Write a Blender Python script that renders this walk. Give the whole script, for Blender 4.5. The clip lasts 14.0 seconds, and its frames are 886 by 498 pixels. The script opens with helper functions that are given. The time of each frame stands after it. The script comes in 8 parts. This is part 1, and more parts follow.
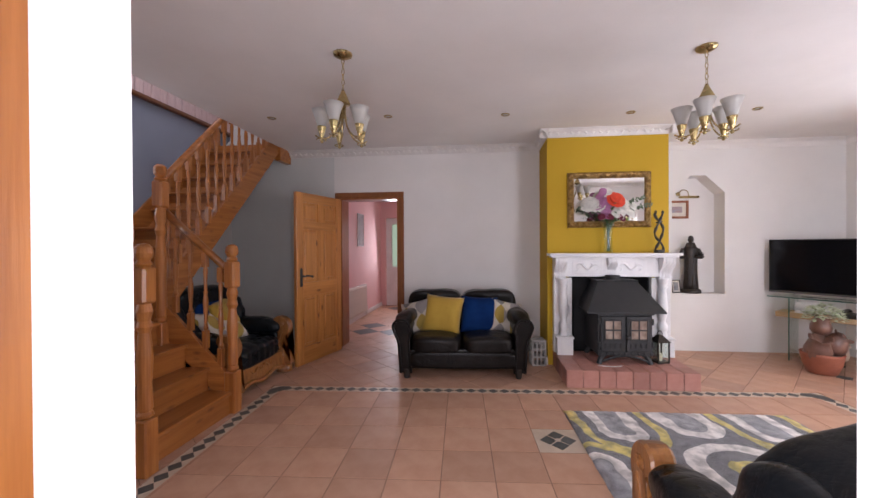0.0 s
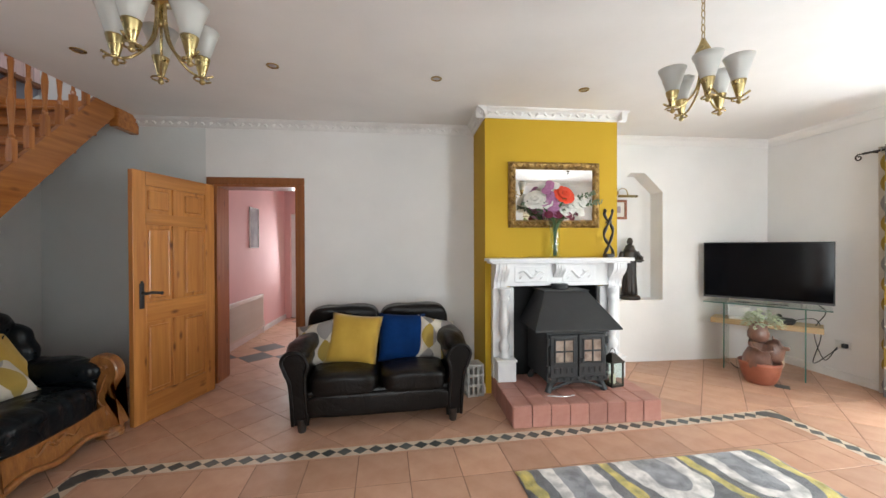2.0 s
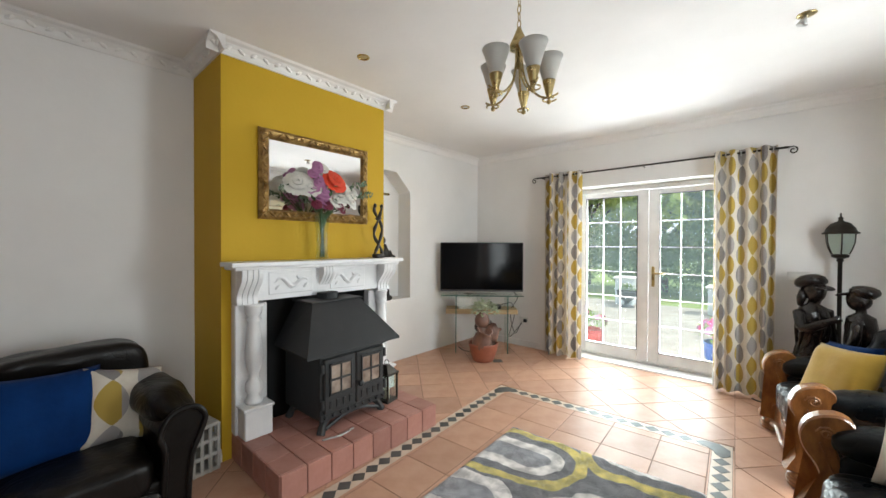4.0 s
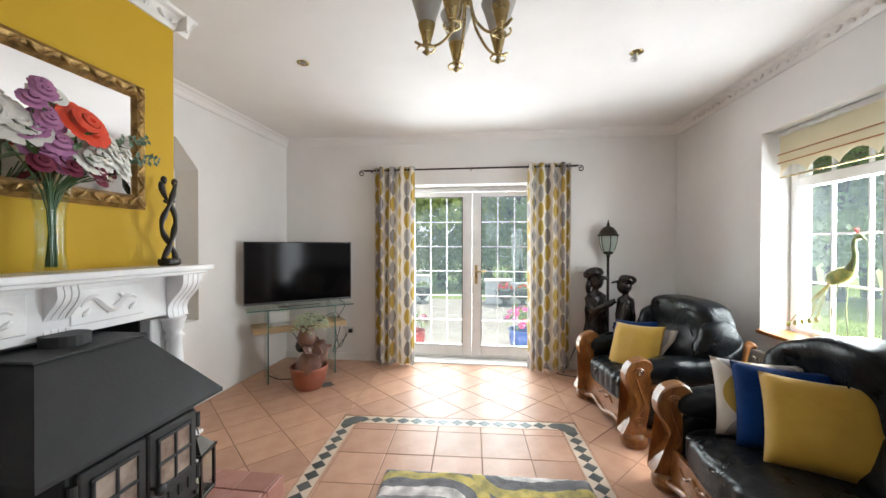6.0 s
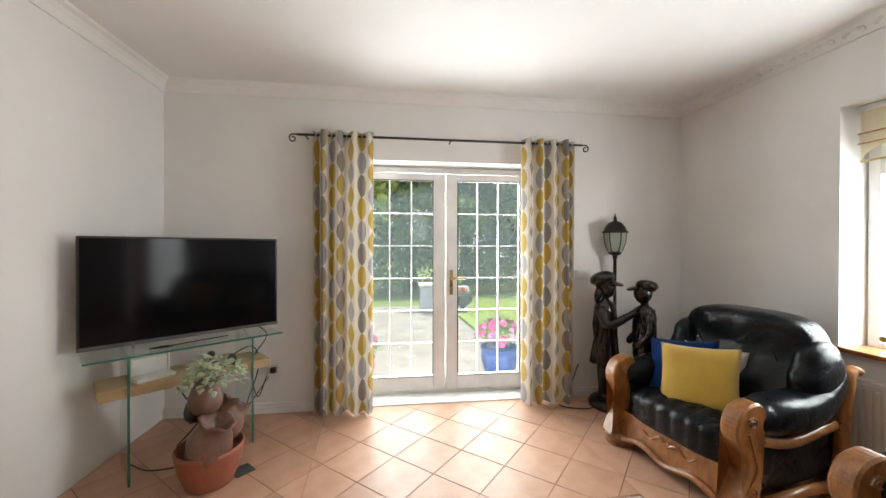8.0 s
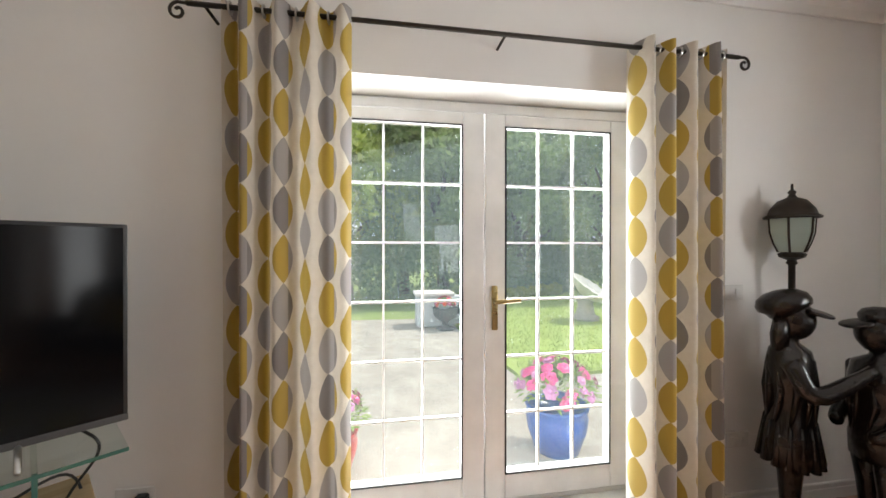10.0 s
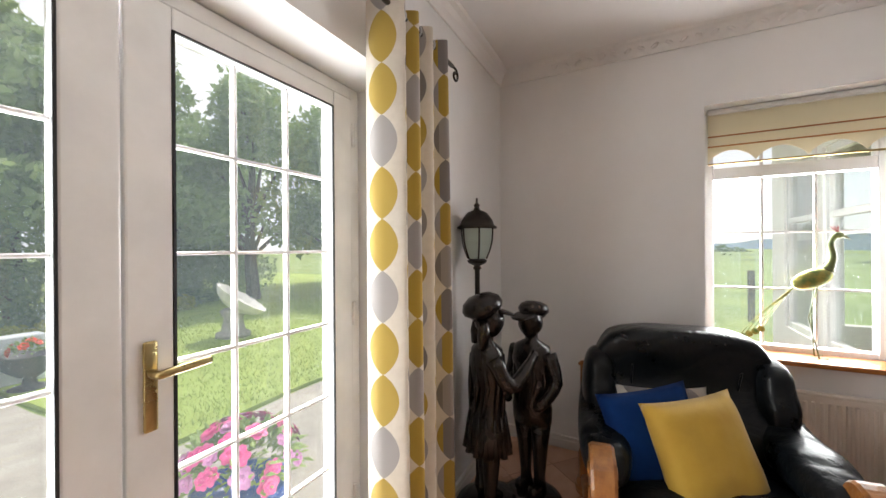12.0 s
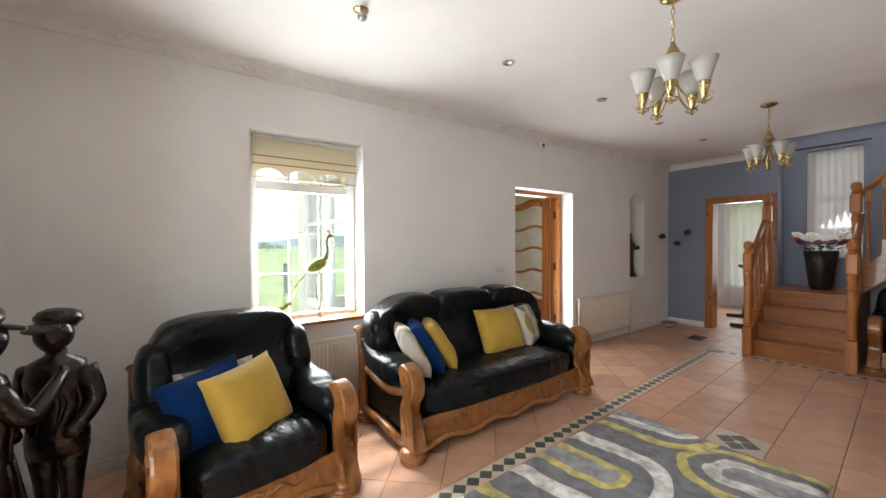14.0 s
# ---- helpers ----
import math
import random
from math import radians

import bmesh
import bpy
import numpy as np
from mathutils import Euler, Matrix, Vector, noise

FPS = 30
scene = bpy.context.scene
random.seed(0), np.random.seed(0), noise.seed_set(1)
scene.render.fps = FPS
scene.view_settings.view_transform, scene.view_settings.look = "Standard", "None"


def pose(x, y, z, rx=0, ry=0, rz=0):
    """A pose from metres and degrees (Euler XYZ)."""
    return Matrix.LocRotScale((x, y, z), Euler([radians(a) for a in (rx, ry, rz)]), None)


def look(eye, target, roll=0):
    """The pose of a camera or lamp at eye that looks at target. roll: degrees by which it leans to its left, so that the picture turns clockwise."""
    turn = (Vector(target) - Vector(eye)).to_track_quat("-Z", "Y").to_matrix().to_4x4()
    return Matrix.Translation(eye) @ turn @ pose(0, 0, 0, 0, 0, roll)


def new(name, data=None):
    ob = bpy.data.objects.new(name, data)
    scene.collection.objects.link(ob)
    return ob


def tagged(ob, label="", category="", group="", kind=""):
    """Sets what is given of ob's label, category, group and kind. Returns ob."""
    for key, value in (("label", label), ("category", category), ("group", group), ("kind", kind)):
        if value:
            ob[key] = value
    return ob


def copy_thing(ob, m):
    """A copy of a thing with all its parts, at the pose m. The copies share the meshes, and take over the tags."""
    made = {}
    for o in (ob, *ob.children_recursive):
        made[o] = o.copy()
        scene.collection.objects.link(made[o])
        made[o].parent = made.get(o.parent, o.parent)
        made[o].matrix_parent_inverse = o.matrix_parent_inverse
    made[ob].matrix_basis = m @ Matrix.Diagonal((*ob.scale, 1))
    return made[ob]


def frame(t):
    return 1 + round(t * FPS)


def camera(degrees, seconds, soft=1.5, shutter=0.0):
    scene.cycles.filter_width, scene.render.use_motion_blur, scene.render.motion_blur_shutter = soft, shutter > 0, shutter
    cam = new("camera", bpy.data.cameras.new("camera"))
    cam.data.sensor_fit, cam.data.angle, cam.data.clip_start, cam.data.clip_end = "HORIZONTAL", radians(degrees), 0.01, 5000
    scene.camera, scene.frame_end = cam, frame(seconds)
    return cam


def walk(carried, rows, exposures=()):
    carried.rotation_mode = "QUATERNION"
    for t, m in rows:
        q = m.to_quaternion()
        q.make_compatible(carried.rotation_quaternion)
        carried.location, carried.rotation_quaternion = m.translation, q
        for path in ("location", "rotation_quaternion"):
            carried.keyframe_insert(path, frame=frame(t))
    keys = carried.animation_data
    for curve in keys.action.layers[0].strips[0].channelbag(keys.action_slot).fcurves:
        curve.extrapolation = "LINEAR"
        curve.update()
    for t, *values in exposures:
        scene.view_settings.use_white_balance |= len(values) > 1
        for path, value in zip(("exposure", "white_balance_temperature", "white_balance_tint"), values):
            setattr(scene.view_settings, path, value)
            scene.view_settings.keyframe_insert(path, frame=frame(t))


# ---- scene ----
cam = camera(100.3, 14.0)
PATH = [
    (0, (0.799, 0.369, 1.354), (0.591, 2.358, 1.342), -0.3),
    (0.5, (0.777, 0.637, 1.373), (0.58, 2.628, 1.361), -0.3),
    (1, (0.788, 0.868, 1.378), (0.675, 2.864, 1.361), -0.3),
    (1.5, (0.809, 1.079, 1.381), (0.824, 3.078, 1.364), -0.3),
    (2, (0.789, 1.28, 1.385), (0.998, 3.269, 1.371), -0.2),
    (2.5, (0.759, 1.474, 1.394), (1.363, 3.38, 1.375), -0.1),
    (3, (0.752, 1.692, 1.359), (1.763, 3.418, 1.355), -0.0),
    (3.5, (0.729, 1.901, 1.376), (2.048, 3.404, 1.367), 0.0),
    (3.7, (0.723, 1.977, 1.39), (2.117, 3.412, 1.374), 0.1),
    (6, (0.977, 2.913, 1.379), (2.961, 3.17, 1.363), 0.1),
    (6.5, (1.181, 3.113, 1.376), (3.181, 3.11, 1.361), 0.1),
    (7, (1.431, 3.349, 1.377), (3.425, 3.199, 1.362), 0.2),
    (7.5, (1.736, 3.528, 1.382), (3.724, 3.307, 1.369), 0.1),
    (8, (2.084, 3.602, 1.362), (4.067, 3.347, 1.351), 0.1),
    (8.5, (2.469, 3.68, 1.355), (4.449, 3.397, 1.339), 0.2),
    (8.7, (2.622, 3.679, 1.348), (4.604, 3.406, 1.337), 0.1),
    (10.8, (4.052, 3.61, 1.343), (5.991, 3.119, 1.358), -0.2),
    (11, (4.11, 3.587, 1.354), (5.997, 2.924, 1.366), -0.3),
    (11.5, (4.265, 3.549, 1.377), (5.838, 2.314, 1.381), -0.3),
    (12, (4.376, 3.577, 1.38), (5.3, 1.803, 1.379), -0.4),
    (12.5, (4.402, 3.655, 1.364), (4.579, 1.662, 1.359), -0.5),
    (13, (4.428, 3.77, 1.341), (4.067, 1.803, 1.337), -0.6),
    (13.5, (4.428, 3.861, 1.349), (3.664, 2.013, 1.335), -0.6),
    (14, (4.415, 3.906, 1.372), (3.264, 2.271, 1.342), -0.3),
]
EXPOSURES = [(0, 0.42, 6500, 26), (1.0, 0.80, 6400, 17), (2.0, 0.88, 6450, 8), (3.5, 0.50, 6450, 6), (6.5, 0.40, 6450, 10), (8.5, 0.30, 6750, 10), (11, 0.20, 6750, 12), (11.5, 0.2, 6700, 10), (12, 0.05, 6900, 16), (12.5, -0.2, 6950, 16), (13.0, -0.05, 7000, 12), (13.5, 0.15, 7800, 14), (14, 0.42, 6700, 10)]
walk(cam, [(t, look(eye, target, roll)) for t, eye, target, roll in PATH], EXPOSURES)

# ---- world, sun and daylight ----
world = bpy.data.worlds.new("world")
scene.world = world
world.use_nodes = True
wn = world.node_tree
sky = wn.nodes.new("ShaderNodeTexSky")
sky.sky_type, sky.sun_disc = "NISHITA", False
sky.sun_elevation, sky.sun_rotation = radians(56), radians(165)
sky.air_density, sky.dust_density = 1.0, 0.8
# thin bright cloud over most of the sky
cloud = wn.nodes.new("ShaderNodeTexNoise")
cloud.inputs["Scale"].default_value, cloud.inputs["Detail"].default_value = 2.2, 5
share = wn.nodes.new("ShaderNodeMapRange")
share.inputs[1].default_value, share.inputs[2].default_value, share.inputs[3].default_value, share.inputs[4].default_value = 0.35, 0.6, 0.72, 0.95
wn.links.new(cloud.outputs["Fac"], share.inputs[0])
veil = wn.nodes.new("ShaderNodeMix")
veil.data_type = "RGBA"
veil.inputs["B"].default_value = (6.8, 7.0, 7.3, 1)
wn.links.new(share.outputs[0], veil.inputs["Factor"])
wn.links.new(sky.outputs[0], veil.inputs["A"])
wn.links.new(veil.outputs["Result"], wn.nodes["Background"].inputs[0])
wn.nodes["Background"].inputs[1].default_value = 0.15
sun = new("sun", bpy.data.lights.new("sun", "SUN"))
sun.data.energy, sun.data.angle, sun.data.color = 3.3, radians(3.0), (1.0, 0.95, 0.86)
sun.matrix_world = look((1.1, -4, 6.2), (0.0, 0.0, 0.0))


def daylight(name, place, target, width, height, watts, colour=(0.90, 0.96, 1.0)):
    """Area lamp: sky light that enters by an opening, or added fill."""
    lamp = bpy.data.lights.new(name, "AREA")
    lamp.shape, lamp.size, lamp.size_y, lamp.energy, lamp.color = "RECTANGLE", width, height, watts, colour
    ob = new(name, lamp)
    ob.matrix_world = look(place, target)
    return ob


daylight("garden_door_daylight", (5.615, 3.14, 1.08), (0, 3.0, 0.5), 1.62, 1.98, 98)
daylight("south_window_daylight", (3.57, 0.62, 1.3), (3.4, 4, 1.1), 0.75, 1.05, 52)
daylight("porch_doorway_daylight", (0.76, 0.62, 1.1), (0.95, 4, 1.0), 0.60, 1.8, 20)
daylight("hall_back_door_daylight", (-1.02, 8.65, 1.4), (0.6, 5, 0.8), 0.6, 1.0, 13)
daylight("side_room_window_daylight", (-4.86, 1.65, 1.3), (0, 1.7, 1.0), 1.3, 1.6, 19)
daylight("stair_window_daylight", (-2.68, 2.86, 2.05), (0, 3.2, 1.6), 0.45, 1.0, 2.5)
# added fill lamp for the stairwell; the ceiling above it has no opening
daylight("landing_skylight", (-1.9, 3.4, 4.55), (-1.9, 3.4, 0), 0.8, 1.2, 16)

# ---- materials ----
MATS = {}


def mat(name, c1, c2=None, scale=6.0, rough=0.6, metal=0.0, bump=0.0, bscale=80.0, vary=0.0, stretch=(1, 1, 1), sheen=0.0, coat=0.0, spec=0.5, trans=0.0, coarse=0.12):
    if name in MATS:
        return MATS[name]
    m = bpy.data.materials.new(name)
    m.use_nodes = True
    nt = m.node_tree
    N, L = nt.nodes, nt.links
    b = N["Principled BSDF"]
    c2 = c2 or tuple(v * 0.82 for v in c1)
    tc = N.new("ShaderNodeTexCoord")
    mp = N.new("ShaderNodeMapping")
    mp.inputs["Scale"].default_value = stretch
    L.new(tc.outputs["Object"], mp.inputs[0])
    n1 = N.new("ShaderNodeTexNoise")
    n1.inputs["Scale"].default_value, n1.inputs["Detail"].default_value, n1.inputs["Roughness"].default_value = scale, 6, 0.6
    L.new(mp.outputs[0], n1.inputs["Vector"])
    mr = N.new("ShaderNodeMapRange")
    mr.inputs[1].default_value, mr.inputs[2].default_value = 0.32, 0.68
    L.new(n1.outputs["Fac"], mr.inputs[0])
    mx = N.new("ShaderNodeMix")
    mx.data_type = "RGBA"
    mx.inputs["A"].default_value, mx.inputs["B"].default_value = (*c1, 1), (*c2, 1)
    L.new(mr.outputs[0], mx.inputs["Factor"])
    n2 = N.new("ShaderNodeTexNoise")
    n2.inputs["Scale"].default_value, n2.inputs["Detail"].default_value = max(0.6, scale * 0.16), 3
    L.new(tc.outputs["Object"], n2.inputs["Vector"])
    val = N.new("ShaderNodeMath")
    val.operation = "MULTIPLY_ADD"
    val.inputs[1].default_value, val.inputs[2].default_value = coarse * 2, 1 - coarse
    L.new(n2.outputs["Fac"], val.inputs[0])
    last = val
    if vary:
        oi = N.new("ShaderNodeObjectInfo")
        v2 = N.new("ShaderNodeMath")
        v2.operation = "MULTIPLY_ADD"
        v2.inputs[1].default_value, v2.inputs[2].default_value = vary * 2, 1 - vary
        L.new(oi.outputs["Random"], v2.inputs[0])
        v3 = N.new("ShaderNodeMath")
        v3.operation = "MULTIPLY"
        L.new(val.outputs[0], v3.inputs[0])
        L.new(v2.outputs[0], v3.inputs[1])
        last = v3
    hs = N.new("ShaderNodeHueSaturation")
    L.new(mx.outputs["Result"], hs.inputs["Color"])
    L.new(last.outputs[0], hs.inputs["Value"])
    L.new(hs.outputs[0], b.inputs["Base Color"])
    rr = N.new("ShaderNodeMapRange")
    rr.inputs[3].default_value, rr.inputs[4].default_value = max(0.02, rough - 0.08), min(1, rough + 0.08)
    L.new(n1.outputs["Fac"], rr.inputs[0])
    L.new(rr.outputs[0], b.inputs["Roughness"])
    b.inputs["Metallic"].default_value = metal
    b.inputs["Specular IOR Level"].default_value = spec
    b.inputs["Sheen Weight"].default_value = sheen
    b.inputs["Coat Weight"].default_value = coat
    b.inputs["Transmission Weight"].default_value = trans
    if bump:
        n3 = N.new("ShaderNodeTexNoise")
        n3.inputs["Scale"].default_value, n3.inputs["Detail"].default_value = bscale, 5
        L.new(mp.outputs[0], n3.inputs["Vector"])
        bp = N.new("ShaderNodeBump")
        bp.inputs["Strength"].default_value, bp.inputs["Distance"].default_value = bump, 0.01
        L.new(n3.outputs["Fac"], bp.inputs["Height"])
        L.new(bp.outputs[0], b.inputs["Normal"])
    MATS[name] = m
    return m


def pine(axis, name="pine", c1=(0.49, 0.19, 0.046), c2=(0.29, 0.092, 0.019), rough=0.34):
    """Varnished knotty pine with its grain along one axis."""
    key = name + "_" + axis
    if key in MATS:
        return MATS[key]
    st = {"x": (0.9, 16, 16), "y": (16, 0.9, 16), "z": (16, 16, 0.9)}[axis]
    m = mat(key, c1, c2, 1.6, rough, bump=0.06, bscale=9, stretch=st, vary=0.10, coat=0.25)
    nt = m.node_tree
    N, L = nt.nodes, nt.links
    vo = N.new("ShaderNodeTexVoronoi")
    vo.inputs["Scale"].default_value = 1.0
    mp = N.new("ShaderNodeMapping")
    mp.inputs["Scale"].default_value = {"x": (4, 9, 9), "y": (9, 4, 9), "z": (9, 9, 4)}[axis]
    tc = [n for n in N if n.type == "TEX_COORD"][0]
    L.new(tc.outputs["Object"], mp.inputs[0])
    L.new(mp.outputs[0], vo.inputs["Vector"])
    mr = N.new("ShaderNodeMapRange")
    mr.inputs[1].default_value, mr.inputs[2].default_value = 0.06, 0.20
    L.new(vo.outputs["Distance"], mr.inputs[0])
    hs = [n for n in N if n.type == "HUE_SAT"][0]
    mx = N.new("ShaderNodeMix")
    mx.data_type = "RGBA"
    mx.inputs["A"].default_value = (0.16, 0.05, 0.015, 1)
    L.new(mr.outputs[0], mx.inputs["Factor"])
    L.new(hs.outputs[0], mx.inputs["B"])
    L.new(mx.outputs["Result"], N["Principled BSDF"].inputs["Base Color"])
    return m


def wall_paint(name, c, bump=0.08):
    return mat(name, c, tuple(v * 0.95 for v in c), 2.2, 0.75, bump=bump, bscale=35, coarse=0.03)


WHITE = wall_paint("white_wall_paint", (0.80, 0.785, 0.77))
CEIL = wall_paint("white_ceiling_paint", (0.82, 0.80, 0.785))
MUSTARD = wall_paint("mustard_wall_paint", (0.52, 0.32, 0.008))
BLUE = wall_paint("slate_blue_wall_paint", (0.225, 0.255, 0.325))
# white wall colour greyed to hold the shade under the stairs
STAIRSHADE = wall_paint("grey_blue_wall_paint", (0.66, 0.675, 0.665))
PINK = wall_paint("pink_wall_paint", (0.80, 0.50, 0.49))
TRIM = mat("white_gloss_paint", (0.82, 0.80, 0.78), None, 3, 0.32, coarse=0.03)
STONE = mat("white_fireplace_stone", (0.80, 0.79, 0.78), (0.68, 0.68, 0.69), 5, 0.35, bump=0.10, bscale=40, coarse=0.05)
UPVC = mat("white_upvc", (0.84, 0.83, 0.82), None, 3, 0.25, coarse=0.02)
TERRA = mat("terracotta_tile", (0.56, 0.335, 0.23), (0.46, 0.255, 0.165), 5, 0.42, bump=0.08, bscale=25, vary=0.12, coarse=0.14)
HEARTH = mat("quarry_tile", (0.47, 0.235, 0.19), (0.38, 0.165, 0.125), 7, 0.5, bump=0.15, bscale=40, vary=0.15)
GROUT = mat("brown_grout", (0.24, 0.145, 0.10), None, 20, 0.9)
SLATE = mat("dark_slate_tile", (0.055, 0.06, 0.06), (0.09, 0.095, 0.09), 9, 0.38, bump=0.1, bscale=30, vary=0.25)
CREAMT = mat("cream_tile", (0.60, 0.50, 0.40), (0.50, 0.41, 0.32), 9, 0.4, bump=0.05, vary=0.1)


def leather(name, c1, c2, rough):
    """Worn hide: fine grain over soft creases that run together."""
    m = mat(name, c1, c2, 7, rough, spec=0.24)
    nt = m.node_tree
    N, L = nt.nodes, nt.links
    tc = [n for n in N if n.type == "TEX_COORD"][0]
    last = None
    for kind, scale, strength, dist in (("crease", 5.0, 0.34, 0.018), ("crease", 13.0, 0.20, 0.007), ("grain", 130.0, 0.15, 0.002)):
        n = N.new("ShaderNodeTexNoise")
        n.inputs["Scale"].default_value, n.inputs["Detail"].default_value = scale, 3
        n.inputs["Distortion"].default_value = 1.4 if kind == "crease" else 0
        L.new(tc.outputs["Object"], n.inputs["Vector"])
        h = n.outputs["Fac"]
        if kind == "crease":
            a = N.new("ShaderNodeMath")
            a.operation = "SUBTRACT"
            a.inputs[1].default_value = 0.5
            L.new(h, a.inputs[0])
            b = N.new("ShaderNodeMath")
            b.operation = "ABSOLUTE"
            L.new(a.outputs[0], b.inputs[0])
            c = N.new("ShaderNodeMath")
            c.operation = "POWER"
            c.inputs[1].default_value = 0.7
            L.new(b.outputs[0], c.inputs[0])
            h = c.outputs[0]
        bp = N.new("ShaderNodeBump")
        bp.inputs["Strength"].default_value, bp.inputs["Distance"].default_value = strength, dist
        L.new(h, bp.inputs["Height"])
        if last:
            L.new(last.outputs[0], bp.inputs["Normal"])
        last = bp
    L.new(last.outputs[0], N["Principled BSDF"].inputs["Normal"])
    return m


LEATHER = leather("black_leather", (0.003, 0.0045, 0.006), (0.006, 0.008, 0.010), 0.29)
BROWNLE = leather("dark_brown_leather", (0.005, 0.0038, 0.0035), (0.009, 0.007, 0.006), 0.33)
OAK = mat("carved_oak", (0.36, 0.150, 0.042), (0.18, 0.065, 0.018), 9, 0.30, bump=0.2, bscale=30, coat=0.3, stretch=(3, 3, 1))
IRON = mat("black_cast_iron", (0.018, 0.019, 0.020), (0.030, 0.031, 0.032), 14, 0.52, bump=0.12, bscale=120)
SOOT = mat("soot_black_steel", (0.011, 0.012, 0.013), (0.021, 0.021, 0.022), 8, 0.6, bump=0.1, bscale=60)
BRASS = mat("aged_brass", (0.50, 0.39, 0.19), (0.36, 0.27, 0.12), 20, 0.28, 1.0)
STEEL = mat("brushed_steel", (0.55, 0.55, 0.54), None, 30, 0.3, 1.0)
GILT = mat("gilt_frame", (0.46, 0.29, 0.10), (0.15, 0.08, 0.025), 22, 0.36, 0.75, bump=0.6, bscale=38)
DARKMETAL = mat("dark_bronze_metal", (0.05, 0.042, 0.035), None, 20, 0.42, 0.8)
BRONZE = mat("dark_bronze_resin", (0.008, 0.006, 0.006), (0.024, 0.017, 0.014), 16, 0.24, 0.1, bump=0.32, bscale=26)
EBONY = mat("black_carved_wood", (0.015, 0.012, 0.011), (0.03, 0.022, 0.018), 20, 0.4, bump=0.2)
VELY = mat("mustard_velvet", (0.50, 0.315, 0.035), (0.42, 0.25, 0.025), 5, 0.75, bump=0.45, bscale=9, sheen=0.22)
VELB = mat("royal_blue_velvet", (0.001, 0.030, 0.135), (0.001, 0.018, 0.085), 5, 0.8, bump=0.45, bscale=9, sheen=0.02, spec=0.12)
PLASTIC = mat("black_plastic", (0.015, 0.015, 0.016), None, 10, 0.35)
WPLASTIC = mat("white_plastic", (0.75, 0.74, 0.72), None, 10, 0.4)
RADM = mat("cream_radiator_enamel", (0.78, 0.72, 0.64), None, 3, 0.4)
RUBBER = mat("black_cable", (0.012, 0.012, 0.012), None, 10, 0.5)
CLAY = mat("terracotta_pot", (0.35, 0.115, 0.065), (0.26, 0.08, 0.045), 8, 0.5, bump=0.2)
GLAZE = mat("brown_glazed_stoneware", (0.24, 0.125, 0.09), (0.10, 0.05, 0.038), 9, 0.3, bump=0.25, bscale=20)
GLAZEW = mat("cream_glaze", (0.55, 0.46, 0.37), (0.40, 0.30, 0.22), 9, 0.3, bump=0.1)
CREAMF = mat("cream_blind_fabric", (0.72, 0.66, 0.50), (0.66, 0.60, 0.45), 30, 0.9, bump=0.1, bscale=200)
WOODTOP = mat("pale_oak_shelf", (0.52, 0.38, 0.22), (0.42, 0.29, 0.15), 3, 0.5, stretch=(1.2, 14, 14))


def glass(name, c=(1, 1, 1), rough=0.0, ior=1.45, tint=1.0, haze=0.0):
    """Clear pane: mostly see-through, with a weak mirror and, if asked, a painted glare haze."""
    m = bpy.data.materials.new(name)
    m.use_nodes = True
    nt = m.node_tree
    N, L = nt.nodes, nt.links
    out = N["Material Output"]
    N.remove(N["Principled BSDF"])
    tr = N.new("ShaderNodeBsdfTransparent")
    tr.inputs[0].default_value = (*[v * tint for v in c], 1)
    gl = N.new("ShaderNodeBsdfGlossy")
    gl.inputs["Roughness"].default_value = rough
    lw = N.new("ShaderNodeLayerWeight")
    lw.inputs[0].default_value = 0.5
    pw_ = N.new("ShaderNodeMath")
    pw_.operation = "POWER"
    pw_.inputs[1].default_value = 5.0
    L.new(lw.outputs["Facing"], pw_.inputs[0])
    fr = N.new("ShaderNodeMath")
    fr.operation = "MULTIPLY_ADD"
    fr.inputs[1].default_value, fr.inputs[2].default_value = 0.55, 0.035
    L.new(pw_.outputs[0], fr.inputs[0])
    mx = N.new("ShaderNodeMixShader")
    L.new(fr.outputs[0], mx.inputs[0])
    L.new(tr.outputs[0], mx.inputs[1])
    L.new(gl.outputs[0], mx.inputs[2])
    L.new(mx.outputs[0], out.inputs[0])
    # pale blue translucent share: glare over the view, put into the glass colour
    if haze:
        tl = N.new("ShaderNodeBsdfTranslucent")
        tl.inputs[0].default_value = (0.78, 0.96, 1.0, 1)
        m2 = N.new("ShaderNodeMixShader")
        m2.inputs[0].default_value = haze
        L.new(mx.outputs[0], m2.inputs[1])
        L.new(tl.outputs[0], m2.inputs[2])
        L.new(m2.outputs[0], out.inputs[0])
    return m


# both panes carry a little painted glare
PANE = glass("door_glass", (0.97, 0.99, 0.98), haze=0.0078)
PANE_S = glass("window_glass", (0.97, 0.99, 0.98), haze=0.006)
CLEAR = glass("clear_green_glass", (0.93, 0.97, 0.95))
GEDGE = mat("green_glass_edge", (0.05, 0.16, 0.13), None, 10, 0.1)


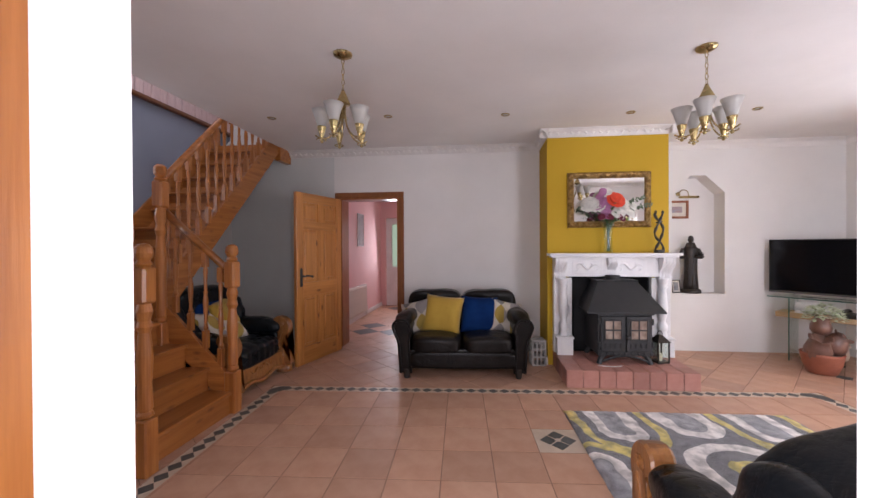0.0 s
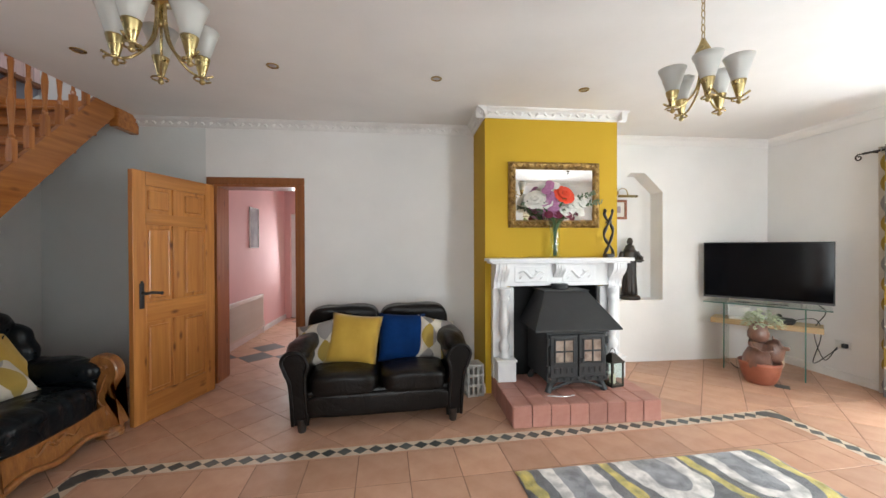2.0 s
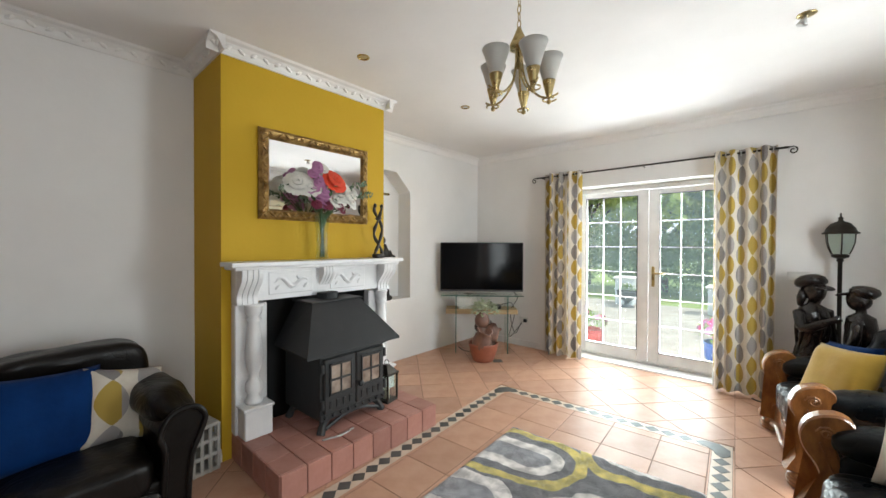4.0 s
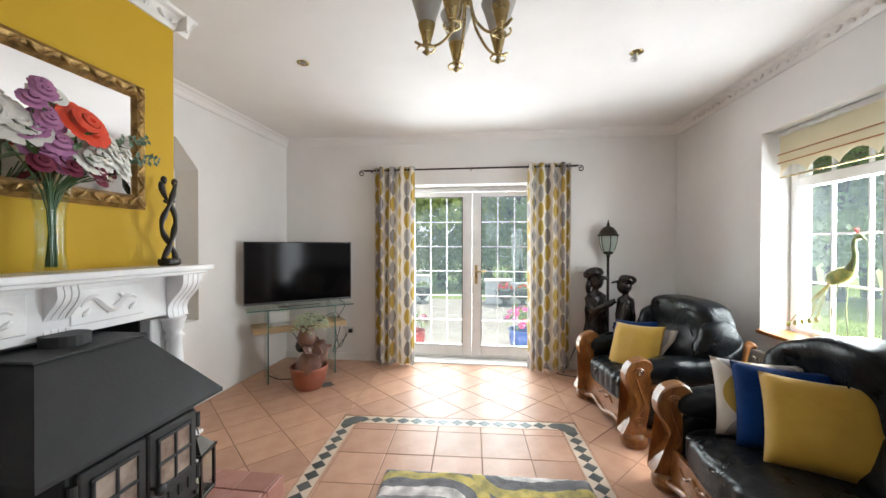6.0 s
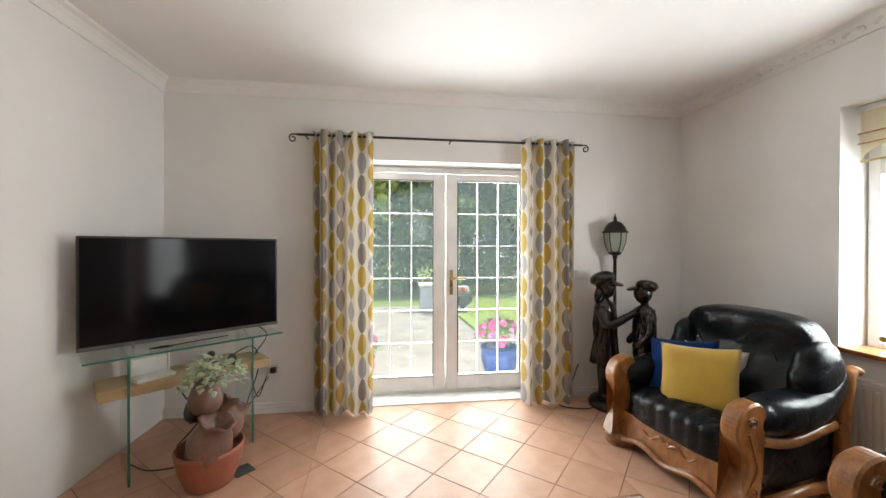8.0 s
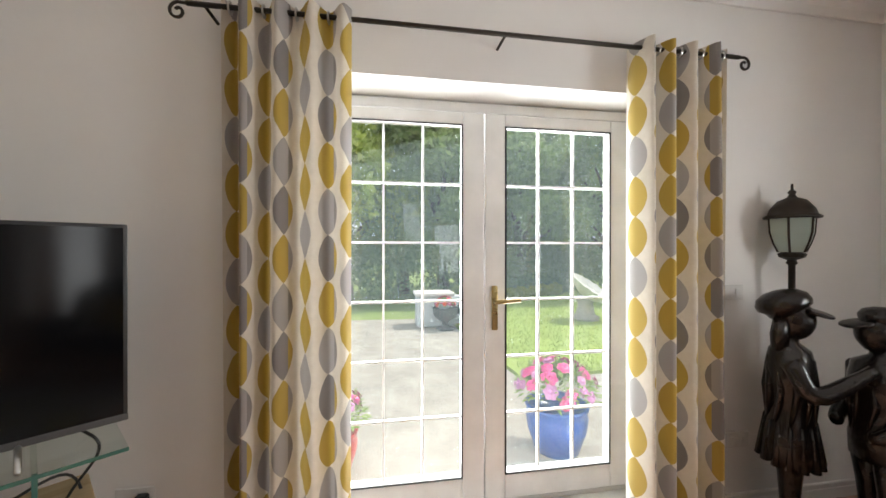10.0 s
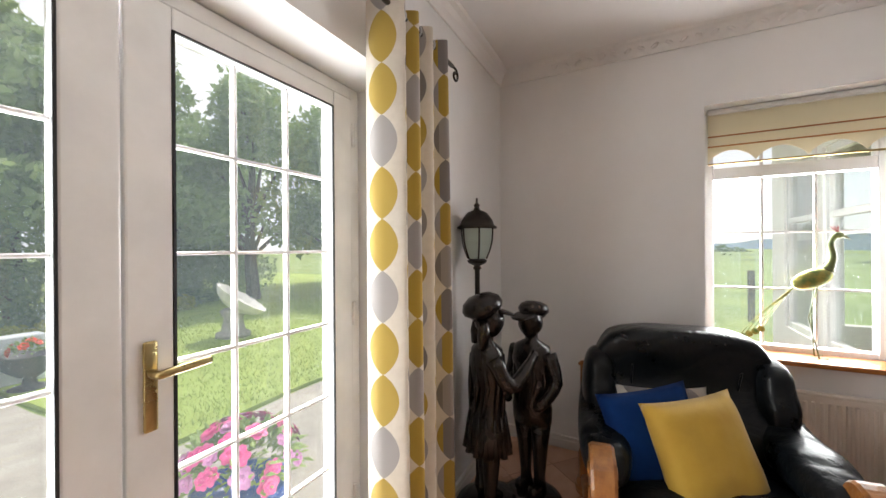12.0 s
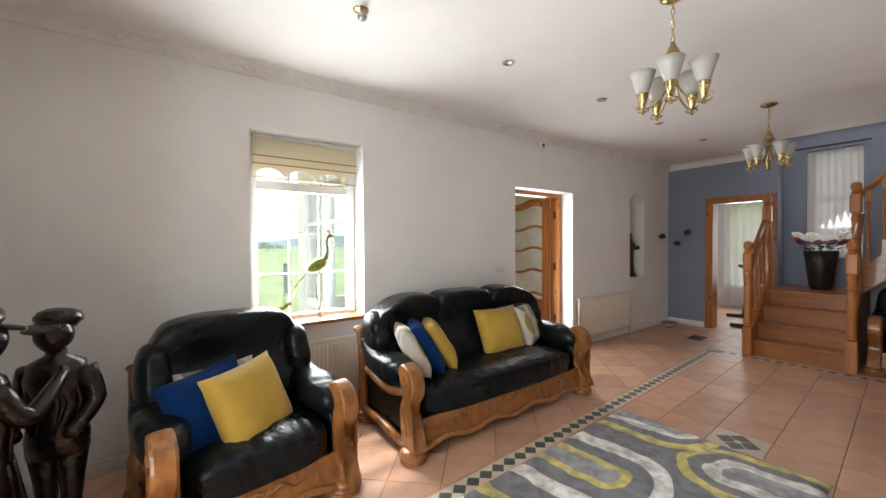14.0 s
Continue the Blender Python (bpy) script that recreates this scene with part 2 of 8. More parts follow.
def translucent(name, c, rough=0.5, share=0.5):
    """Thin cloth or opal glass: part of the light goes through."""
    m = bpy.data.materials.new(name)
    m.use_nodes = True
    nt = m.node_tree
    N, L = nt.nodes, nt.links
    b = N["Principled BSDF"]
    b.inputs["Base Color"].default_value, b.inputs["Roughness"].default_value = (*c, 1), rough
    t = N.new("ShaderNodeBsdfTranslucent")
    t.inputs[0].default_value = (*c, 1)
    mx = N.new("ShaderNodeMixShader")
    mx.inputs[0].default_value = share
    L.new(b.outputs[0], mx.inputs[1])
    L.new(t.outputs[0], mx.inputs[2])
    L.new(mx.outputs[0], N["Material Output"].inputs[0])
    return m


OPAL = translucent("opal_glass", (0.66, 0.65, 0.62), 0.35, 0.35)
FROST = translucent("frosted_lantern_glass", (0.50, 0.58, 0.52), 0.3, 0.4)
VOILE = translucent("white_voile", (0.85, 0.84, 0.82), 0.9, 0.5)


def mirror_mat():
    m = bpy.data.materials.new("mirror_silver")
    m.use_nodes = True
    b = m.node_tree.nodes["Principled BSDF"]
    b.inputs["Base Color"].default_value, b.inputs["Metallic"].default_value, b.inputs["Roughness"].default_value = (0.9, 0.9, 0.9, 1), 1, 0.015
    return m


MIRROR = mirror_mat()
SCREEN = mat("tv_screen_glass", (0.004, 0.004, 0.005), None, 2, 0.10, coarse=0.0, spec=0.22)


def math_node(nt, op, a, b=None, c=None):
    n = nt.nodes.new("ShaderNodeMath")
    n.operation = op
    for i, v in enumerate((a, b, c)):
        if v is None:
            continue
        if isinstance(v, (int, float)):
            n.inputs[i].default_value = v
        else:
            nt.links.new(v, n.inputs[i])
    return n.outputs[0]


def leaf_print(name, pitch_u, pitch_v, uv=True):
    """Cream cloth printed with columns of pointed ovals in grey and mustard, split down the middle."""
    m = mat(name, (0.66, 0.60, 0.52), (0.62, 0.56, 0.48), 40, 0.9, bump=0.10, bscale=300, sheen=0.2)
    nt = m.node_tree
    N, L = nt.nodes, nt.links
    tc = N.new("ShaderNodeTexCoord")
    sp = N.new("ShaderNodeSeparateXYZ")
    L.new(tc.outputs["UV" if uv else "Object"], sp.inputs[0])
    u = math_node(nt, "DIVIDE", sp.outputs[0], pitch_u)
    v = math_node(nt, "DIVIDE", sp.outputs[1], pitch_v)
    col = math_node(nt, "FLOOR", u)
    odd = math_node(nt, "MODULO", math_node(nt, "ADD", col, 100), 2)
    v = math_node(nt, "ADD", v, math_node(nt, "MULTIPLY", odd, 0.5))
    du = math_node(nt, "SUBTRACT", math_node(nt, "FRACT", u), 0.5)
    dv = math_node(nt, "SUBTRACT", math_node(nt, "FRACT", v), 0.5)
    row = math_node(nt, "FLOOR", v)
    half = math_node(nt, "MULTIPLY", math_node(nt, "POWER", math_node(nt, "COSINE", math_node(nt, "MULTIPLY", dv, math.pi)), 0.75), 0.39)
    inside = math_node(nt, "LESS_THAN", math_node(nt, "ABSOLUTE", du), half)
    # a slim crescent of the next colour on the far side of every second column
    side = math_node(nt, "MULTIPLY", math_node(nt, "GREATER_THAN", du, 0.20), odd)
    pick = math_node(nt, "MODULO", math_node(nt, "ADD", math_node(nt, "ADD", row, math_node(nt, "MULTIPLY", col, 2)), math_node(nt, "MULTIPLY_ADD", side, 2, 300)), 3)
    ismus = math_node(nt, "GREATER_THAN", pick, 0.5)
    ismus = math_node(nt, "MULTIPLY", ismus, math_node(nt, "SUBTRACT", 1, math_node(nt, "MULTIPLY", odd, math_node(nt, "GREATER_THAN", pick, 1.5))))
    isdark = math_node(nt, "GREATER_THAN", pick, 1.5)
    g = N.new("ShaderNodeMix")
    g.data_type = "RGBA"
    g.inputs["A"].default_value, g.inputs["B"].default_value = (0.33, 0.305, 0.295, 1), (0.21, 0.19, 0.185, 1)
    L.new(isdark, g.inputs["Factor"])
    y = N.new("ShaderNodeMix")
    y.data_type = "RGBA"
    y.inputs["B"].default_value = (0.41, 0.28, 0.055, 1)
    L.new(ismus, y.inputs["Factor"])
    L.new(g.outputs["Result"], y.inputs["A"])
    fin = N.new("ShaderNodeMix")
    fin.data_type = "RGBA"
    L.new(inside, fin.inputs["Factor"])
    hs = [n for n in N if n.type == "HUE_SAT"][0]
    L.new(hs.outputs[0], fin.inputs["A"])
    L.new(y.outputs["Result"], fin.inputs["B"])
    b = N["Principled BSDF"]
    L.new(fin.outputs["Result"], b.inputs["Base Color"])
    t = N.new("ShaderNodeBsdfTranslucent")
    L.new(fin.outputs["Result"], t.inputs[0])
    mx = N.new("ShaderNodeMixShader")
    mx.inputs[0].default_value = 0.16
    L.new(b.outputs[0], mx.inputs[1])
    L.new(t.outputs[0], mx.inputs[2])
    L.new(mx.outputs[0], N["Material Output"].inputs[0])
    return m


CURTAIN = leaf_print("leaf_print_curtain", 0.158, 0.186)
CUSHPRINT = leaf_print("leaf_print_cushion", 0.19, 0.22)

# ---- mesh helpers ----


def link(name, bm, material, parent=None, smooth=False):
    me = bpy.data.meshes.new(name)
    bm.normal_update()
    bm.to_mesh(me)
    bm.free()
    for m in material if isinstance(material, (list, tuple)) else [material]:
        me.materials.append(m)
    if smooth:
        for p in me.polygons:
            p.use_smooth = True
    ob = new(name, me)
    if parent:
        ob.parent = parent
    return ob


def part(name, bm, material, parent, label="", smooth=False, at=None):
    ob = link(name, bm, material, parent, smooth)
    if at is not None:
        ob.matrix_local = at
    return tagged(ob, label) if label else ob


def again(ob, at, parent=None):
    """One more part on the same mesh."""
    o = new(ob.name.split(".")[0], ob.data)
    o.parent = parent or ob.parent
    o.matrix_local = at
    if ob.get("label"):
        o["label"] = ob["label"]
    return o


def thing(name, label, category, m=None, group="", kind=""):
    ob = new(name)
    ob.empty_display_size = 0.1
    if m is not None:
        ob.matrix_world = m
    return tagged(ob, label, category, group, kind)


def box(bm, x0, x1, y0, y1, z0, z1, bevel=0.0, seg=2, m=None):
    mm = Matrix.Translation(((x0 + x1) / 2, (y0 + y1) / 2, (z0 + z1) / 2)) @ Matrix.Diagonal((abs(x1 - x0), abs(y1 - y0), abs(z1 - z0), 1))
    r = bmesh.ops.create_cube(bm, size=1, matrix=(m @ mm) if m else mm)
    if bevel:
        es = list({e for v in r["verts"] for e in v.link_edges})
        bmesh.ops.bevel(bm, geom=es, offset=bevel, segments=seg, affect="EDGES", profile=0.6)
    return bm


def solid(x0, x1, y0, y1, z0, z1, bevel=0.0, seg=2):
    return box(bmesh.new(), x0, x1, y0, y1, z0, z1, bevel, seg)


def lathe(bm, prof, seg=20, at=(0, 0, 0), m=None):
    """Turned shape from (radius, height) pairs."""
    m = m or Matrix.Translation(at)
    rings = []
    for r, z in prof:
        rings.append([bm.verts.new(m @ Vector((r * math.cos(2 * math.pi * i / seg), r * math.sin(2 * math.pi * i / seg), z))) for i in range(seg)])
    for a, b in zip(rings, rings[1:]):
        for i in range(seg):
            j = (i + 1) % seg
            bm.faces.new((a[i], a[j], b[j], b[i]))
    if prof[0][0] > 0.0005:
        bm.faces.new(rings[0][::-1])
    if prof[-1][0] > 0.0005:
        bm.faces.new(rings[-1])
    return bm


def tube(bm, pts, radii, seg=8, flat=1.0, up=None):
    """Round bar along points; flat squeezes it across."""
    pts = [Vector(p) for p in pts]
    if isinstance(radii, (int, float)):
        radii = [radii] * len(pts)
    rings = []
    ref = Vector(up) if up else None
    for i, p in enumerate(pts):
        d = (pts[min(i + 1, len(pts) - 1)] - pts[max(i - 1, 0)]).normalized()
        if ref is None:
            ref = Vector((0, 0, 1)) if abs(d.z) < 0.9 else Vector((1, 0, 0))
        s = d.cross(ref)
        s = s.normalized() if s.length > 1e-6 else d.orthogonal().normalized()
        t = s.cross(d).normalized()
        if not up:
            ref = t
        r = radii[i]
        rings.append([bm.verts.new(p + s * r * flat * math.cos(2 * math.pi * k / seg) + t * r * math.sin(2 * math.pi * k / seg)) for k in range(seg)])
    for a, b in zip(rings, rings[1:]):
        for i in range(seg):
            j = (i + 1) % seg
            bm.faces.new((a[i], a[j], b[j], b[i]))
    bm.faces.new(rings[0][::-1])
    bm.faces.new(rings[-1])
    return bm


def smooth_pts(pts, n=6):
    """Catmull-Rom through points."""
    P = [Vector(p) for p in pts]
    P = [2 * P[0] - P[1]] + P + [2 * P[-1] - P[-2]]
    out = []
    for i in range(1, len(P) - 2):
        for k in range(n):
            t = k / n
            a, b, c, d = P[i - 1], P[i], P[i + 1], P[i + 2]
            out.append(0.5 * (2 * b + (c - a) * t + (2 * a - 5 * b + 4 * c - d) * t * t + (3 * b - a - 3 * c + d) * t ** 3))
    out.append(P[-2])
    return out


def prism(bm, poly, z0, z1, m=None):
    """Upright prism on a plan polygon."""
    m = m or Matrix()
    lo = [bm.verts.new(m @ Vector((x, y, z0))) for x, y in poly]
    hi = [bm.verts.new(m @ Vector((x, y, z1))) for x, y in poly]
    n = len(poly)
    bm.faces.new(hi)
    bm.faces.new(lo[::-1])
    for i in range(n):
        bm.faces.new((lo[i], lo[(i + 1) % n], hi[(i + 1) % n], hi[i]))
    return bm


def soft(bm, sx, sy, sz, p=4.0, n=8, m=None, bulge=None):
    """Padded block: a rounded box with half sizes sx, sy, sz."""
    m = m or Matrix()
    k = n + 1
    seen = {}

    def vert(i, j, l):
        key = (i, j, l)
        if key not in seen:
            c = Vector((2 * i / k - 1, 2 * j / k - 1, 2 * l / k - 1))
            f = (abs(c.x) ** p + abs(c.y) ** p + abs(c.z) ** p) ** (-1 / p)
            q = Vector((c.x * f * sx, c.y * f * sy, c.z * f * sz))
            seen[key] = bm.verts.new(m @ (bulge(q) if bulge else q))
        return seen[key]

    for i in range(k):
        for j in range(k):
            for end in (0, k):
                for a in ((lambda u, v: (u, v, end)), (lambda u, v: (end, u, v)), (lambda u, v: (v, end, u))):
                    f = [vert(*a(i, j)), vert(*a(i + 1, j)), vert(*a(i + 1, j + 1)), vert(*a(i, j + 1))]
                    bm.faces.new(f if end else f[::-1])
    return bm


def pillow(bm, w, h, t, m=None, n=14):
    """Scatter cushion with pinched corners; face up along z, UV in metres."""
    m = m or Matrix()
    uv = bm.loops.layers.uv.verify()
    grids = []
    for s in (1, -1):
        g = []
        for j in range(n + 1):
            row = []
            for i in range(n + 1):
                a, b = 2 * i / n - 1, 2 * j / n - 1
                thick = ((1 - a ** 4) * (1 - b ** 4)) ** 0.55 * t / 2
                pinch = 1 - 0.07 * (1 - b * b) * abs(a) ** 2
                pinch2 = 1 - 0.07 * (1 - a * a) * abs(b) ** 2
                wob = 0.012 * noise.noise(Vector((a * 2.1 + w * 7, b * 2.1, s))) * (1 - a ** 4) * (1 - b ** 4)
                edge = i in (0, n) or j in (0, n)
                if s == -1 and edge:
                    row.append(grids[0][j][i])
                else:
                    row.append((bm.verts.new(m @ Vector((a * w / 2 * pinch, b * h / 2 * pinch2, s * thick + wob))), (a * w / 2, b * h / 2)))
            g.append(row)
        grids.append(g)
        for j in range(n):
            for i in range(n):
                q = [g[j][i], g[j][i + 1], g[j + 1][i + 1], g[j + 1][i]]
                if s == -1:
                    q = q[::-1]
                f = bm.faces.new([v for v, _ in q])
                for lp, (_, t2) in zip(f.loops, q):
                    lp[uv].uv = t2
    return bm


def clip_poly(poly, a, b, c):
    """Keep the side a x + b y <= c of a convex polygon."""
    out = []
    for i, p in enumerate(poly):
        q = poly[(i + 1) % len(poly)]
        dp, dq = a * p[0] + b * p[1] - c, a * q[0] + b * q[1] - c
        if dp <= 0:
            out.append(p)
        if dp * dq < 0:
            k = dp / (dp - dq)
            out.append((p[0] + (q[0] - p[0]) * k, p[1] + (q[1] - p[1]) * k))
    return out


def setting(name, bm, material, label, category="", smooth=False):
    return tagged(link(name, bm, material, None, smooth), label, category or name.split("_")[0], kind="structure")


# ---- the rooms ----
NL, NR, S, E, W, H = 5.25, 5.42, 0.92, 5.27, -2.45, 2.67
EO, SO = 5.62, 0.58
STAIR_X, W2 = -1.85, -2.72


def wall_along_x(bm, y0, y1, x0, x1, z0, z1, holes):
    """Wall slab with rectangular openings (xa, xb, za, zb)."""
    xs = x0
    for xa, xb, za, zb in sorted(holes):
        box(bm, xs, xa, y0, y1, z0, z1)
        if za > z0:
            box(bm, xa, xb, y0, y1, z0, za)
        if zb < z1:
            box(bm, xa, xb, y0, y1, zb, z1)
        xs = xb
    box(bm, xs, x1, y0, y1, z0, z1)
    return bm


def wall_along_y(bm, x0, x1, y0, y1, z0, z1, holes):
    ys = y0
    for ya, yb, za, zb in sorted(holes):
        box(bm, x0, x1, ys, ya, z0, z1)
        if za > z0:
            box(bm, x0, x1, ya, yb, z0, za)
        if zb < z1:
            box(bm, x0, x1, ya, yb, zb, z1)
        ys = yb
    box(bm, x0, x1, ys, y1, z0, z1)
    return bm


def arch_wall(bm, x0, x1, y0, y1, z0, z1, xa, xb, za, spring, top):
    """Wall piece along x with a pointed, cut-off niche opening."""
    mid = (xa + xb) / 2
    box(bm, x0, xa, y0, y1, z0, z1)
    box(bm, xb, x1, y0, y1, z0, z1)
    box(bm, xa, xb, y0, y1, z0, za)
    cut = 0.09
    pts = [(xa, spring), (mid - cut, top), (mid + cut, top), (xb, spring), (xb, z1), (xa, z1)]
    for tri in ((0, 1, 5), (1, 4, 5), (1, 2, 4), (2, 3, 4)):
        prism(bm, [(pts[i][0], pts[i][1]) for i in tri][::-1], -y1, -y0, Matrix.Rotation(radians(90), 4, "X"))
    return bm


# north wall, left of the chimney breast with the hall door, right of it with a niche
DX0, DX1, DZ = -1.125, -0.30, 2.03
bm = wall_along_x(bmesh.new(), NL, NL + 0.25, -1.2, 1.60, 0, H, [(DX0, DX1, 0, DZ)])
setting("wall_north", bm, WHITE, "white painted wall with the hall doorway")
# white end wall; its stair shade is put into the grey colour
bm = wall_along_x(bmesh.new(), NL, NL + 0.25, W2 - 0.2, -1.2, 0, 4.6, [])
setting("wall_stair_end", bm, STAIRSHADE, "white wall under the stairs, greyed for the shade there", "wall")
bm = bmesh.new()
arch_wall(bm, 2.80, EO, NR, NR + 0.22, 0, H, 3.24, 3.875, 0.735, 2.03, 2.25)
box(bm, 2.80, EO, NR + 0.22, NR + 0.30, 0, H)
setting("wall_north_niche", bm, WHITE, "white painted wall with a pointed niche", "wall")
# east wall with the garden doors
GY0, GY1, GZ = 2.25, 4.01, 2.10
bm = wall_along_y(bmesh.new(), E, EO, SO, NR, 0, H, [(GY0, GY1, 0, GZ)])
setting("wall_east", bm, WHITE, "white painted wall around the garden doors")
# south wall with the window and the porch doorway
WX0, WX1, WZ0, WZ1 = 3.145, 4.01, 0.735, 2.215
PX0, PX1, PZ = 0.23, 1.30, 2.02
NX0, NX1 = -1.62, -1.19
bm = bmesh.new()
wall_along_x(bm, SO, S, NX1 + 0.3, E, 0, H, [(PX0, PX1, 0, PZ), (WX0, WX1, WZ0, WZ1)])
arch_wall(bm, W - 0.2, NX1 + 0.3, SO + 0.12, S, 0, H, NX0, NX1, 0.83, 2.0, 2.12)
box(bm, W - 0.2, NX1 + 0.3, SO, SO + 0.12, 0, H)
setting("wall_south", bm, WHITE, "white painted wall with window, doorway and niche")
# west wall, blue, with the doorway to the next room and the stair window
BY0, BY1, BZ = 1.545, 2.28, 2.0
bm = wall_along_y(bmesh.new(), W - 0.2, W, S, 2.36, 0, 2.81, [(BY0, BY1, 0, BZ)])
wall_along_y(bm, W2 - 0.2, W2, 2.36, NL, 0, 2.92, [(2.60, 3.13, 1.15, 2.62)])
box(bm, W2 - 0.2, W - 0.2, 2.29, 2.36, 0, 2.92)
setting("wall_west", bm, BLUE, "slate blue painted wall beside the stairs")
bm = bmesh.new()
k = 0
yy = 0.9
while yy < NL:
    xb = W if yy < 2.3 else W2
    box(bm, W2 - 0.2, xb + 0.012 + 0.006 * (k % 2), yy, yy + 0.094, 2.84 if yy < 2.3 else 2.95, 4.6, 0.006, 1)
    yy += 0.1
    k += 1
setting("wall_upper_boards", bm, mat("pale_pink_boards", (0.66, 0.50, 0.49), (0.56, 0.42, 0.42), 6, 0.6, stretch=(8, 8, 1)), "pale painted tongue and groove boards upstairs", "wall")
bm = solid(W - 0.02, W + 0.05, S, 2.36, 2.80, 2.845, 0.008)
box(bm, W2 - 0.02, W2 + 0.05, 2.36, NL, 2.91, 2.955, 0.008, 1)
setting("trim_stair_wall", bm, pine("y", "dark_pine", (0.22, 0.08, 0.03), (0.15, 0.05, 0.02)), "dark wooden rail above the blue wall", "trim")
# ceilings, floor slab and the closing shell
bm = bmesh.new()
box(bm, STAIR_X + 0.02, EO, 0.3, NR + 0.3, H, H + 0.25)
box(bm, W - 0.2, STAIR_X + 0.02, 0.3, 2.15, H, H + 0.25)
setting("ceiling", bm, CEIL, "white painted plaster ceiling")
setting("ceiling_upper", solid(W - 0.4, STAIR_X + 1.2, 1.2, NL + 0.3, 4.6, 4.7), CEIL, "white ceiling over the stairwell", "ceiling")
setting("wall_upper_landing", wall_along_y(bmesh.new(), STAIR_X + 0.9, STAIR_X + 1.0, 1.2, NL, H + 0.25, 4.6, []), WHITE, "white painted wall of the upper landing", "wall")
setting("wall_upper_south", solid(W - 0.2, STAIR_X + 0.9, 1.1, 1.2, H + 0.25, 4.6), WHITE, "white painted wall upstairs", "wall")

# chimney breast
CX0, CX1, CY = 1.545, 2.855, 4.69
FX0, FX1, FZ = 1.80, 2.64, 1.02
bm = bmesh.new()
box(bm, CX0, FX0, CY, NR, 0, H)
box(bm, FX1, CX1, CY, NR, 0, H)
box(bm, FX0, FX1, CY, NR, FZ, H)
setting("wall_chimney_breast", bm, MUSTARD, "mustard yellow painted chimney breast", "wall")
bm = bmesh.new()
box(bm, FX0 - 0.01, FX1 + 0.01, 5.05, 5.10, 0, FZ + 0.02)
box(bm, FX0 - 0.02, FX0 + 0.012, CY - 0.01, 5.08, 0, FZ)
box(bm, FX1 - 0.012, FX1 + 0.02, CY - 0.01, 5.08, 0, FZ)
box(bm, FX0, FX1, CY, 5.08, FZ - 0.012, FZ + 0.02)
setting("wall_fire_recess", bm, SOOT, "black lined fire recess", "wall")

# cornice of moulded plaster with a running leaf pattern
COVE = [(0, 0), (0, -0.085), (0.012, -0.085), (0.02, -0.07), (0.03, -0.045), (0.05, -0.022), (0.075, -0.012), (0.085, 0.0)]


def cornice(bm, a, b, out, z=H, lumps=True):
    """Moulding from a to b on plan; out points into the room."""
    a, b, out = Vector((*a, 0)), Vector((*b, 0)), Vector((*out, 0))
    rows = []
    for p in (a, b):
        rows.append([bm.verts.new(p + out * d + Vector((0, 0, z + dz))) for d, dz in COVE])
    for i in range(len(COVE) - 1):
        bm.faces.new((rows[0][i], rows[0][i + 1], rows[1][i + 1], rows[1][i]))
    bm.faces.new(rows[0])
    bm.faces.new(rows[1][::-1])
    if lumps:
        n = int((b - a).length / 0.075)
        for i in range(n):
            c = a.lerp(b, (i + 0.5) / n) + out * 0.035 + Vector((0, 0, z - 0.048))
            bmesh.ops.create_icosphere(bm, subdivisions=1, radius=1, matrix=Matrix.Translation(c) @ Matrix.Rotation(0.6 if i % 2 else -0.6, 4, out) @ Matrix.Diagonal((0.028 if abs(out.y) else 0.012, 0.012 if abs(out.y) else 0.028, 0.014, 1)))


bm = bmesh.new()
cornice(bm, (STAIR_X, NL), (CX0, NL), (0, -1))
cornice(bm, (CX0, NL), (CX0, CY - 0.085), (-1, 0))
cornice(bm, (CX0 - 0.085, CY), (CX1 + 0.085, CY), (0, -1))
cornice(bm, (CX1, CY - 0.085), (CX1, NR), (1, 0))
cornice(bm, (W, S), (4.9, S), (0, 1))
setting("trim_cornice", bm, TRIM, "white moulded plaster cornice with leaves", "trim")
bm = bmesh.new()
cornice(bm, (CX1, NR), (E, NR), (0, -1), lumps=False)
cornice(bm, (E, NR), (E, S), (-1, 0), lumps=False)
cornice(bm, (4.9, S), (E, S), (0, 1), lumps=False)
cornice(bm, (W, S), (W, 2.15), (1, 0), lumps=False)
setting("trim_plain_cornice", bm, CEIL, "plain white plaster coving", "trim")


def skirting(bm, x0, x1, y0, y1):
    box(bm, x0, x1, y0, y1, 0, 0.085, 0.004, 1)
    box(bm, x0 - 0.003, x1 + 0.003, y0 - 0.003, y1 + 0.003, 0, 0.06, 0.003, 1)


bm = bmesh.new()
skirting(bm, E - 0.018, E, GY1, NR)
skirting(bm, E - 0.018, E, S, GY0)
skirting(bm, PX1, E - 0.02, S, S + 0.018)
skirting(bm, W, PX0, S, S + 0.018)
skirting(bm, CX0 - 0.018, CX0, CY, NL)
skirting(bm, DX1 + 0.08, CX0 - 0.02, NL - 0.018, NL)
skirting(bm, W, W + 0.018, S + 0.02, BY0 - 0.08)
setting("baseboard", bm, TRIM, "white painted moulded skirting board")


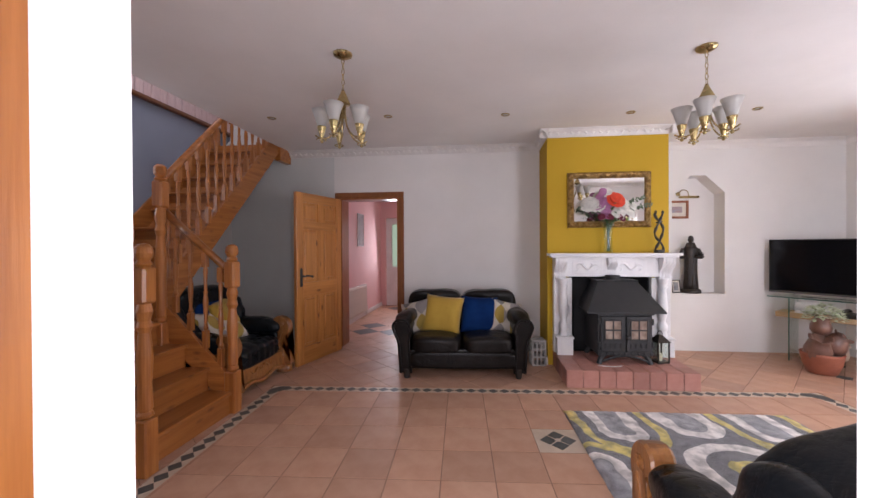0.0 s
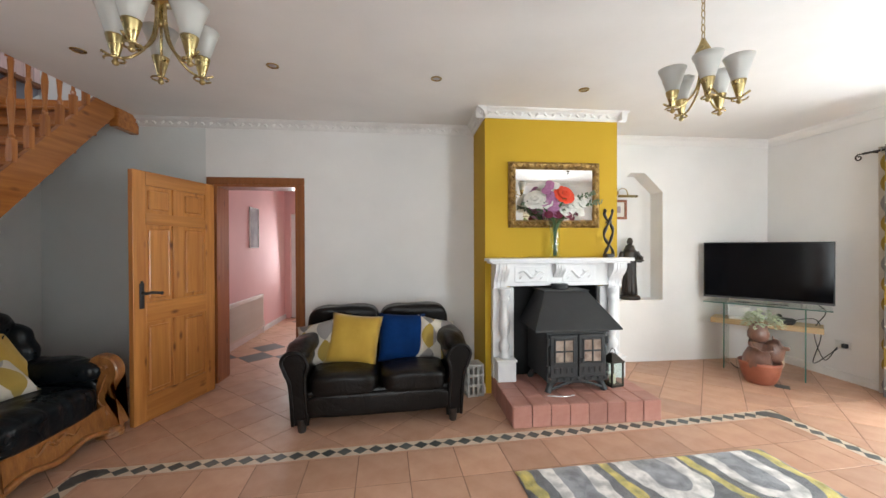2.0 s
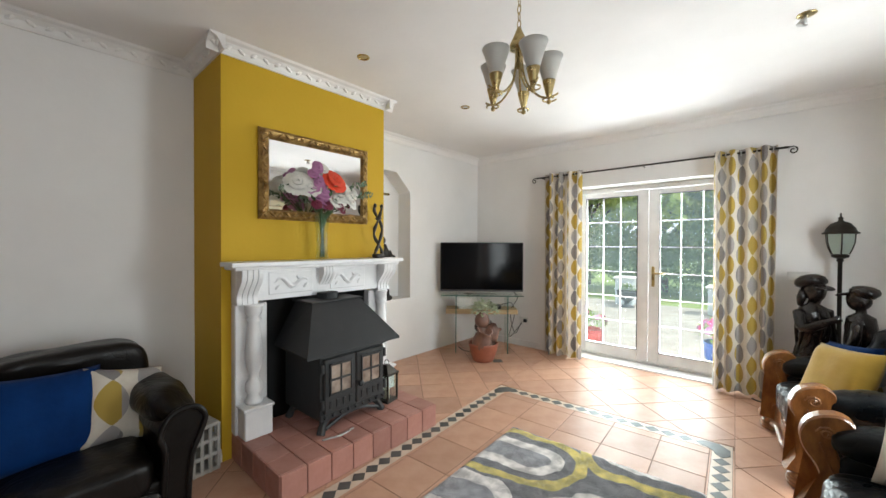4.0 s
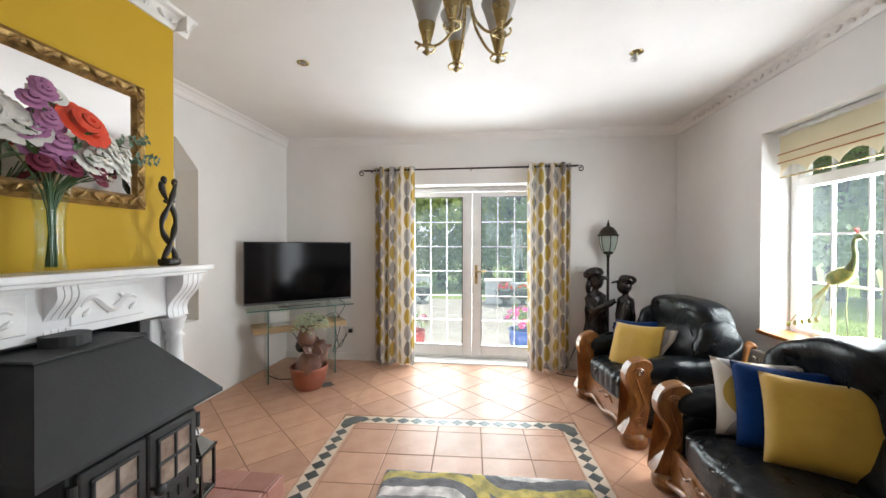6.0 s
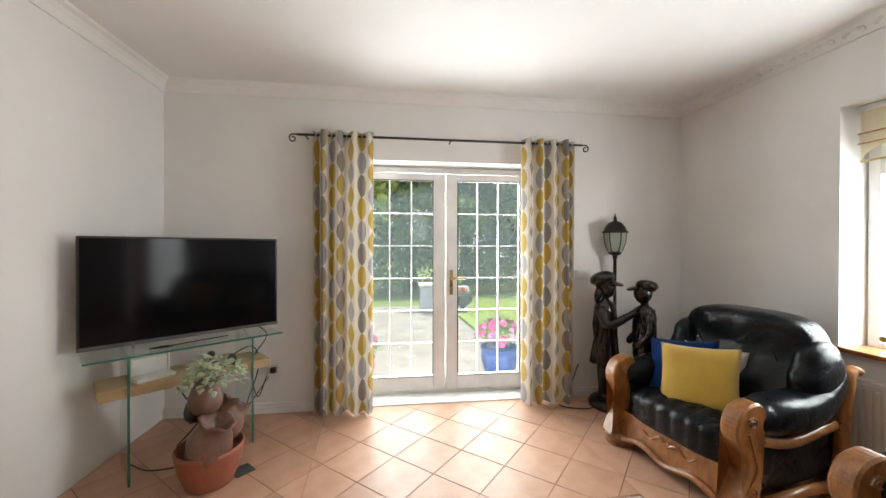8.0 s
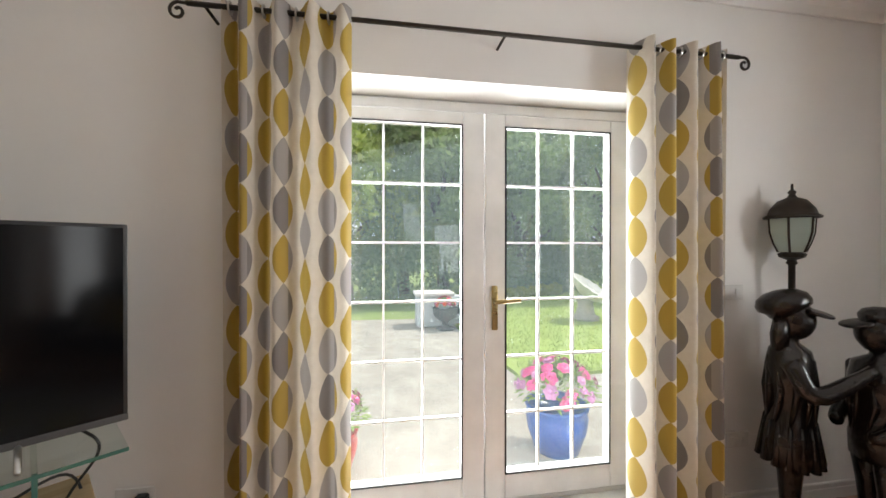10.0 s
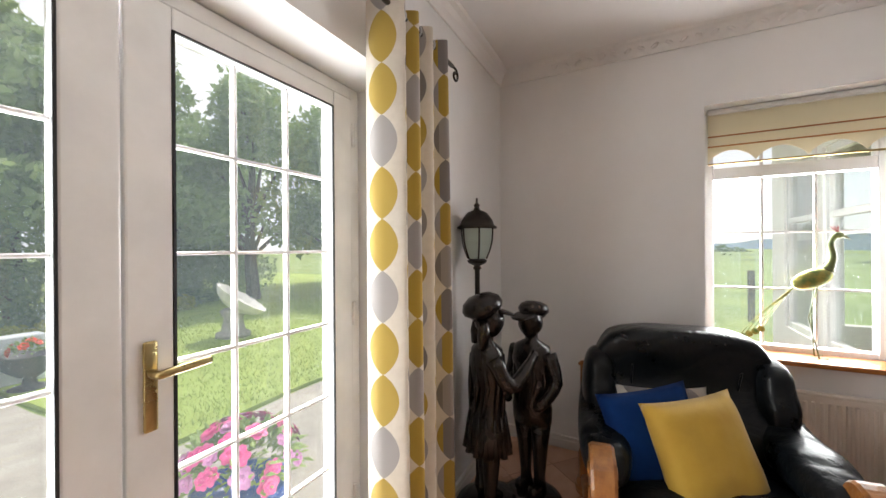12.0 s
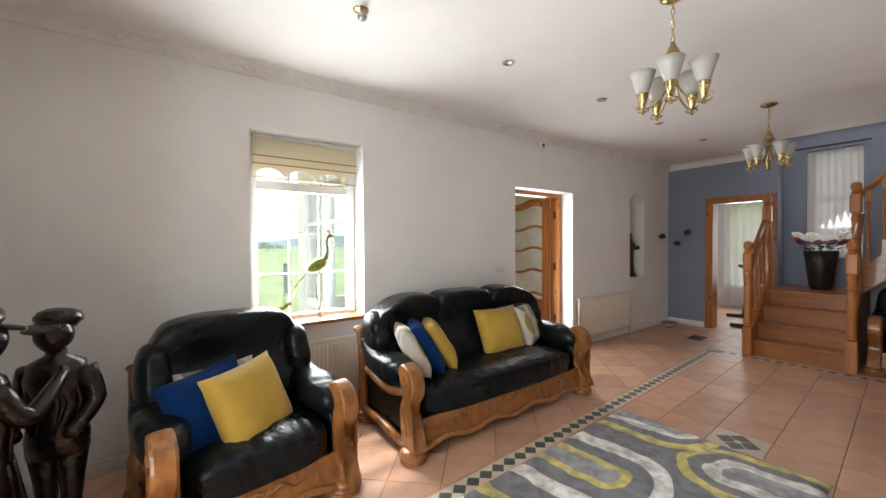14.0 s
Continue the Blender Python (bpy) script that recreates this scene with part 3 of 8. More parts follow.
# ---- doors and windows ----
def architrave(bm, axis, a0, a1, top, face, out, w=0.065, d=0.018):
    """Door trim on a wall face; axis is the wall's run."""
    lo, hi = sorted((face, face + out * d))
    for r0, r1, z0, z1 in ((a0 - w, a0 + 0.005, 0, top - 0.005), (a1 - 0.005, a1 + w, 0, top - 0.005), (a0 - w, a1 + w, top - 0.005, top + w)):
        if axis == "x":
            box(bm, r0, r1, lo, hi, z0, z1, 0.005, 1)
        else:
            box(bm, lo, hi, r0, r1, z0, z1, 0.005, 1)


def door_lining(bm, axis, a0, a1, top, lo, hi, t=0.03):
    for r0, r1, z0, z1 in ((a0, a0 + t, 0, top), (a1 - t, a1, 0, top), (a0 + t, a1 - t, top - t, top)):
        if axis == "x":
            box(bm, r0, r1, lo, hi, z0, z1)
        else:
            box(bm, lo, hi, r0, r1, z0, z1)


REDPINE = pine("z", "stained_pine", (0.33, 0.12, 0.035), (0.22, 0.07, 0.02))
fr = thing("door_1", "stained pine doorway to the pink hall", "doorway", kind="structure")
bm = bmesh.new()
architrave(bm, "x", DX0, DX1, DZ, NL, -1)
part("architrave", bm, REDPINE, fr)
bm = bmesh.new()
door_lining(bm, "x", DX0, DX1, DZ, NL - 0.005, NL + 0.25)
part("door_lining", bm, REDPINE, fr)


DOORPINE = ("pale_door_pine", (0.57, 0.25, 0.066), (0.40, 0.15, 0.035))


def panel_door(name, label, width, height, m):
    """Six-panel pine door; hinge edge at x = 0, width along x."""
    d = thing(name, label, "door", m)
    t = 0.044
    st, mid = 0.105, 0.10
    rails = [(0.0, 0.20), (0.78, 0.94), (1.56, 1.65), (height - 0.11, height)]
    cx = width / 2
    bm = bmesh.new()
    for x0, x1 in ((0, st), (width - st, width)):
        box(bm, x0, x1, -t / 2, t / 2, 0, height, 0.003, 1)
    part("stile", bm, pine("z", *DOORPINE), d)
    for z0, z1 in rails:
        part("rail", solid(st, width - st, -t / 2, t / 2, z0, z1, 0.002, 1), pine("x", *DOORPINE), d)
    for (a, b), (c, e) in zip(rails, rails[1:]):
        part("muntin", solid(cx - mid / 2, cx + mid / 2, -t / 2, t / 2, b, c, 0.002, 1), pine("z", *DOORPINE), d)
        for x0, x1 in ((st, cx - mid / 2), (cx + mid / 2, width - st)):
            bm = bmesh.new()
            box(bm, x0, x1, -0.006, 0.006, b, c)
            for s in (-1, 1):
                lo, hi = (0.004, 0.017) if s > 0 else (-0.017, -0.004)
                box(bm, x0 + 0.03, x1 - 0.03, lo, hi, b + 0.03, c - 0.03, 0.011, 1)
            part("panel", bm, pine("z", *DOORPINE), d)
    for s in (-1, 1):
        bm = bmesh.new()
        y = s * (t / 2 + 0.004)
        box(bm, width - 0.085, width - 0.045, y - 0.005, y + 0.005, 0.90, 1.10, 0.004, 1)
        tube(bm, smooth_pts([(width - 0.065, y, 1.02), (width - 0.065, y + s * 0.05, 1.02), (width - 0.10, y + s * 0.055, 1.025), (width - 0.19, y + s * 0.05, 1.01)]), [0.011] * 18 + [0.016], 8)
        lathe(bm, [(0.012, 0), (0.02, 0.01), (0.012, 0.03)], 10, m=Matrix.Translation((width - 0.065, y, 1.10)) @ Matrix.Scale(0.6, 4))
        part("door_handle", bm, IRON, d, "black iron lever handle", True)
    return d


leaf = panel_door("pine_door", "varnished knotty pine six-panel door standing open into the room", 0.80, 1.98,
                  Matrix.Translation((-1.07, 5.10, 0.006)) @ Matrix.Rotation(math.atan2(4.31 - 5.10, -1.29 + 1.07), 4, "Z"))

fr = thing("door_2", "pine doorway in the blue wall, open to a bright room", "doorway", kind="structure")
bm = bmesh.new()
architrave(bm, "y", BY0, BY1, BZ, W, 1)
part("architrave", bm, pine("z"), fr)
bm = bmesh.new()
door_lining(bm, "y", BY0, BY1, BZ, W - 0.2, W + 0.004)
part("door_lining", bm, pine("z"), fr)

# porch doorway: white reveal, pine frame set back, glazed leaf folded back into the porch
fr = thing("door_3", "pine door frame set back in the white reveal", "doorway", kind="structure")
bm = bmesh.new()
door_lining(bm, "x", PX0, PX1, PZ, 0.60, 0.745, 0.05)
part("door_lining", bm, pine("z"), fr)
for z in (0.35, 1.05, 1.75):
    part("hinge", solid(PX0 + 0.05, PX0 + 0.062, 0.655, 0.69, z - 0.05, z + 0.05, 0.003, 1), IRON, fr)
gl = thing("glazed_pine_door", "pine door with four wavy glazed panels, folded back into the porch", "door", pose(PX0 + 0.085, 0.60, 0.006, 0, 0, -86))
gw, gh = 0.78, 1.96
bm = bmesh.new()
for x0, x1 in ((0, 0.10), (gw - 0.10, gw)):
    box(bm, x0, x1, -0.022, 0.022, 0, gh, 0.003, 1)
part("stile", bm, pine("z"), gl)
zs = [0.62, 0.95, 1.26, 1.56, gh - 0.10]
part("bottom_panel", solid(0.10, gw - 0.10, -0.016, 0.016, 0, 0.58, 0.004, 1), pine("z"), gl)
for i, z in enumerate(zs):
    bm = bmesh.new()
    hh = 0.10 if i == 4 else 0.03
    tube(bm, [(0.10 + (gw - 0.2) * k / 12, 0, z + hh / 2 + 0.03 * math.sin(k / 12 * 2 * math.pi)) for k in range(13)], hh / 2 + 0.006, 6, 0.8)
    part("rail", bm, pine("x"), gl)
for a, b in zip(zs, zs[1:]):
    g = part("glass_panel", solid(0.10, gw - 0.10, -0.003, 0.003, a, b), mat("textured_glass", (0.70, 0.72, 0.68), (0.55, 0.58, 0.54), 8, 0.2, bump=0.4, bscale=60), gl)

# garden doors: white frame, two leaves, 3 x 6 bars each
gd = thing("garden_doors", "white upvc double garden doors with small glazing bars, closed", "garden door")
XF0, XF1 = 5.49, 5.56
FY0, FY1 = GY0 + 0.012, GY1 - 0.012
bm = bmesh.new()
for y0, y1, z0, z1 in ((FY0, FY0 + 0.055, 0, 2.095), (FY1 - 0.055, FY1, 0, 2.095), (FY0 + 0.055, FY1 - 0.055, 2.04, 2.095), (FY0 + 0.055, FY1 - 0.055, 0, 0.035)):
    box(bm, XF0, XF1, y0, y1, z0, z1, 0.005, 1)
part("frame", bm, UPVC, gd)
ymid = 3.14
for y0, y1, near in ((FY0 + 0.06, ymid - 0.003, 1), (ymid + 0.003, FY1 - 0.06, 0)):
    ga, gb = (2.43, 3.03) if near else (3.255, 3.855)
    bm = bmesh.new()
    for a, b, z0, z1 in ((y0, ga, 0.04, 2.035), (gb, y1, 0.04, 2.035), (ga, gb, 1.975, 2.035), (ga, gb, 0.04, 0.165)):
        box(bm, XF0 - 0.012, XF1 - 0.01, a, b, z0, z1, 0.006, 2)
    lf = part("door_leaf", bm, UPVC, gd)
    pane = part("pane", solid(5.522, 5.528, ga, gb, 0.165, 1.975), PANE, lf)
    pane.visible_shadow = False
    for k in range(1, 3):
        y = ga + (gb - ga) * k / 3
        part("glazing_bar", solid(5.512, 5.538, y - 0.0056, y + 0.0056, 0.165, 1.975, 0.003, 1), UPVC, lf)
    for k in range(1, 6):
        z = 0.165 + (1.975 - 0.165) * k / 6
        part("glazing_bar", solid(5.513, 5.537, ga, gb, z - 0.0056, z + 0.0056, 0.003, 1), UPVC, lf)
    bm = bmesh.new()
    for a, b, z0, z1 in ((ga, ga + 0.007, 0.165, 1.975), (gb - 0.007, gb, 0.165, 1.975), (ga, gb, 1.968, 1.975), (ga, gb, 0.165, 0.172)):
        box(bm, XF0 - 0.014, XF0 - 0.006, a, b, z0, z1)
    part("glazing_seal", bm, RUBBER, lf)
    if near:
        bm = bmesh.new()
        box(bm, XF0 - 0.024, XF0 - 0.012, 3.072, 3.104, 0.92, 1.15, 0.006, 2)
        tube(bm, smooth_pts([(XF0 - 0.02, 3.088, 1.07), (XF0 - 0.06, 3.088, 1.07), (XF0 - 0.066, 3.06, 1.073), (XF0 - 0.064, 2.965, 1.078)]), 0.011, 8)
        part("door_handle", bm, BRASS, lf, "polished brass lever handle", True)
        for z in (0.30, 1.10, 1.88):
            part("hinge", lathe(bmesh.new(), [(0.009, -0.05), (0.009, 0.05)], 8, (XF0 - 0.016, FY0 + 0.057, z)), UPVC, lf)
setting("door_sill", solid(E - 0.0, XF0, GY0, GY1, -0.02, 0.012, 0.004, 1), UPVC, "white sill under the garden doors", "sill")

# south window with lintel light, bars, pine sill board and raised blind
wd = thing("window_1", "white upvc window with glazing bars in a deep reveal", "window", kind="structure")
YF0, YF1 = 0.66, 0.73
ix0, ix1 = WX0 + 0.01, WX1 - 0.01
bm = bmesh.new()
for x0, x1, z0, z1 in ((ix0, ix0 + 0.06, WZ0, WZ1), (ix1 - 0.06, ix1, WZ0, WZ1), (ix0 + 0.06, ix1 - 0.06, WZ0, WZ0 + 0.06), (ix0 + 0.06, ix1 - 0.06, WZ1 - 0.06, WZ1), (ix0 + 0.06, ix1 - 0.06, 1.80, 1.87)):
    box(bm, x0, x1, YF0, YF1, z0, z1, 0.006, 2)
part("window_frame", bm, UPVC, wd)
for z0, z1, rows in ((WZ0 + 0.06, 1.80, 3), (1.87, WZ1 - 0.06, 1)):
    pn = part("pane", solid(ix0 + 0.06, ix1 - 0.06, 0.692, 0.698, z0, z1), PANE_S, wd)
    pn.visible_shadow = False
    for k in range(1, 3):
        x = ix0 + 0.06 + (ix1 - ix0 - 0.12) * k / 3
        part("glazing_bar", solid(x - 0.0062, x + 0.0062, 0.684, 0.706, z0, z1), UPVC, wd)
    for k in range(1, rows):
        z = z0 + (z1 - z0) * k / rows
        part("glazing_bar", solid(ix0 + 0.06, ix1 - 0.06, 0.685, 0.705, z - 0.0062, z + 0.0062), UPVC, wd)
part("window_sill", solid(WX0 - 0.0, WX1 + 0.0, YF1, S + 0.035, WZ0 + 0.002, WZ0 + 0.03, 0.008, 2), pine("x"), wd, "varnished pine sill board")
bl = thing("roman_blind", "cream fabric blind raised, with a scalloped lower edge", "blind")
bm = bmesh.new()
box(bm, WX0 + 0.025, WX1 - 0.025, 0.80, 0.835, 2.178, 2.212, 0.008, 1)
part("headrail", bm, WPLASTIC, bl)
CREAMT2 = translucent("cream_blind_cloth", (0.80, 0.74, 0.60), 0.9, 0.55)
for z0, z1, y in ((2.045, 2.19, 0.815), (1.985, 2.05, 0.824)):
    part("fold", solid(WX0 + 0.03, WX1 - 0.03, y - 0.006, y + 0.006, z0, z1, 0.004, 1), CREAMT2, bl)
bm = bmesh.new()
n = 42
prev = None
for i in range(n + 1):
    x = WX0 + 0.03 + (WX1 - WX0 - 0.06) * i / n
    ph = (i / n * 3.5 + 0.5) % 1.0
    zb = 1.89 + 0.07 * max(0.0, math.sin(ph * math.pi)) ** 0.7
    cur = [bm.verts.new((x, y, z)) for y in (0.812, 0.816) for z in (zb, 1.99)]
    if prev:
        bm.faces.new((prev[0], cur[0], cur[1], prev[1]))
        bm.faces.new((prev[2], prev[3], cur[3], cur[2]))
        bm.faces.new((prev[0], prev[2], cur[2], cur[0]))
    prev = cur
part("valance", bm, CREAMT2, bl)
for z in (2.045, 1.985):
    part("fold_rod", tube(bmesh.new(), [(WX0 + 0.028, 0.832, z), (WX1 - 0.028, 0.832, z)], 0.0045, 6), pine("x"), bl)
part("bottom_bar", tube(bmesh.new(), [(WX0 + 0.03, 0.814, 1.882), (WX1 - 0.03, 0.814, 1.882)], 0.006), BRASS, bl)


def radiator(name, label, x0, x1, z0, z1, m):
    """Panel radiator with upright flutes, back at y = 0, face towards +y."""
    r = thing(name, label, "radiator", m, "panel radiators")
    bm = bmesh.new()
    box(bm, x0, x1, 0.03, 0.055, z0, z1, 0.01, 2)
    n = int((x1 - x0 - 0.06) / 0.033)
    flutes = []
    for i in range(n):
        x = x0 + 0.03 + 0.033 * (i + 0.5)
        flutes.append(x)
    part("panel", bm, RADM, r)
    fl = None
    for x in flutes:
        if fl is None:
            fl = part("flute", solid(-0.009, 0.009, 0.05, 0.064, z0 + 0.03, z1 - 0.03, 0.005, 1), RADM, r, at=pose(x, 0, 0))
        else:
            again(fl, pose(x, 0, 0))
    part("top_grille", solid(x0, x1, 0.012, 0.055, z1 - 0.004, z1 + 0.012, 0.004, 1), RADM, r)
    part("bracket", solid(x0 + 0.1, x1 - 0.1, 0.0, 0.032, z0 + 0.1, z0 + 0.14), RADM, r)
    bm = bmesh.new()
    lathe(bm, [(0.012, 0.0), (0.012, z0 + 0.02), (0.02, z0 + 0.03), (0.02, z0 + 0.09), (0.014, z0 + 0.10)], 10, (x0 - 0.025, 0.04, 0))
    tube(bm, [(x0 - 0.025, 0.04, z0 + 0.05), (x0 + 0.01, 0.04, z0 + 0.05)], 0.008)
    part("valve", bm, WPLASTIC, r)
    return r


radiator("radiator", "cream panel radiator under the window", 2.95, 4.05, 0.11, 0.60, pose(0, S, 0))
radiator("radiator", "cream panel radiator on the white wall", -1.10, 0.17, 0.11, 0.62, pose(0, S, 0))

# ---- fireplace ----
hh = 0.165
he = thing("hearth", "raised hearth of pinkish quarry tiles", "hearth")
part("core", solid(1.615, 2.80, 4.015, 4.69, 0, hh - 0.012), GROUT, he)
tw = (2.81 - 1.605) / 8
bm = solid(-tw / 2 + 0.003, tw / 2 - 0.003, 0, 0.014, 0.002, hh, 0.003, 1)
ft = part("tile", bm, HEARTH, he, at=pose(1.605 + tw / 2, 4.0, 0))
for i in range(1, 8):
    again(ft, pose(1.605 + tw * (i + 0.5), 4.0, 0))
tp = part("tile", solid(-tw / 2 + 0.003, tw / 2 - 0.003, 0.002, 0.169, -0.012, 0.0, 0.003, 1), HEARTH, he, at=pose(1.605 + tw / 2, 4.014, hh + 0.002))
for j in range(4):
    for i in range(8):
        if i or j:
            again(tp, pose(1.605 + tw * (i + 0.5), 4.014 + 0.17 * j, hh + 0.002))
sd = part("tile", solid(-0.014, 0, 0.003, 0.167, 0.002, hh, 0.003, 1), HEARTH, he, at=pose(1.605 + 0.012, 4.014, 0))
for j in range(4):
    if j:
        again(sd, pose(1.605 + 0.012, 4.014 + 0.17 * j, 0))
    again(sd, pose(2.81 - 0.001, 4.014 + 0.17 * j, 0))

mp_ = thing("mantelpiece", "white carved stone fireplace surround", "fireplace")
Y0 = CY - 0.002
shelf = solid(1.535, 2.90, 4.475, Y0, 1.245, 1.275, 0.008, 2)
box(shelf, 1.56, 2.875, 4.50, Y0, 1.225, 1.246, 0.006, 1)
part("mantel_shelf", shelf, STONE, mp_)
bm = solid(1.60, 2.84, 4.60, Y0, 1.015, 1.226, 0.004, 1)
part("frieze", bm, STONE, mp_)
for x0 in (1.90, 2.36):
    bm = bmesh.new()
    box(bm, x0 - 0.10, x0 + 0.22, 4.594, 4.602, 1.05, 1.20, 0.004, 1)
    pts = []
    for k in range(26):
        a = k / 25
        pts.append((x0 - 0.06 + 0.24 * a, 4.594, 1.125 + 0.035 * math.sin(a * 9.0) * (1 - 0.4 * a)))
    tube(bm, pts, [0.012 * (0.5 + math.sin(math.pi * k / 25)) for k in range(26)], 6)
    for k in range(5):
        c = (x0 - 0.04 + 0.05 * k, 4.594, 1.125 + 0.028 * (1 if k % 2 else -1))
        bmesh.ops.create_icosphere(bm, subdivisions=1, radius=1, matrix=Matrix.Translation(c) @ Matrix.Rotation(0.7 * (1 if k % 2 else -1), 4, "Y") @ Matrix.Diagonal((0.026, 0.01, 0.012, 1)))
    part("carved_panel", bm, STONE, mp_, smooth=False)


def corbel(x, w, z0, z1, y_out, y_in):
    """Scrolled bracket with flutes."""
    bm = bmesh.new()
    n = 16
    for f in range(4):
        fx0, fx1 = x - w / 2 + w * f / 4 + 0.002, x - w / 2 + w * (f + 1) / 4 - 0.002
        poly = []
        for k in range(n + 1):
            a = k / n
            z = z1 + (z0 - z1) * a
            d = y_out + (y_in - y_out) * a ** 0.8 - 0.022 * math.sin(a * 2 * math.pi)
            poly.append((d, z))
        poly += [(Y0, z0), (Y0, z1)]
        lo = [bm.verts.new((fx0, y, z)) for y, z in poly]
        hi = [bm.verts.new((fx1, y, z)) for y, z in poly]
        for i in range(len(poly)):
            j = (i + 1) % len(poly)
            bm.faces.new((lo[i], lo[j], hi[j], hi[i]))
        bm.faces.new(lo[::-1])
        bm.faces.new(hi)
    return bm


for x in (1.665, 2.775):
    part("corbel", corbel(x, 0.13, 1.00, 1.225, 4.50, 4.585), STONE, mp_)
part("keystone", corbel(2.22, 0.10, 1.03, 1.225, 4.54, 4.59), STONE, mp_)
for x in (1.70, 2.74):
    bm = solid(x - 0.10, x + 0.10, 4.62, Y0, hh, 1.0, 0.006, 1)
    part("pilaster", bm, STONE, mp_)
    bm = solid(x - 0.085, x + 0.085, 4.50, 4.64, hh, 0.345, 0.006, 1)
    box(bm, x - 0.095, x + 0.095, 4.49, 4.64, 0.345, 0.365, 0.005, 1)
    part("plinth", bm, STONE, mp_)
    prof = [(0.05, 0.365), (0.055, 0.385), (0.035, 0.42), (0.05, 0.45), (0.05, 0.49), (0.03, 0.52), (0.028, 0.55), (0.046, 0.60), (0.052, 0.68), (0.040, 0.82), (0.034, 0.88), (0.05, 0.905), (0.034, 0.92), (0.05, 0.95), (0.05, 0.975), (0.058, 0.99), (0.058, 1.0)]
    part("column", lathe(bmesh.new(), prof, 20, (x, 4.585, 0)), STONE, mp_, smooth=True)

# stove
st = thing("stove", "black cast iron stove with a sloping canopy and two glazed doors", "stove", pose(2.215, 4.42, hh + 0.002, 0, 0, 2))
bm = solid(-0.265, 0.265, -0.19, 0.25, 0.09, 0.50, 0.012, 2)
part("body", bm, IRON, st)
bm = bmesh.new()
lo = [(-0.38, -0.24), (0.38, -0.24), (0.33, 0.27), (-0.33, 0.27)]
hi = [(-0.20, 0.0), (0.20, 0.0), (0.19, 0.24), (-0.19, 0.24)]
vl = [bm.verts.new((x, y, 0.515)) for x, y in lo]
vm = [bm.verts.new((x, y, 0.53)) for x, y in lo]
vh = [bm.verts.new((x, y, 0.815)) for x, y in hi]
bm.faces.new(vl[::-1])
bm.faces.new(vh)
for a, b in ((vl, vm), (vm, vh)):
    for i in range(4):
        j = (i + 1) % 4
        bm.faces.new((a[i], a[j], b[j], b[i]))
part("canopy", bm, SOOT, st)
part("canopy_top", solid(-0.215, 0.215, -0.012, 0.25, 0.815, 0.828, 0.004, 1), SOOT, st)
part("top_plate", solid(-0.28, 0.28, -0.21, 0.26, 0.495, 0.515, 0.006, 1), IRON, st)
part("flue", lathe(bmesh.new(), [(0.075, 0.82), (0.075, 0.87)], 20, (0, 0.13, 0)), SOOT, st)
EMBER = mat("smoked_stove_glass", (0.16, 0.11, 0.085), (0.42, 0.34, 0.28), 9, 0.15, coat=0.4)
for s in (-1, 1):
    x0, x1 = (-0.245, -0.004) if s < 0 else (0.004, 0.245)
    d = part("stove_door", solid(x0, x1, -0.215, -0.188, 0.135, 0.485, 0.006, 1), IRON, st)
    bm = bmesh.new()
    ga, gb = x0 + 0.04, x1 - 0.04
    for i in range(2):
        for j in range(2):
            xa, xb = ga + (gb - ga) * i / 2 + 0.006, ga + (gb - ga) * (i + 1) / 2 - 0.006
            za, zb = 0.255 + 0.095 * j + 0.005, 0.255 + 0.095 * (j + 1) - 0.005
            part("stove_pane", solid(xa, xb, -0.219, -0.213, za, zb), EMBER, d)
    for i in range(3):
        z = 0.25 + 0.0975 * i
        box(bm, x0 + 0.03, x1 - 0.03, -0.226, -0.214, z - 0.006, z + 0.008, 0.003, 1)
        xx = ga + (gb - ga) * i / 2
        box(bm, xx - 0.006, xx + 0.006, -0.226, -0.214, 0.25, 0.455, 0.003, 1)
    part("glazing_grid", bm, IRON, d)
    for k in range(4):
        xx = x0 + 0.045 + k * 0.05
        part("air_slot", solid(xx - 0.012, xx + 0.012, -0.221, -0.214, 0.165, 0.215, 0.004, 1), SOOT, d)
    for z in (0.20, 0.43):
        part("hinge", lathe(bmesh.new(), [(0.014, -0.03), (0.014, 0.03)], 10, (s * 0.258, -0.205, z)), IRON, d)
bm = bmesh.new()
lathe(bm, [(0.006, 0), (0.006, 0.03), (0.02, 0.034), (0.02, 0.05), (0.008, 0.056)], 14, m=Matrix.Translation((0.0, -0.225, 0.285)) @ Matrix.Rotation(radians(90), 4, "X"))
part("knob", bm, IRON, st, smooth=True)
bm = bmesh.new()
for k in range(9):
    bmesh.ops.create_icosphere(bm, subdivisions=1, radius=0.012, matrix=Matrix.Translation((-0.24 + 0.06 * k, -0.213, 0.115)))
box(bm, -0.27, 0.27, -0.205, -0.19, 0.09, 0.135, 0.004, 1)
part("ash_lip", bm, IRON, st)
for x in (-0.22, 0.22):
    for y in (-0.16, 0.20):
        part("leg", tube(bmesh.new(), [(x * 0.9, y, 0.10), (x * 1.05, y * 1.05, 0.055), (x * 1.15, y * 1.12, 0.0)], [0.035, 0.024, 0.028], 8), IRON, st)
bm = tube(bmesh.new(), [(-0.22 + 0.44 * k / 10, -0.185, 0.03 + 0.055 * math.sin(math.pi * k / 10)) for k in range(11)], 0.012, 6)
part("apron", bm, IRON, st)
tagged(link("poker", tube(bmesh.new(), smooth_pts([(1.94, 4.16, hh + 0.008), (2.06, 4.13, hh + 0.008), (2.16, 4.15, hh + 0.008)]), 0.006), STEEL), "steel poker lying on the hearth", "poker")

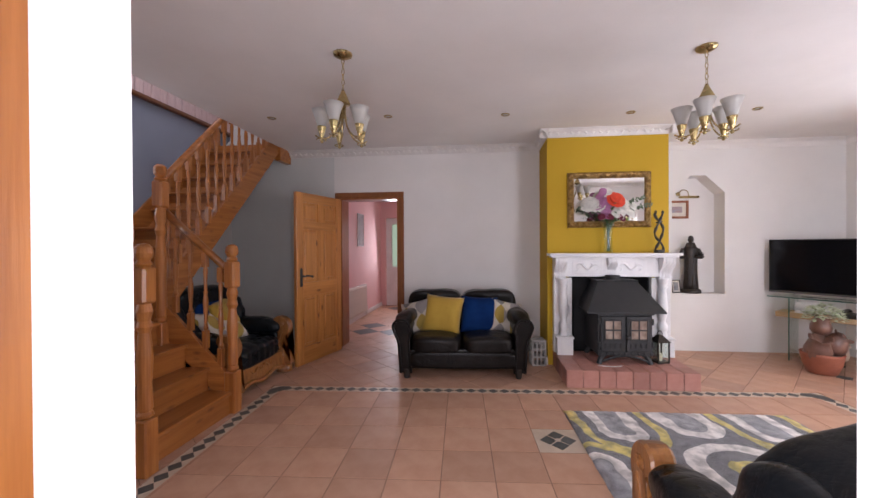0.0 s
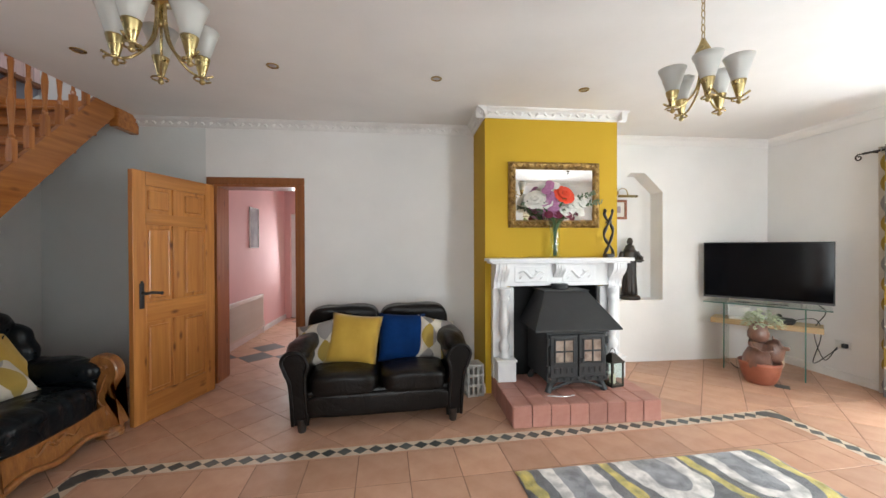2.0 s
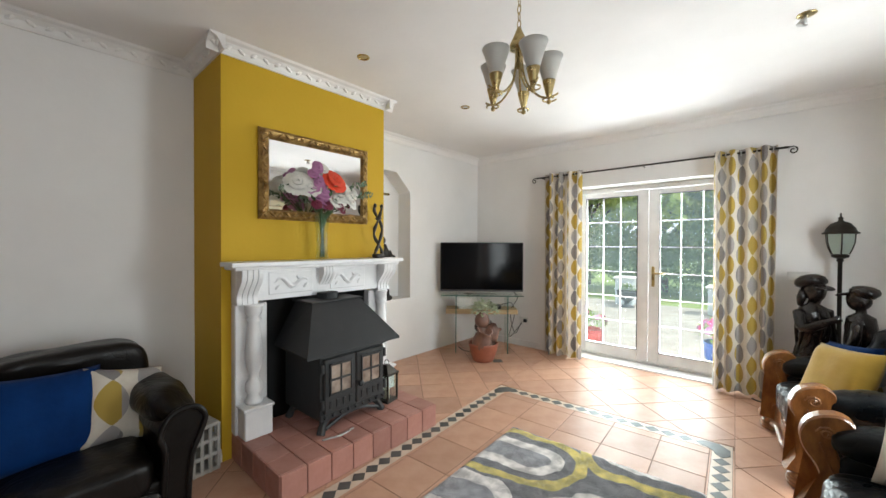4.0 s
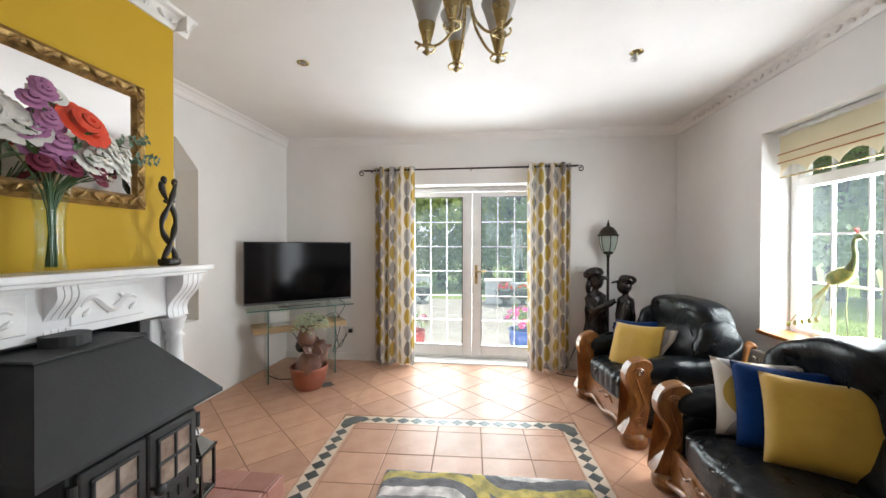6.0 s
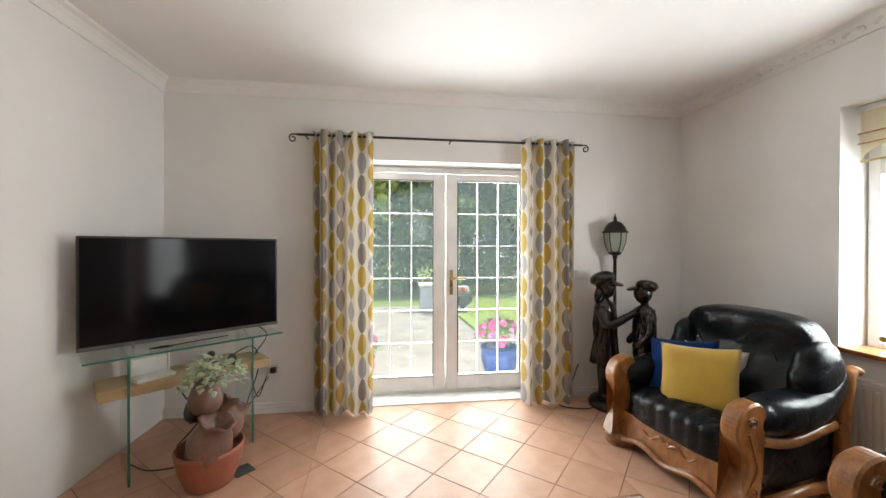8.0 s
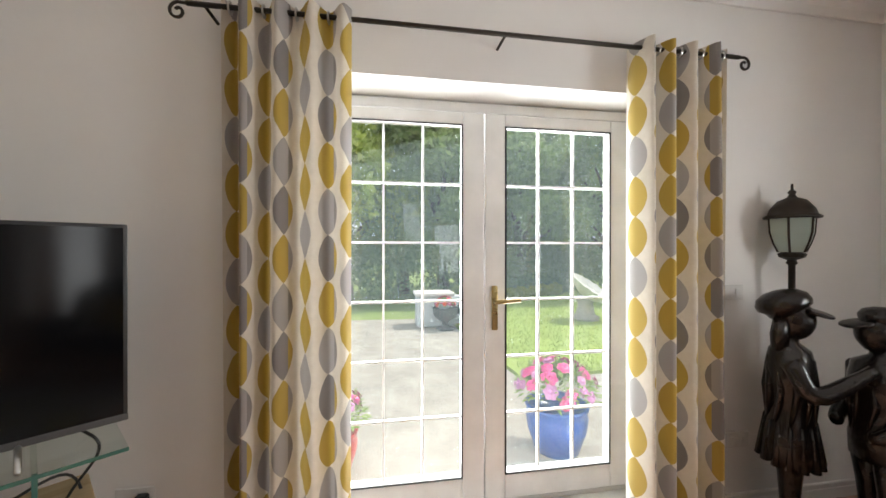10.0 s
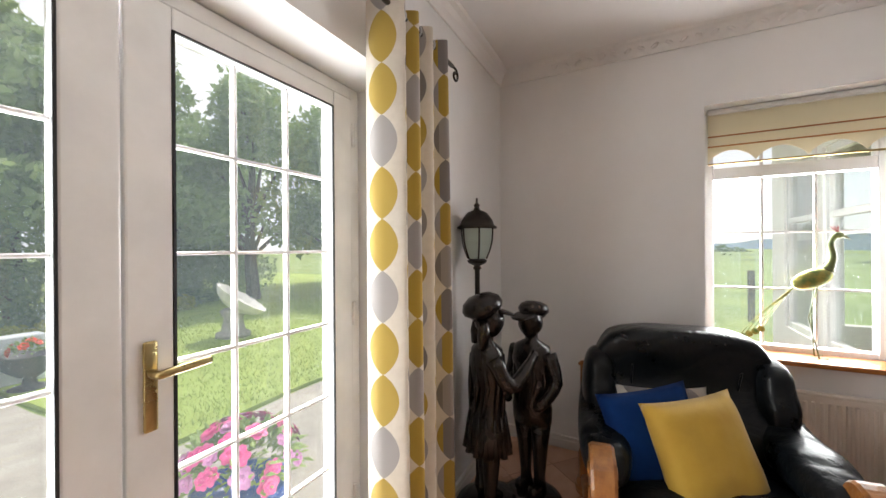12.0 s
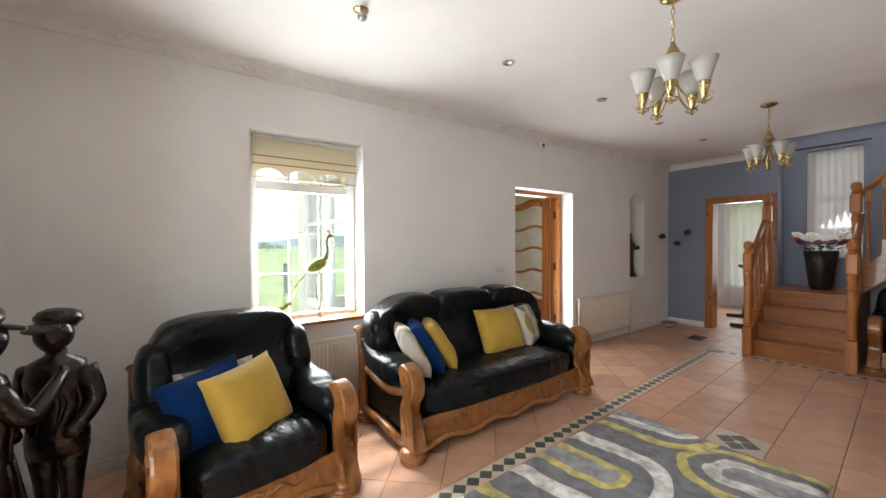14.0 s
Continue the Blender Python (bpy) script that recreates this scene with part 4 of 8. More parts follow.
ln = thing("lantern", "black metal lantern with clear sides on the hearth", "lantern", pose(2.60, 4.34, hh + 0.002, 0, 0, 12))
part("base", solid(-0.065, 0.065, -0.065, 0.065, 0, 0.018, 0.004, 1), DARKMETAL, ln)
for x in (-0.058, 0.058):
    for y in (-0.058, 0.058):
        part("post", solid(x - 0.006, x + 0.006, y - 0.006, y + 0.006, 0.018, 0.21), DARKMETAL, ln)
bm = solid(-0.07, 0.07, -0.07, 0.07, 0.21, 0.222)
for v in bmesh.ops.create_cone(bm, cap_ends=True, segments=4, radius1=0.09, radius2=0.025, depth=0.06, matrix=Matrix.Translation((0, 0, 0.25)) @ Matrix.Rotation(radians(45), 4, "Z"))["verts"]:
    pass
tube(bm, [(0.03 * math.cos(a / 8 * math.pi), 0, 0.28 + 0.04 * math.sin(a / 8 * math.pi)) for a in range(9)], 0.003, 6)
part("roof", bm, DARKMETAL, ln)
for a in range(4):
    part("glass_side", solid(-0.052, 0.052, 0.056, 0.058, 0.02, 0.208), CLEAR, ln, at=pose(0, 0, 0, 0, 0, 90 * a))
part("candle", lathe(bmesh.new(), [(0.025, 0.018), (0.025, 0.09), (0.004, 0.092), (0.002, 0.105)], 14), mat("ivory_wax", (0.75, 0.68, 0.52), None, 5, 0.5), ln)

# mirror over the mantel
mr = thing("wall_mirror", "rectangular mirror in a carved gilt frame", "mirror", pose(2.215, CY, 1.87))
mw, mh, mt = 0.895, 0.62, 0.075
part("mirror_glass", solid(-mw / 2 + 0.05, mw / 2 - 0.05, -0.016, -0.008, -mh / 2 + 0.05, mh / 2 - 0.05), MIRROR, mr)
part("backing", solid(-mw / 2 + 0.02, mw / 2 - 0.02, -0.008, -0.001, -mh / 2 + 0.02, mh / 2 - 0.02), EBONY, mr)
for s in (-1, 1):
    for horizontal in (0, 1):
        bm = bmesh.new()
        ln_ = mw if horizontal else mh
        off = (mh if horizontal else mw) / 2 - mt / 2
        prof = [(-mt / 2, -0.002), (-mt / 2, -0.02), (-mt / 4, -0.034), (0, -0.028), (mt / 4, -0.036), (mt / 2 - 0.008, -0.02), (mt / 2, -0.012), (mt / 2, -0.002)]
        rows = []
        for e in (-1, 1):
            ring = []
            for d, y in prof:
                r = off - d
                a = e * (ln_ / 2 - mt / 2 - d)
                ring.append(bm.verts.new((a, y, s * r) if horizontal else (s * r, y, a)))
            rows.append(ring)
        for i in range(len(prof) - 1):
            bm.faces.new((rows[0][i], rows[0][i + 1], rows[1][i + 1], rows[1][i]))
        cnt = int(ln_ / 0.055)
        for k in range(cnt):
            a = -ln_ / 2 + ln_ * (k + 0.5) / cnt
            c = (a, -0.032, s * off) if horizontal else (s * off, -0.032, a)
            bmesh.ops.create_icosphere(bm, subdivisions=1, radius=1, matrix=Matrix.Translation(c) @ Matrix.Rotation((0.7 if k % 2 else -0.7) + (0 if horizontal else 1.57), 4, "Y") @ Matrix.Diagonal((0.03, 0.012, 0.011, 1)))
        part("frame_side", bm, GILT, mr)


def bloom(bm, c, r, petals=9, layers=3, flat=0.6, seed=0):
    """Flower head of overlapping curved petals."""
    rnd = random.Random(seed)
    for l in range(layers):
        rr = r * (1 - 0.28 * l)
        for k in range(petals):
            a = 2 * math.pi * (k + 0.5 * (l % 2)) / petals + rnd.uniform(-0.1, 0.1)
            tilt = 0.25 + 0.42 * l
            d = Vector((math.cos(a), math.sin(a), 0))
            s = Vector((-math.sin(a), math.cos(a), 0))
            base = Vector(c) + Vector((0, 0, 0.01 * l))
            w = rr * 0.48
            mid = base + d * rr * 0.6 * math.cos(tilt) + Vector((0, 0, rr * 0.6 * math.sin(tilt) * flat * 1.6))
            tip = base + d * rr * math.cos(tilt * 0.8) + Vector((0, 0, rr * math.sin(tilt * 0.8) * flat))
            v = [bm.verts.new(p) for p in (base, mid + s * w, tip + s * w * 0.35, tip - s * w * 0.35, mid - s * w)]
            bm.faces.new((v[0], v[1], v[4]))
            bm.faces.new((v[1], v[2], v[3], v[4]))


def leaf_blade(bm, p, d, up, length, width):
    p, d = Vector(p), Vector(d).normalized()
    s = d.cross(Vector(up)).normalized()
    n = s.cross(d)
    a = p + d * length * 0.45 + n * length * 0.08
    v = [bm.verts.new(q) for q in (p, a + s * width / 2, p + d * length, a - s * width / 2, a + n * width * 0.15)]
    bm.faces.new((v[0], v[1], v[4]))
    bm.faces.new((v[1], v[2], v[4]))
    bm.faces.new((v[2], v[3], v[4]))
    bm.faces.new((v[3], v[0], v[4]))


LEAFG = mat("dark_green_leaf", (0.035, 0.085, 0.025), (0.06, 0.12, 0.04), 12, 0.5)
LEAFS = mat("grey_green_leaf", (0.07, 0.115, 0.065), (0.13, 0.18, 0.11), 12, 0.55)
PETALS = {"white": mat("white_petal", (0.78, 0.76, 0.70), None, 30, 0.6), "red": mat("orange_red_petal", (0.75, 0.07, 0.025), (0.62, 0.05, 0.02), 30, 0.55), "pink": mat("mauve_petal", (0.50, 0.22, 0.40), (0.38, 0.15, 0.30), 30, 0.6), "wine": mat("wine_petal", (0.18, 0.02, 0.05), None, 30, 0.6), "cerise": mat("cerise_petal", (0.50, 0.025, 0.16), (0.58, 0.10, 0.26), 20, 0.6)}
bq = thing("flower_vase", "tall clear glass vase with mixed artificial flowers", "vase", pose(2.17, 4.56, 1.277))
vase = lathe(bmesh.new(), [(0.038, 0), (0.040, 0.004), (0.034, 0.10), (0.036, 0.22), (0.048, 0.32), (0.044, 0.32), (0.032, 0.22), (0.030, 0.10), (0.034, 0.012), (0.0, 0.012)], 22)
part("glass_vase", vase, CLEAR, bq, smooth=True, at=Matrix.Diagonal((1.2, 1.2, 1, 1)))
rnd = random.Random(4)
heads = [("white", (-0.20, -0.03, 0.52), 0.085), ("white", (-0.13, -0.06, 0.50), 0.07), ("red", (0.05, -0.07, 0.56), 0.085), ("pink", (-0.06, -0.06, 0.54), 0.05), ("pink", (-0.04, -0.08, 0.47), 0.05), ("pink", (-0.07, -0.05, 0.43), 0.05), ("pink", (-0.02, -0.07, 0.40), 0.045), ("white", (0.10, -0.06, 0.45), 0.06), ("white", (0.15, -0.05, 0.52), 0.055), ("white", (0.08, -0.08, 0.40), 0.05), ("wine", (0.17, -0.04, 0.42), 0.04), ("wine", (0.12, -0.06, 0.37), 0.035), ("white", (-0.02, -0.02, 0.64), 0.06), ("white", (0.24, -0.03, 0.50), 0.045)]
heads += [("pink", (-0.13 + 0.022 * (k % 4) + 0.01 * (k // 4), -0.07 - 0.02 * (k % 3), 0.47 + 0.032 * k), 0.034) for k in range(7)]
heads += [("white", (0.05 + 0.05 * k, -0.10 + 0.012 * k, 0.42 + 0.02 * (k % 3)), 0.05) for k in range(4)] + [("wine", (-0.10 + 0.09 * k, -0.10, 0.385), 0.034) for k in range(3)]
bm = bmesh.new()
for _, c, r in heads:
    tube(bm, smooth_pts([(rnd.uniform(-0.015, 0.015), rnd.uniform(-0.015, 0.015), 0.02), (c[0] * 0.15, c[1] * 0.15, 0.30), c], 4), 0.0028, 5)
part("stems", bm, LEAFG, bq)
for i, (kind, c, r) in enumerate(heads):
    bm = bmesh.new()
    ctr = Vector(c)
    q = Vector((c[0] * 2.0, -0.8, 0.45)).normalized().to_track_quat("Z", "Y").to_matrix().to_4x4()
    bloom(bm, (0, 0, 0), r * 1.2, 11, 5 if kind in ("red", "white") else 4, 0.9, i)
    part("flower", bm, PETALS[kind], bq, kind.replace("red", "orange-red") + " flower head", at=Matrix.Translation(ctr) @ q)
bm = bmesh.new()
for k in range(34):
    a = rnd.uniform(0, 2 * math.pi)
    p = Vector((0.22 * math.cos(a) * rnd.random() ** 0.5, 0.08 * math.sin(a) - 0.03, 0.36 + 0.16 * rnd.random()))
    leaf_blade(bm, p, (math.cos(a), 0.4 * math.sin(a), rnd.uniform(-0.3, 0.5)), (0, 0, 1), rnd.uniform(0.05, 0.09), 0.03)
part("leaves", bm, LEAFG, bq)
bm = bmesh.new()
for tip in ((0.44, -0.02, 0.52), (0.36, -0.04, 0.60), (-0.31, -0.02, 0.50)):
    pts = smooth_pts([(0, 0, 0.30), (tip[0] * 0.5, tip[1], 0.30 + (tip[2] - 0.30) * 0.75), tip], 8)
    tube(bm, pts, 0.002, 5)
    for k, p in enumerate(pts[6:]):
        for s in (-1, 1):
            leaf_blade(bm, p, (rnd.uniform(-0.2, 1.0) * math.copysign(1, tip[0]), rnd.uniform(-0.9, 0.5), s * rnd.uniform(0.2, 1.0)), (rnd.uniform(-0.4, 0.4), 1, 0.3), rnd.uniform(0.024, 0.044), 0.024)
part("eucalyptus", bm, LEAFS, bq, "grey-green eucalyptus sprays")


def figure(bm, prof, at=(0, 0, 0), squash=0.75, seg=18):
    m = Matrix.Translation(at) @ Matrix.Diagonal((1, squash, 1, 1))
    return lathe(bm, prof, seg, m=m)


# two-strand carving on the mantel
bm = solid(-0.045, 0.045, -0.035, 0.035, 0, 0.035, 0.008, 1)
for s in (-1, 1):
    tube(bm, [(s * 0.046 * math.cos(k * 0.245) + 0.008 * math.sin(k * 0.5), 0.014 * s * math.sin(k * 0.245), 0.03 + 0.0165 * k) for k in range(25)], [0.0125 + 0.003 * math.sin(k * 0.98 + s) for k in range(25)], 8)
for s in (-1, 1):
    bmesh.ops.create_icosphere(bm, subdivisions=2, radius=0.017, matrix=Matrix.Translation((s * 0.040, 0, 0.435)) @ Matrix.Diagonal((0.8, 0.9, 1.3, 1)))
tube(bm, [(-0.035, 0, 0.33), (0.0, 0.0, 0.318), (0.036, 0, 0.335)], 0.008, 6)
ob = tagged(link("carved_figure", bm, EBONY, smooth=True), "black wooden carving of two entwined strands", "carving")
ob.matrix_world = pose(2.70, 4.57, 1.277, 0, 0, 10)

# niche things: friar-like statue, framed print, picture light, small photo
def robed_statue(name, label, m):
    bm = bmesh.new()
    lathe(bm, [(0.115, 0), (0.12, 0.02), (0.11, 0.045), (0.09, 0.05)], 24)
    figure(bm, [(0.085, 0.045), (0.075, 0.12), (0.068, 0.28), (0.072, 0.40), (0.085, 0.50), (0.088, 0.56), (0.06, 0.60), (0.028, 0.615), (0.026, 0.635)])
    for k in range(9):
        a = k / 9 * 2 * math.pi
        tube(bm, [(0.078 * math.cos(a), 0.058 * math.sin(a), 0.05), (0.066 * math.cos(a), 0.05 * math.sin(a), 0.28), (0.07 * math.cos(a), 0.052 * math.sin(a), 0.46)], [0.012, 0.009, 0.005], 6)
    bmesh.ops.create_icosphere(bm, subdivisions=2, radius=1, matrix=Matrix.Translation((0, -0.01, 0.685)) @ Matrix.Diagonal((0.036, 0.042, 0.052, 1)))
    lathe(bm, [(0.045, 0.645), (0.062, 0.60), (0.075, 0.57)], 14)
    for s in (-1, 1):
        tube(bm, smooth_pts([(s * 0.075, 0, 0.56), (s * 0.11, -0.03, 0.47), (s * 0.06, -0.10, 0.47)], 5), [0.032, 0.032, 0.03, 0.03, 0.03, 0.03, 0.03, 0.028, 0.026, 0.024, 0.02], 8)
    box(bm, 0.02, 0.13, -0.14, -0.09, 0.455, 0.475, 0.006, 1)
    bmesh.ops.create_icosphere(bm, subdivisions=2, radius=0.028, matrix=Matrix.Translation((0.10, -0.11, 0.495)))
    ob = tagged(link(name, bm, EBONY, smooth=True), label, "statue")
    ob.matrix_world = m
    return ob


robed_statue("statue", "dark statue of a robed figure standing in the niche", pose(3.52, 5.52, 0.735, 0, 0, -20) @ Matrix.Diagonal((1, 0.9, 1.02, 1)))
robed_statue("statue", "dark statue of a robed figure in the small niche", pose((NX0 + NX1) / 2, 0.80, 0.83, 0, 0, 170) @ Matrix.Diagonal((0.95, 0.7, 0.95, 1)))


def framed(name, label, w, h, m, art, frame_mat, border=0.03, mount=0.05):
    f = thing(name, label, "picture", m)
    bm = bmesh.new()
    for x0, x1, z0, z1 in ((-w / 2, w / 2, h / 2 - border, h / 2), (-w / 2, w / 2, -h / 2, -h / 2 + border), (-w / 2, -w / 2 + border, -h / 2 + border, h / 2 - border), (w / 2 - border, w / 2, -h / 2 + border, h / 2 - border)):
        box(bm, x0, x1, -0.022, -0.001, z0, z1, 0.004, 1)
    part("frame", bm, frame_mat, f)
    part("mount", solid(-w / 2 + border, w / 2 - border, -0.008, -0.002, -h / 2 + border, h / 2 - border), mat("cream_card", (0.75, 0.70, 0.62), None, 8, 0.8), f)
    part("print", solid(-w / 2 + border + mount, w / 2 - border - mount, -0.011, -0.008, -h / 2 + border + mount, h / 2 - border - mount), art, f)
    return f


framed("framed_print", "small print in a reddish wooden frame under a picture light", 0.30, 0.24, pose(3.40, NR + 0.218, 1.835), mat("pink_grey_print", (0.42, 0.22, 0.20), (0.30, 0.33, 0.38), 9, 0.6, stretch=(1, 1, 4)), pine("x", "red_frame", (0.30, 0.10, 0.04), (0.22, 0.07, 0.03)))
pl = thing("picture_light", "brass picture light on a curved arm", "picture light", pose(3.42, NR + 0.218, 2.04))
part("rose", lathe(bmesh.new(), [(0.028, 0), (0.028, 0.012), (0.012, 0.02)], 16, m=Matrix.Rotation(radians(90), 4, "X")), BRASS, pl, smooth=True)
part("arm", tube(bmesh.new(), smooth_pts([(0, -0.01, 0), (0.03, -0.05, 0.05), (0.07, -0.09, 0.03), (0.09, -0.10, -0.04)]), 0.005), BRASS, pl, smooth=True)
part("shade", tube(bmesh.new(), [(-0.03, -0.10, -0.05), (0.21, -0.10, -0.05)], 0.016, 12), BRASS, pl, smooth=True)
ph = framed("photo_frame", "small standing photo frame with a dark border", 0.13, 0.17, pose(3.33, 5.52, 0.735 + 0.084, -8, 0, 15), mat("grey_photo", (0.35, 0.35, 0.36), (0.12, 0.12, 0.13), 12, 0.4), EBONY, 0.012, 0.02)

# wire basket box by the chimney
wb = thing("wicker_lantern_box", "small grey wicker box beside the chimney breast", "basket", pose(1.43, 4.70, 0, 0, 0, 8))
WICK = mat("grey_wicker", (0.42, 0.40, 0.37), (0.30, 0.28, 0.25), 30, 0.8, bump=0.3)
for z in (0.0, 0.09, 0.18, 0.27):
    part("band", solid(-0.08, 0.08, -0.08, 0.08, z, z + 0.025, 0.006, 1), WICK, wb)
for x in (-0.07, -0.023, 0.023, 0.07):
    for y in (-0.074, 0.074):
        part("stake", solid(x - 0.01, x + 0.01, y - 0.008, y + 0.008, 0, 0.29, 0.003, 1), WICK, wb)
for y in (-0.03, 0.03):
    for x in (-0.074, 0.074):
        part("stake", solid(x - 0.008, x + 0.008, y - 0.01, y + 0.01, 0, 0.29, 0.003, 1), WICK, wb)


# ---- seats ----
def plate(bm, path, halves, thick):
    """Shaped board in a plane of constant x: a centre line with half widths, rounded edges and a round head."""
    out = []
    n = len(path)
    sides = ([], [])
    for k, p in enumerate(path):
        d = (path[min(n - 1, k + 1)] - path[max(0, k - 1)]).normalized()
        nrm = Vector((0, -d.z, d.y))
        sides[0].append(p + nrm * halves[k])
        sides[1].append(p - nrm * halves[k])
    d = (path[-1] - path[-2]).normalized()
    nrm = Vector((0, -d.z, d.y))
    head = [path[-1] + (nrm * math.cos(t) + d * math.sin(t)) * halves[-1] for t in (0.4, 0.8, 1.2, 1.57, 1.94, 2.34, 2.74)]
    out = sides[0] + head + sides[1][::-1]
    c = sum(out, Vector()) / len(out)
    rings = []
    for off, shrink in ((-1.0, 0.010), (-0.75, 0.0), (0.75, 0.0), (1.0, 0.010)):
        rings.append([bm.verts.new(q + (c - q).normalized() * shrink + Vector((off * thick, 0, 0))) for q in out])
    for r0, r1 in zip(rings, rings[1:]):
        for i in range(len(out)):
            j = (i + 1) % len(out)
            bm.faces.new((r0[i], r0[j], r1[j], r1[i]))
    caps = [bm.faces.new(rings[0][::-1]), bm.faces.new(rings[-1])]
    bmesh.ops.triangulate(bm, faces=caps)
    bmesh.ops.recalc_face_normals(bm, faces=bm.faces)
    return bm


def oak_seat(name, label, category, width, seats, m, group=""):
    """Black leather seat in a carved oak frame; faces +y, base centre at the origin."""
    s = thing(name, label, category, m @ Matrix.Diagonal((1, 1, 0.88, 1)), group)
    hw, fd, bd = width / 2, 0.46, -0.37
    # wood
    bm = bmesh.new()
    n = 40
    pts = []
    for k in range(n + 1):
        x = -hw + 0.10 + (width - 0.20) * k / n
        pts.append((x, 0.145 - 0.022 * math.cos(k / n * 2 * math.pi * (2 if seats == 1 else 4))))
    lo = [bm.verts.new((x, fd - 0.05, z - 0.05)) for x, z in pts]
    hi = [bm.verts.new((x, fd - 0.05, 0.27)) for x, z in pts]
    lo2 = [bm.verts.new((x, fd - 0.015, z - 0.05)) for x, z in pts]
    hi2 = [bm.verts.new((x, fd - 0.03, 0.27)) for x, z in pts]
    for i in range(n):
        bm.faces.new((lo2[i], lo2[i + 1], hi2[i + 1], hi2[i]))
        bm.faces.new((lo[i + 1], lo[i], hi[i], hi[i + 1]))
        bm.faces.new((lo[i], lo[i + 1], lo2[i + 1], lo2[i]))
        bm.faces.new((hi[i + 1], hi[i], hi2[i], hi2[i + 1]))
    part("front_apron", bm, OAK, s, smooth=False)
    bm = bmesh.new()
    for k in range(1 if seats == 1 else 3):
        cx = 0 if seats == 1 else (k - 1) * width * 0.3
        for e in (-1, 1):
            tube(bm, [(cx + e * (0.02 + 0.16 * t / 14), fd - 0.02, 0.205 + 0.022 * math.sin(t / 14 * 7)) for t in range(15)], [0.013 * (1 - t / 18) for t in range(15)], 6)
        bmesh.ops.create_icosphere(bm, subdivisions=1, radius=1, matrix=Matrix.Translation((cx, fd - 0.018, 0.205)) @ Matrix.Diagonal((0.032, 0.014, 0.025, 1)))
    part("carving", bm, OAK, s)
    part("base_moulding", tube(bmesh.new(), [(x, fd - 0.005, z - 0.055) for x, z in pts], 0.022, 8, 1.0), OAK, s, smooth=True)
    for e in (-1, 1):
        x = e * (hw - 0.055)
        bm = bmesh.new()
        path = smooth_pts([(x, fd - 0.01, 0.09), (x, fd - 0.03, 0.18), (x, fd - 0.075, 0.31), (x, fd - 0.045, 0.43), (x, fd - 0.012, 0.52), (x, fd - 0.03, 0.60), (x, fd - 0.075, 0.625)], 5)
        plate(bm, path, [0.082 - 0.034 * min(1, k / 9) + 0.016 * max(0, min(1, (k - 14) / 8)) for k in range(len(path))], 0.046)
        for side in (-1, 1):
            # carved volutes at the head and the knee
            for cy, cz, rad in ((fd - 0.045, 0.585, 0.036), (fd - 0.045, 0.20, 0.040)):
                tube(bm, [(x + side * 0.046, cy + rad * (1 - t / 16) * math.cos(t * 0.8), cz + rad * (1 - t / 16) * math.sin(t * 0.8)) for t in range(15)], 0.007, 6)
            tube(bm, smooth_pts([(x + side * 0.046, fd - 0.03, 0.24), (x + side * 0.046, fd - 0.075, 0.33), (x + side * 0.046, fd - 0.05, 0.43), (x + side * 0.046, fd - 0.02, 0.53)], 5), 0.006, 6)
        part("arm_post", bm, OAK, s)
        bm = bmesh.new()
        tube(bm, [(x + e * 0.03, fd - 0.07, 0.10), (x + e * 0.03, 0.0, 0.125), (x + e * 0.03, bd + 0.06, 0.10)], [0.035, 0.03, 0.035], 8, 0.8)
        part("side_rail", bm, OAK, s, smooth=True)
        bm = bmesh.new()
        tube(bm, smooth_pts([(x + e * 0.02, bd + 0.10, 0.06), (x + e * 0.02, bd + 0.09, 0.30), (x + e * 0.02, bd + 0.07, 0.55), (x + e * 0.02, bd + 0.03, 0.75), (x + e * 0.02, bd - 0.02, 0.79)], 5), [0.05] * 5 + [0.036] * 10 + [0.034] * 4 + [0.044] * 2, 8, 0.7)
        part("rear_post", bm, OAK, s, smooth=True)
        bm = bmesh.new()
        tube(bm, smooth_pts([(x + e * 0.015, fd - 0.11, 0.47), (x + e * 0.015, 0.10, 0.415), (x + e * 0.015, bd + 0.14, 0.47)], 6), 0.035, 8, 0.7)
        part("arm_rail", bm, OAK, s, smooth=True)
        for y in (fd - 0.03, bd + 0.09):
            part("foot", lathe(bmesh.new(), [(0.066, 0.0), (0.084, 0.008), (0.086, 0.018), (0.076, 0.026), (0.088, 0.034), (0.090, 0.046), (0.078, 0.054), (0.086, 0.062), (0.082, 0.078), (0.066, 0.10)], 22, (x, y, 0)), OAK, s, smooth=True)
    # leather
    sw = width - 0.24
    for k in range(1):
        cx = -hw + 0.12 + sw * (k + 0.5)

        def dome(q, w=sw):
            q.z += 0.035 * (1 - abs(q.x / (w / 2)) ** 3) * (1 if q.z > 0 else 0) - (0.05 * max(0, q.y - 0.22) if q.z > 0 else 0)
            front = min(1, max(0, (q.y - 0.12) / 0.15))
            crease = 1 - abs(math.sin(q.x * 33 + 2.5 * noise.noise(Vector((q.x * 3, 1.7, 0)))))
            q.y -= 0.012 * front * crease ** 2 * (1 if q.z > -0.06 else 0)
            q.z += (0.010 * noise.noise(q * 6) - 0.010 * front * crease ** 2) * (1 if q.z > 0 else 0)
            return q

        part("seat_cushion", soft(bmesh.new(), sw / 2 + 0.004, 0.365, 0.115, 5, 34 if seats == 1 else 40, Matrix.Translation((cx, 0.105, 0.355)), dome), LEATHER, s, smooth=True)
    part("seat_base", solid(-hw + 0.11, hw - 0.11, bd + 0.08, fd - 0.06, 0.12, 0.26, 0.01, 1), LEATHER, s)
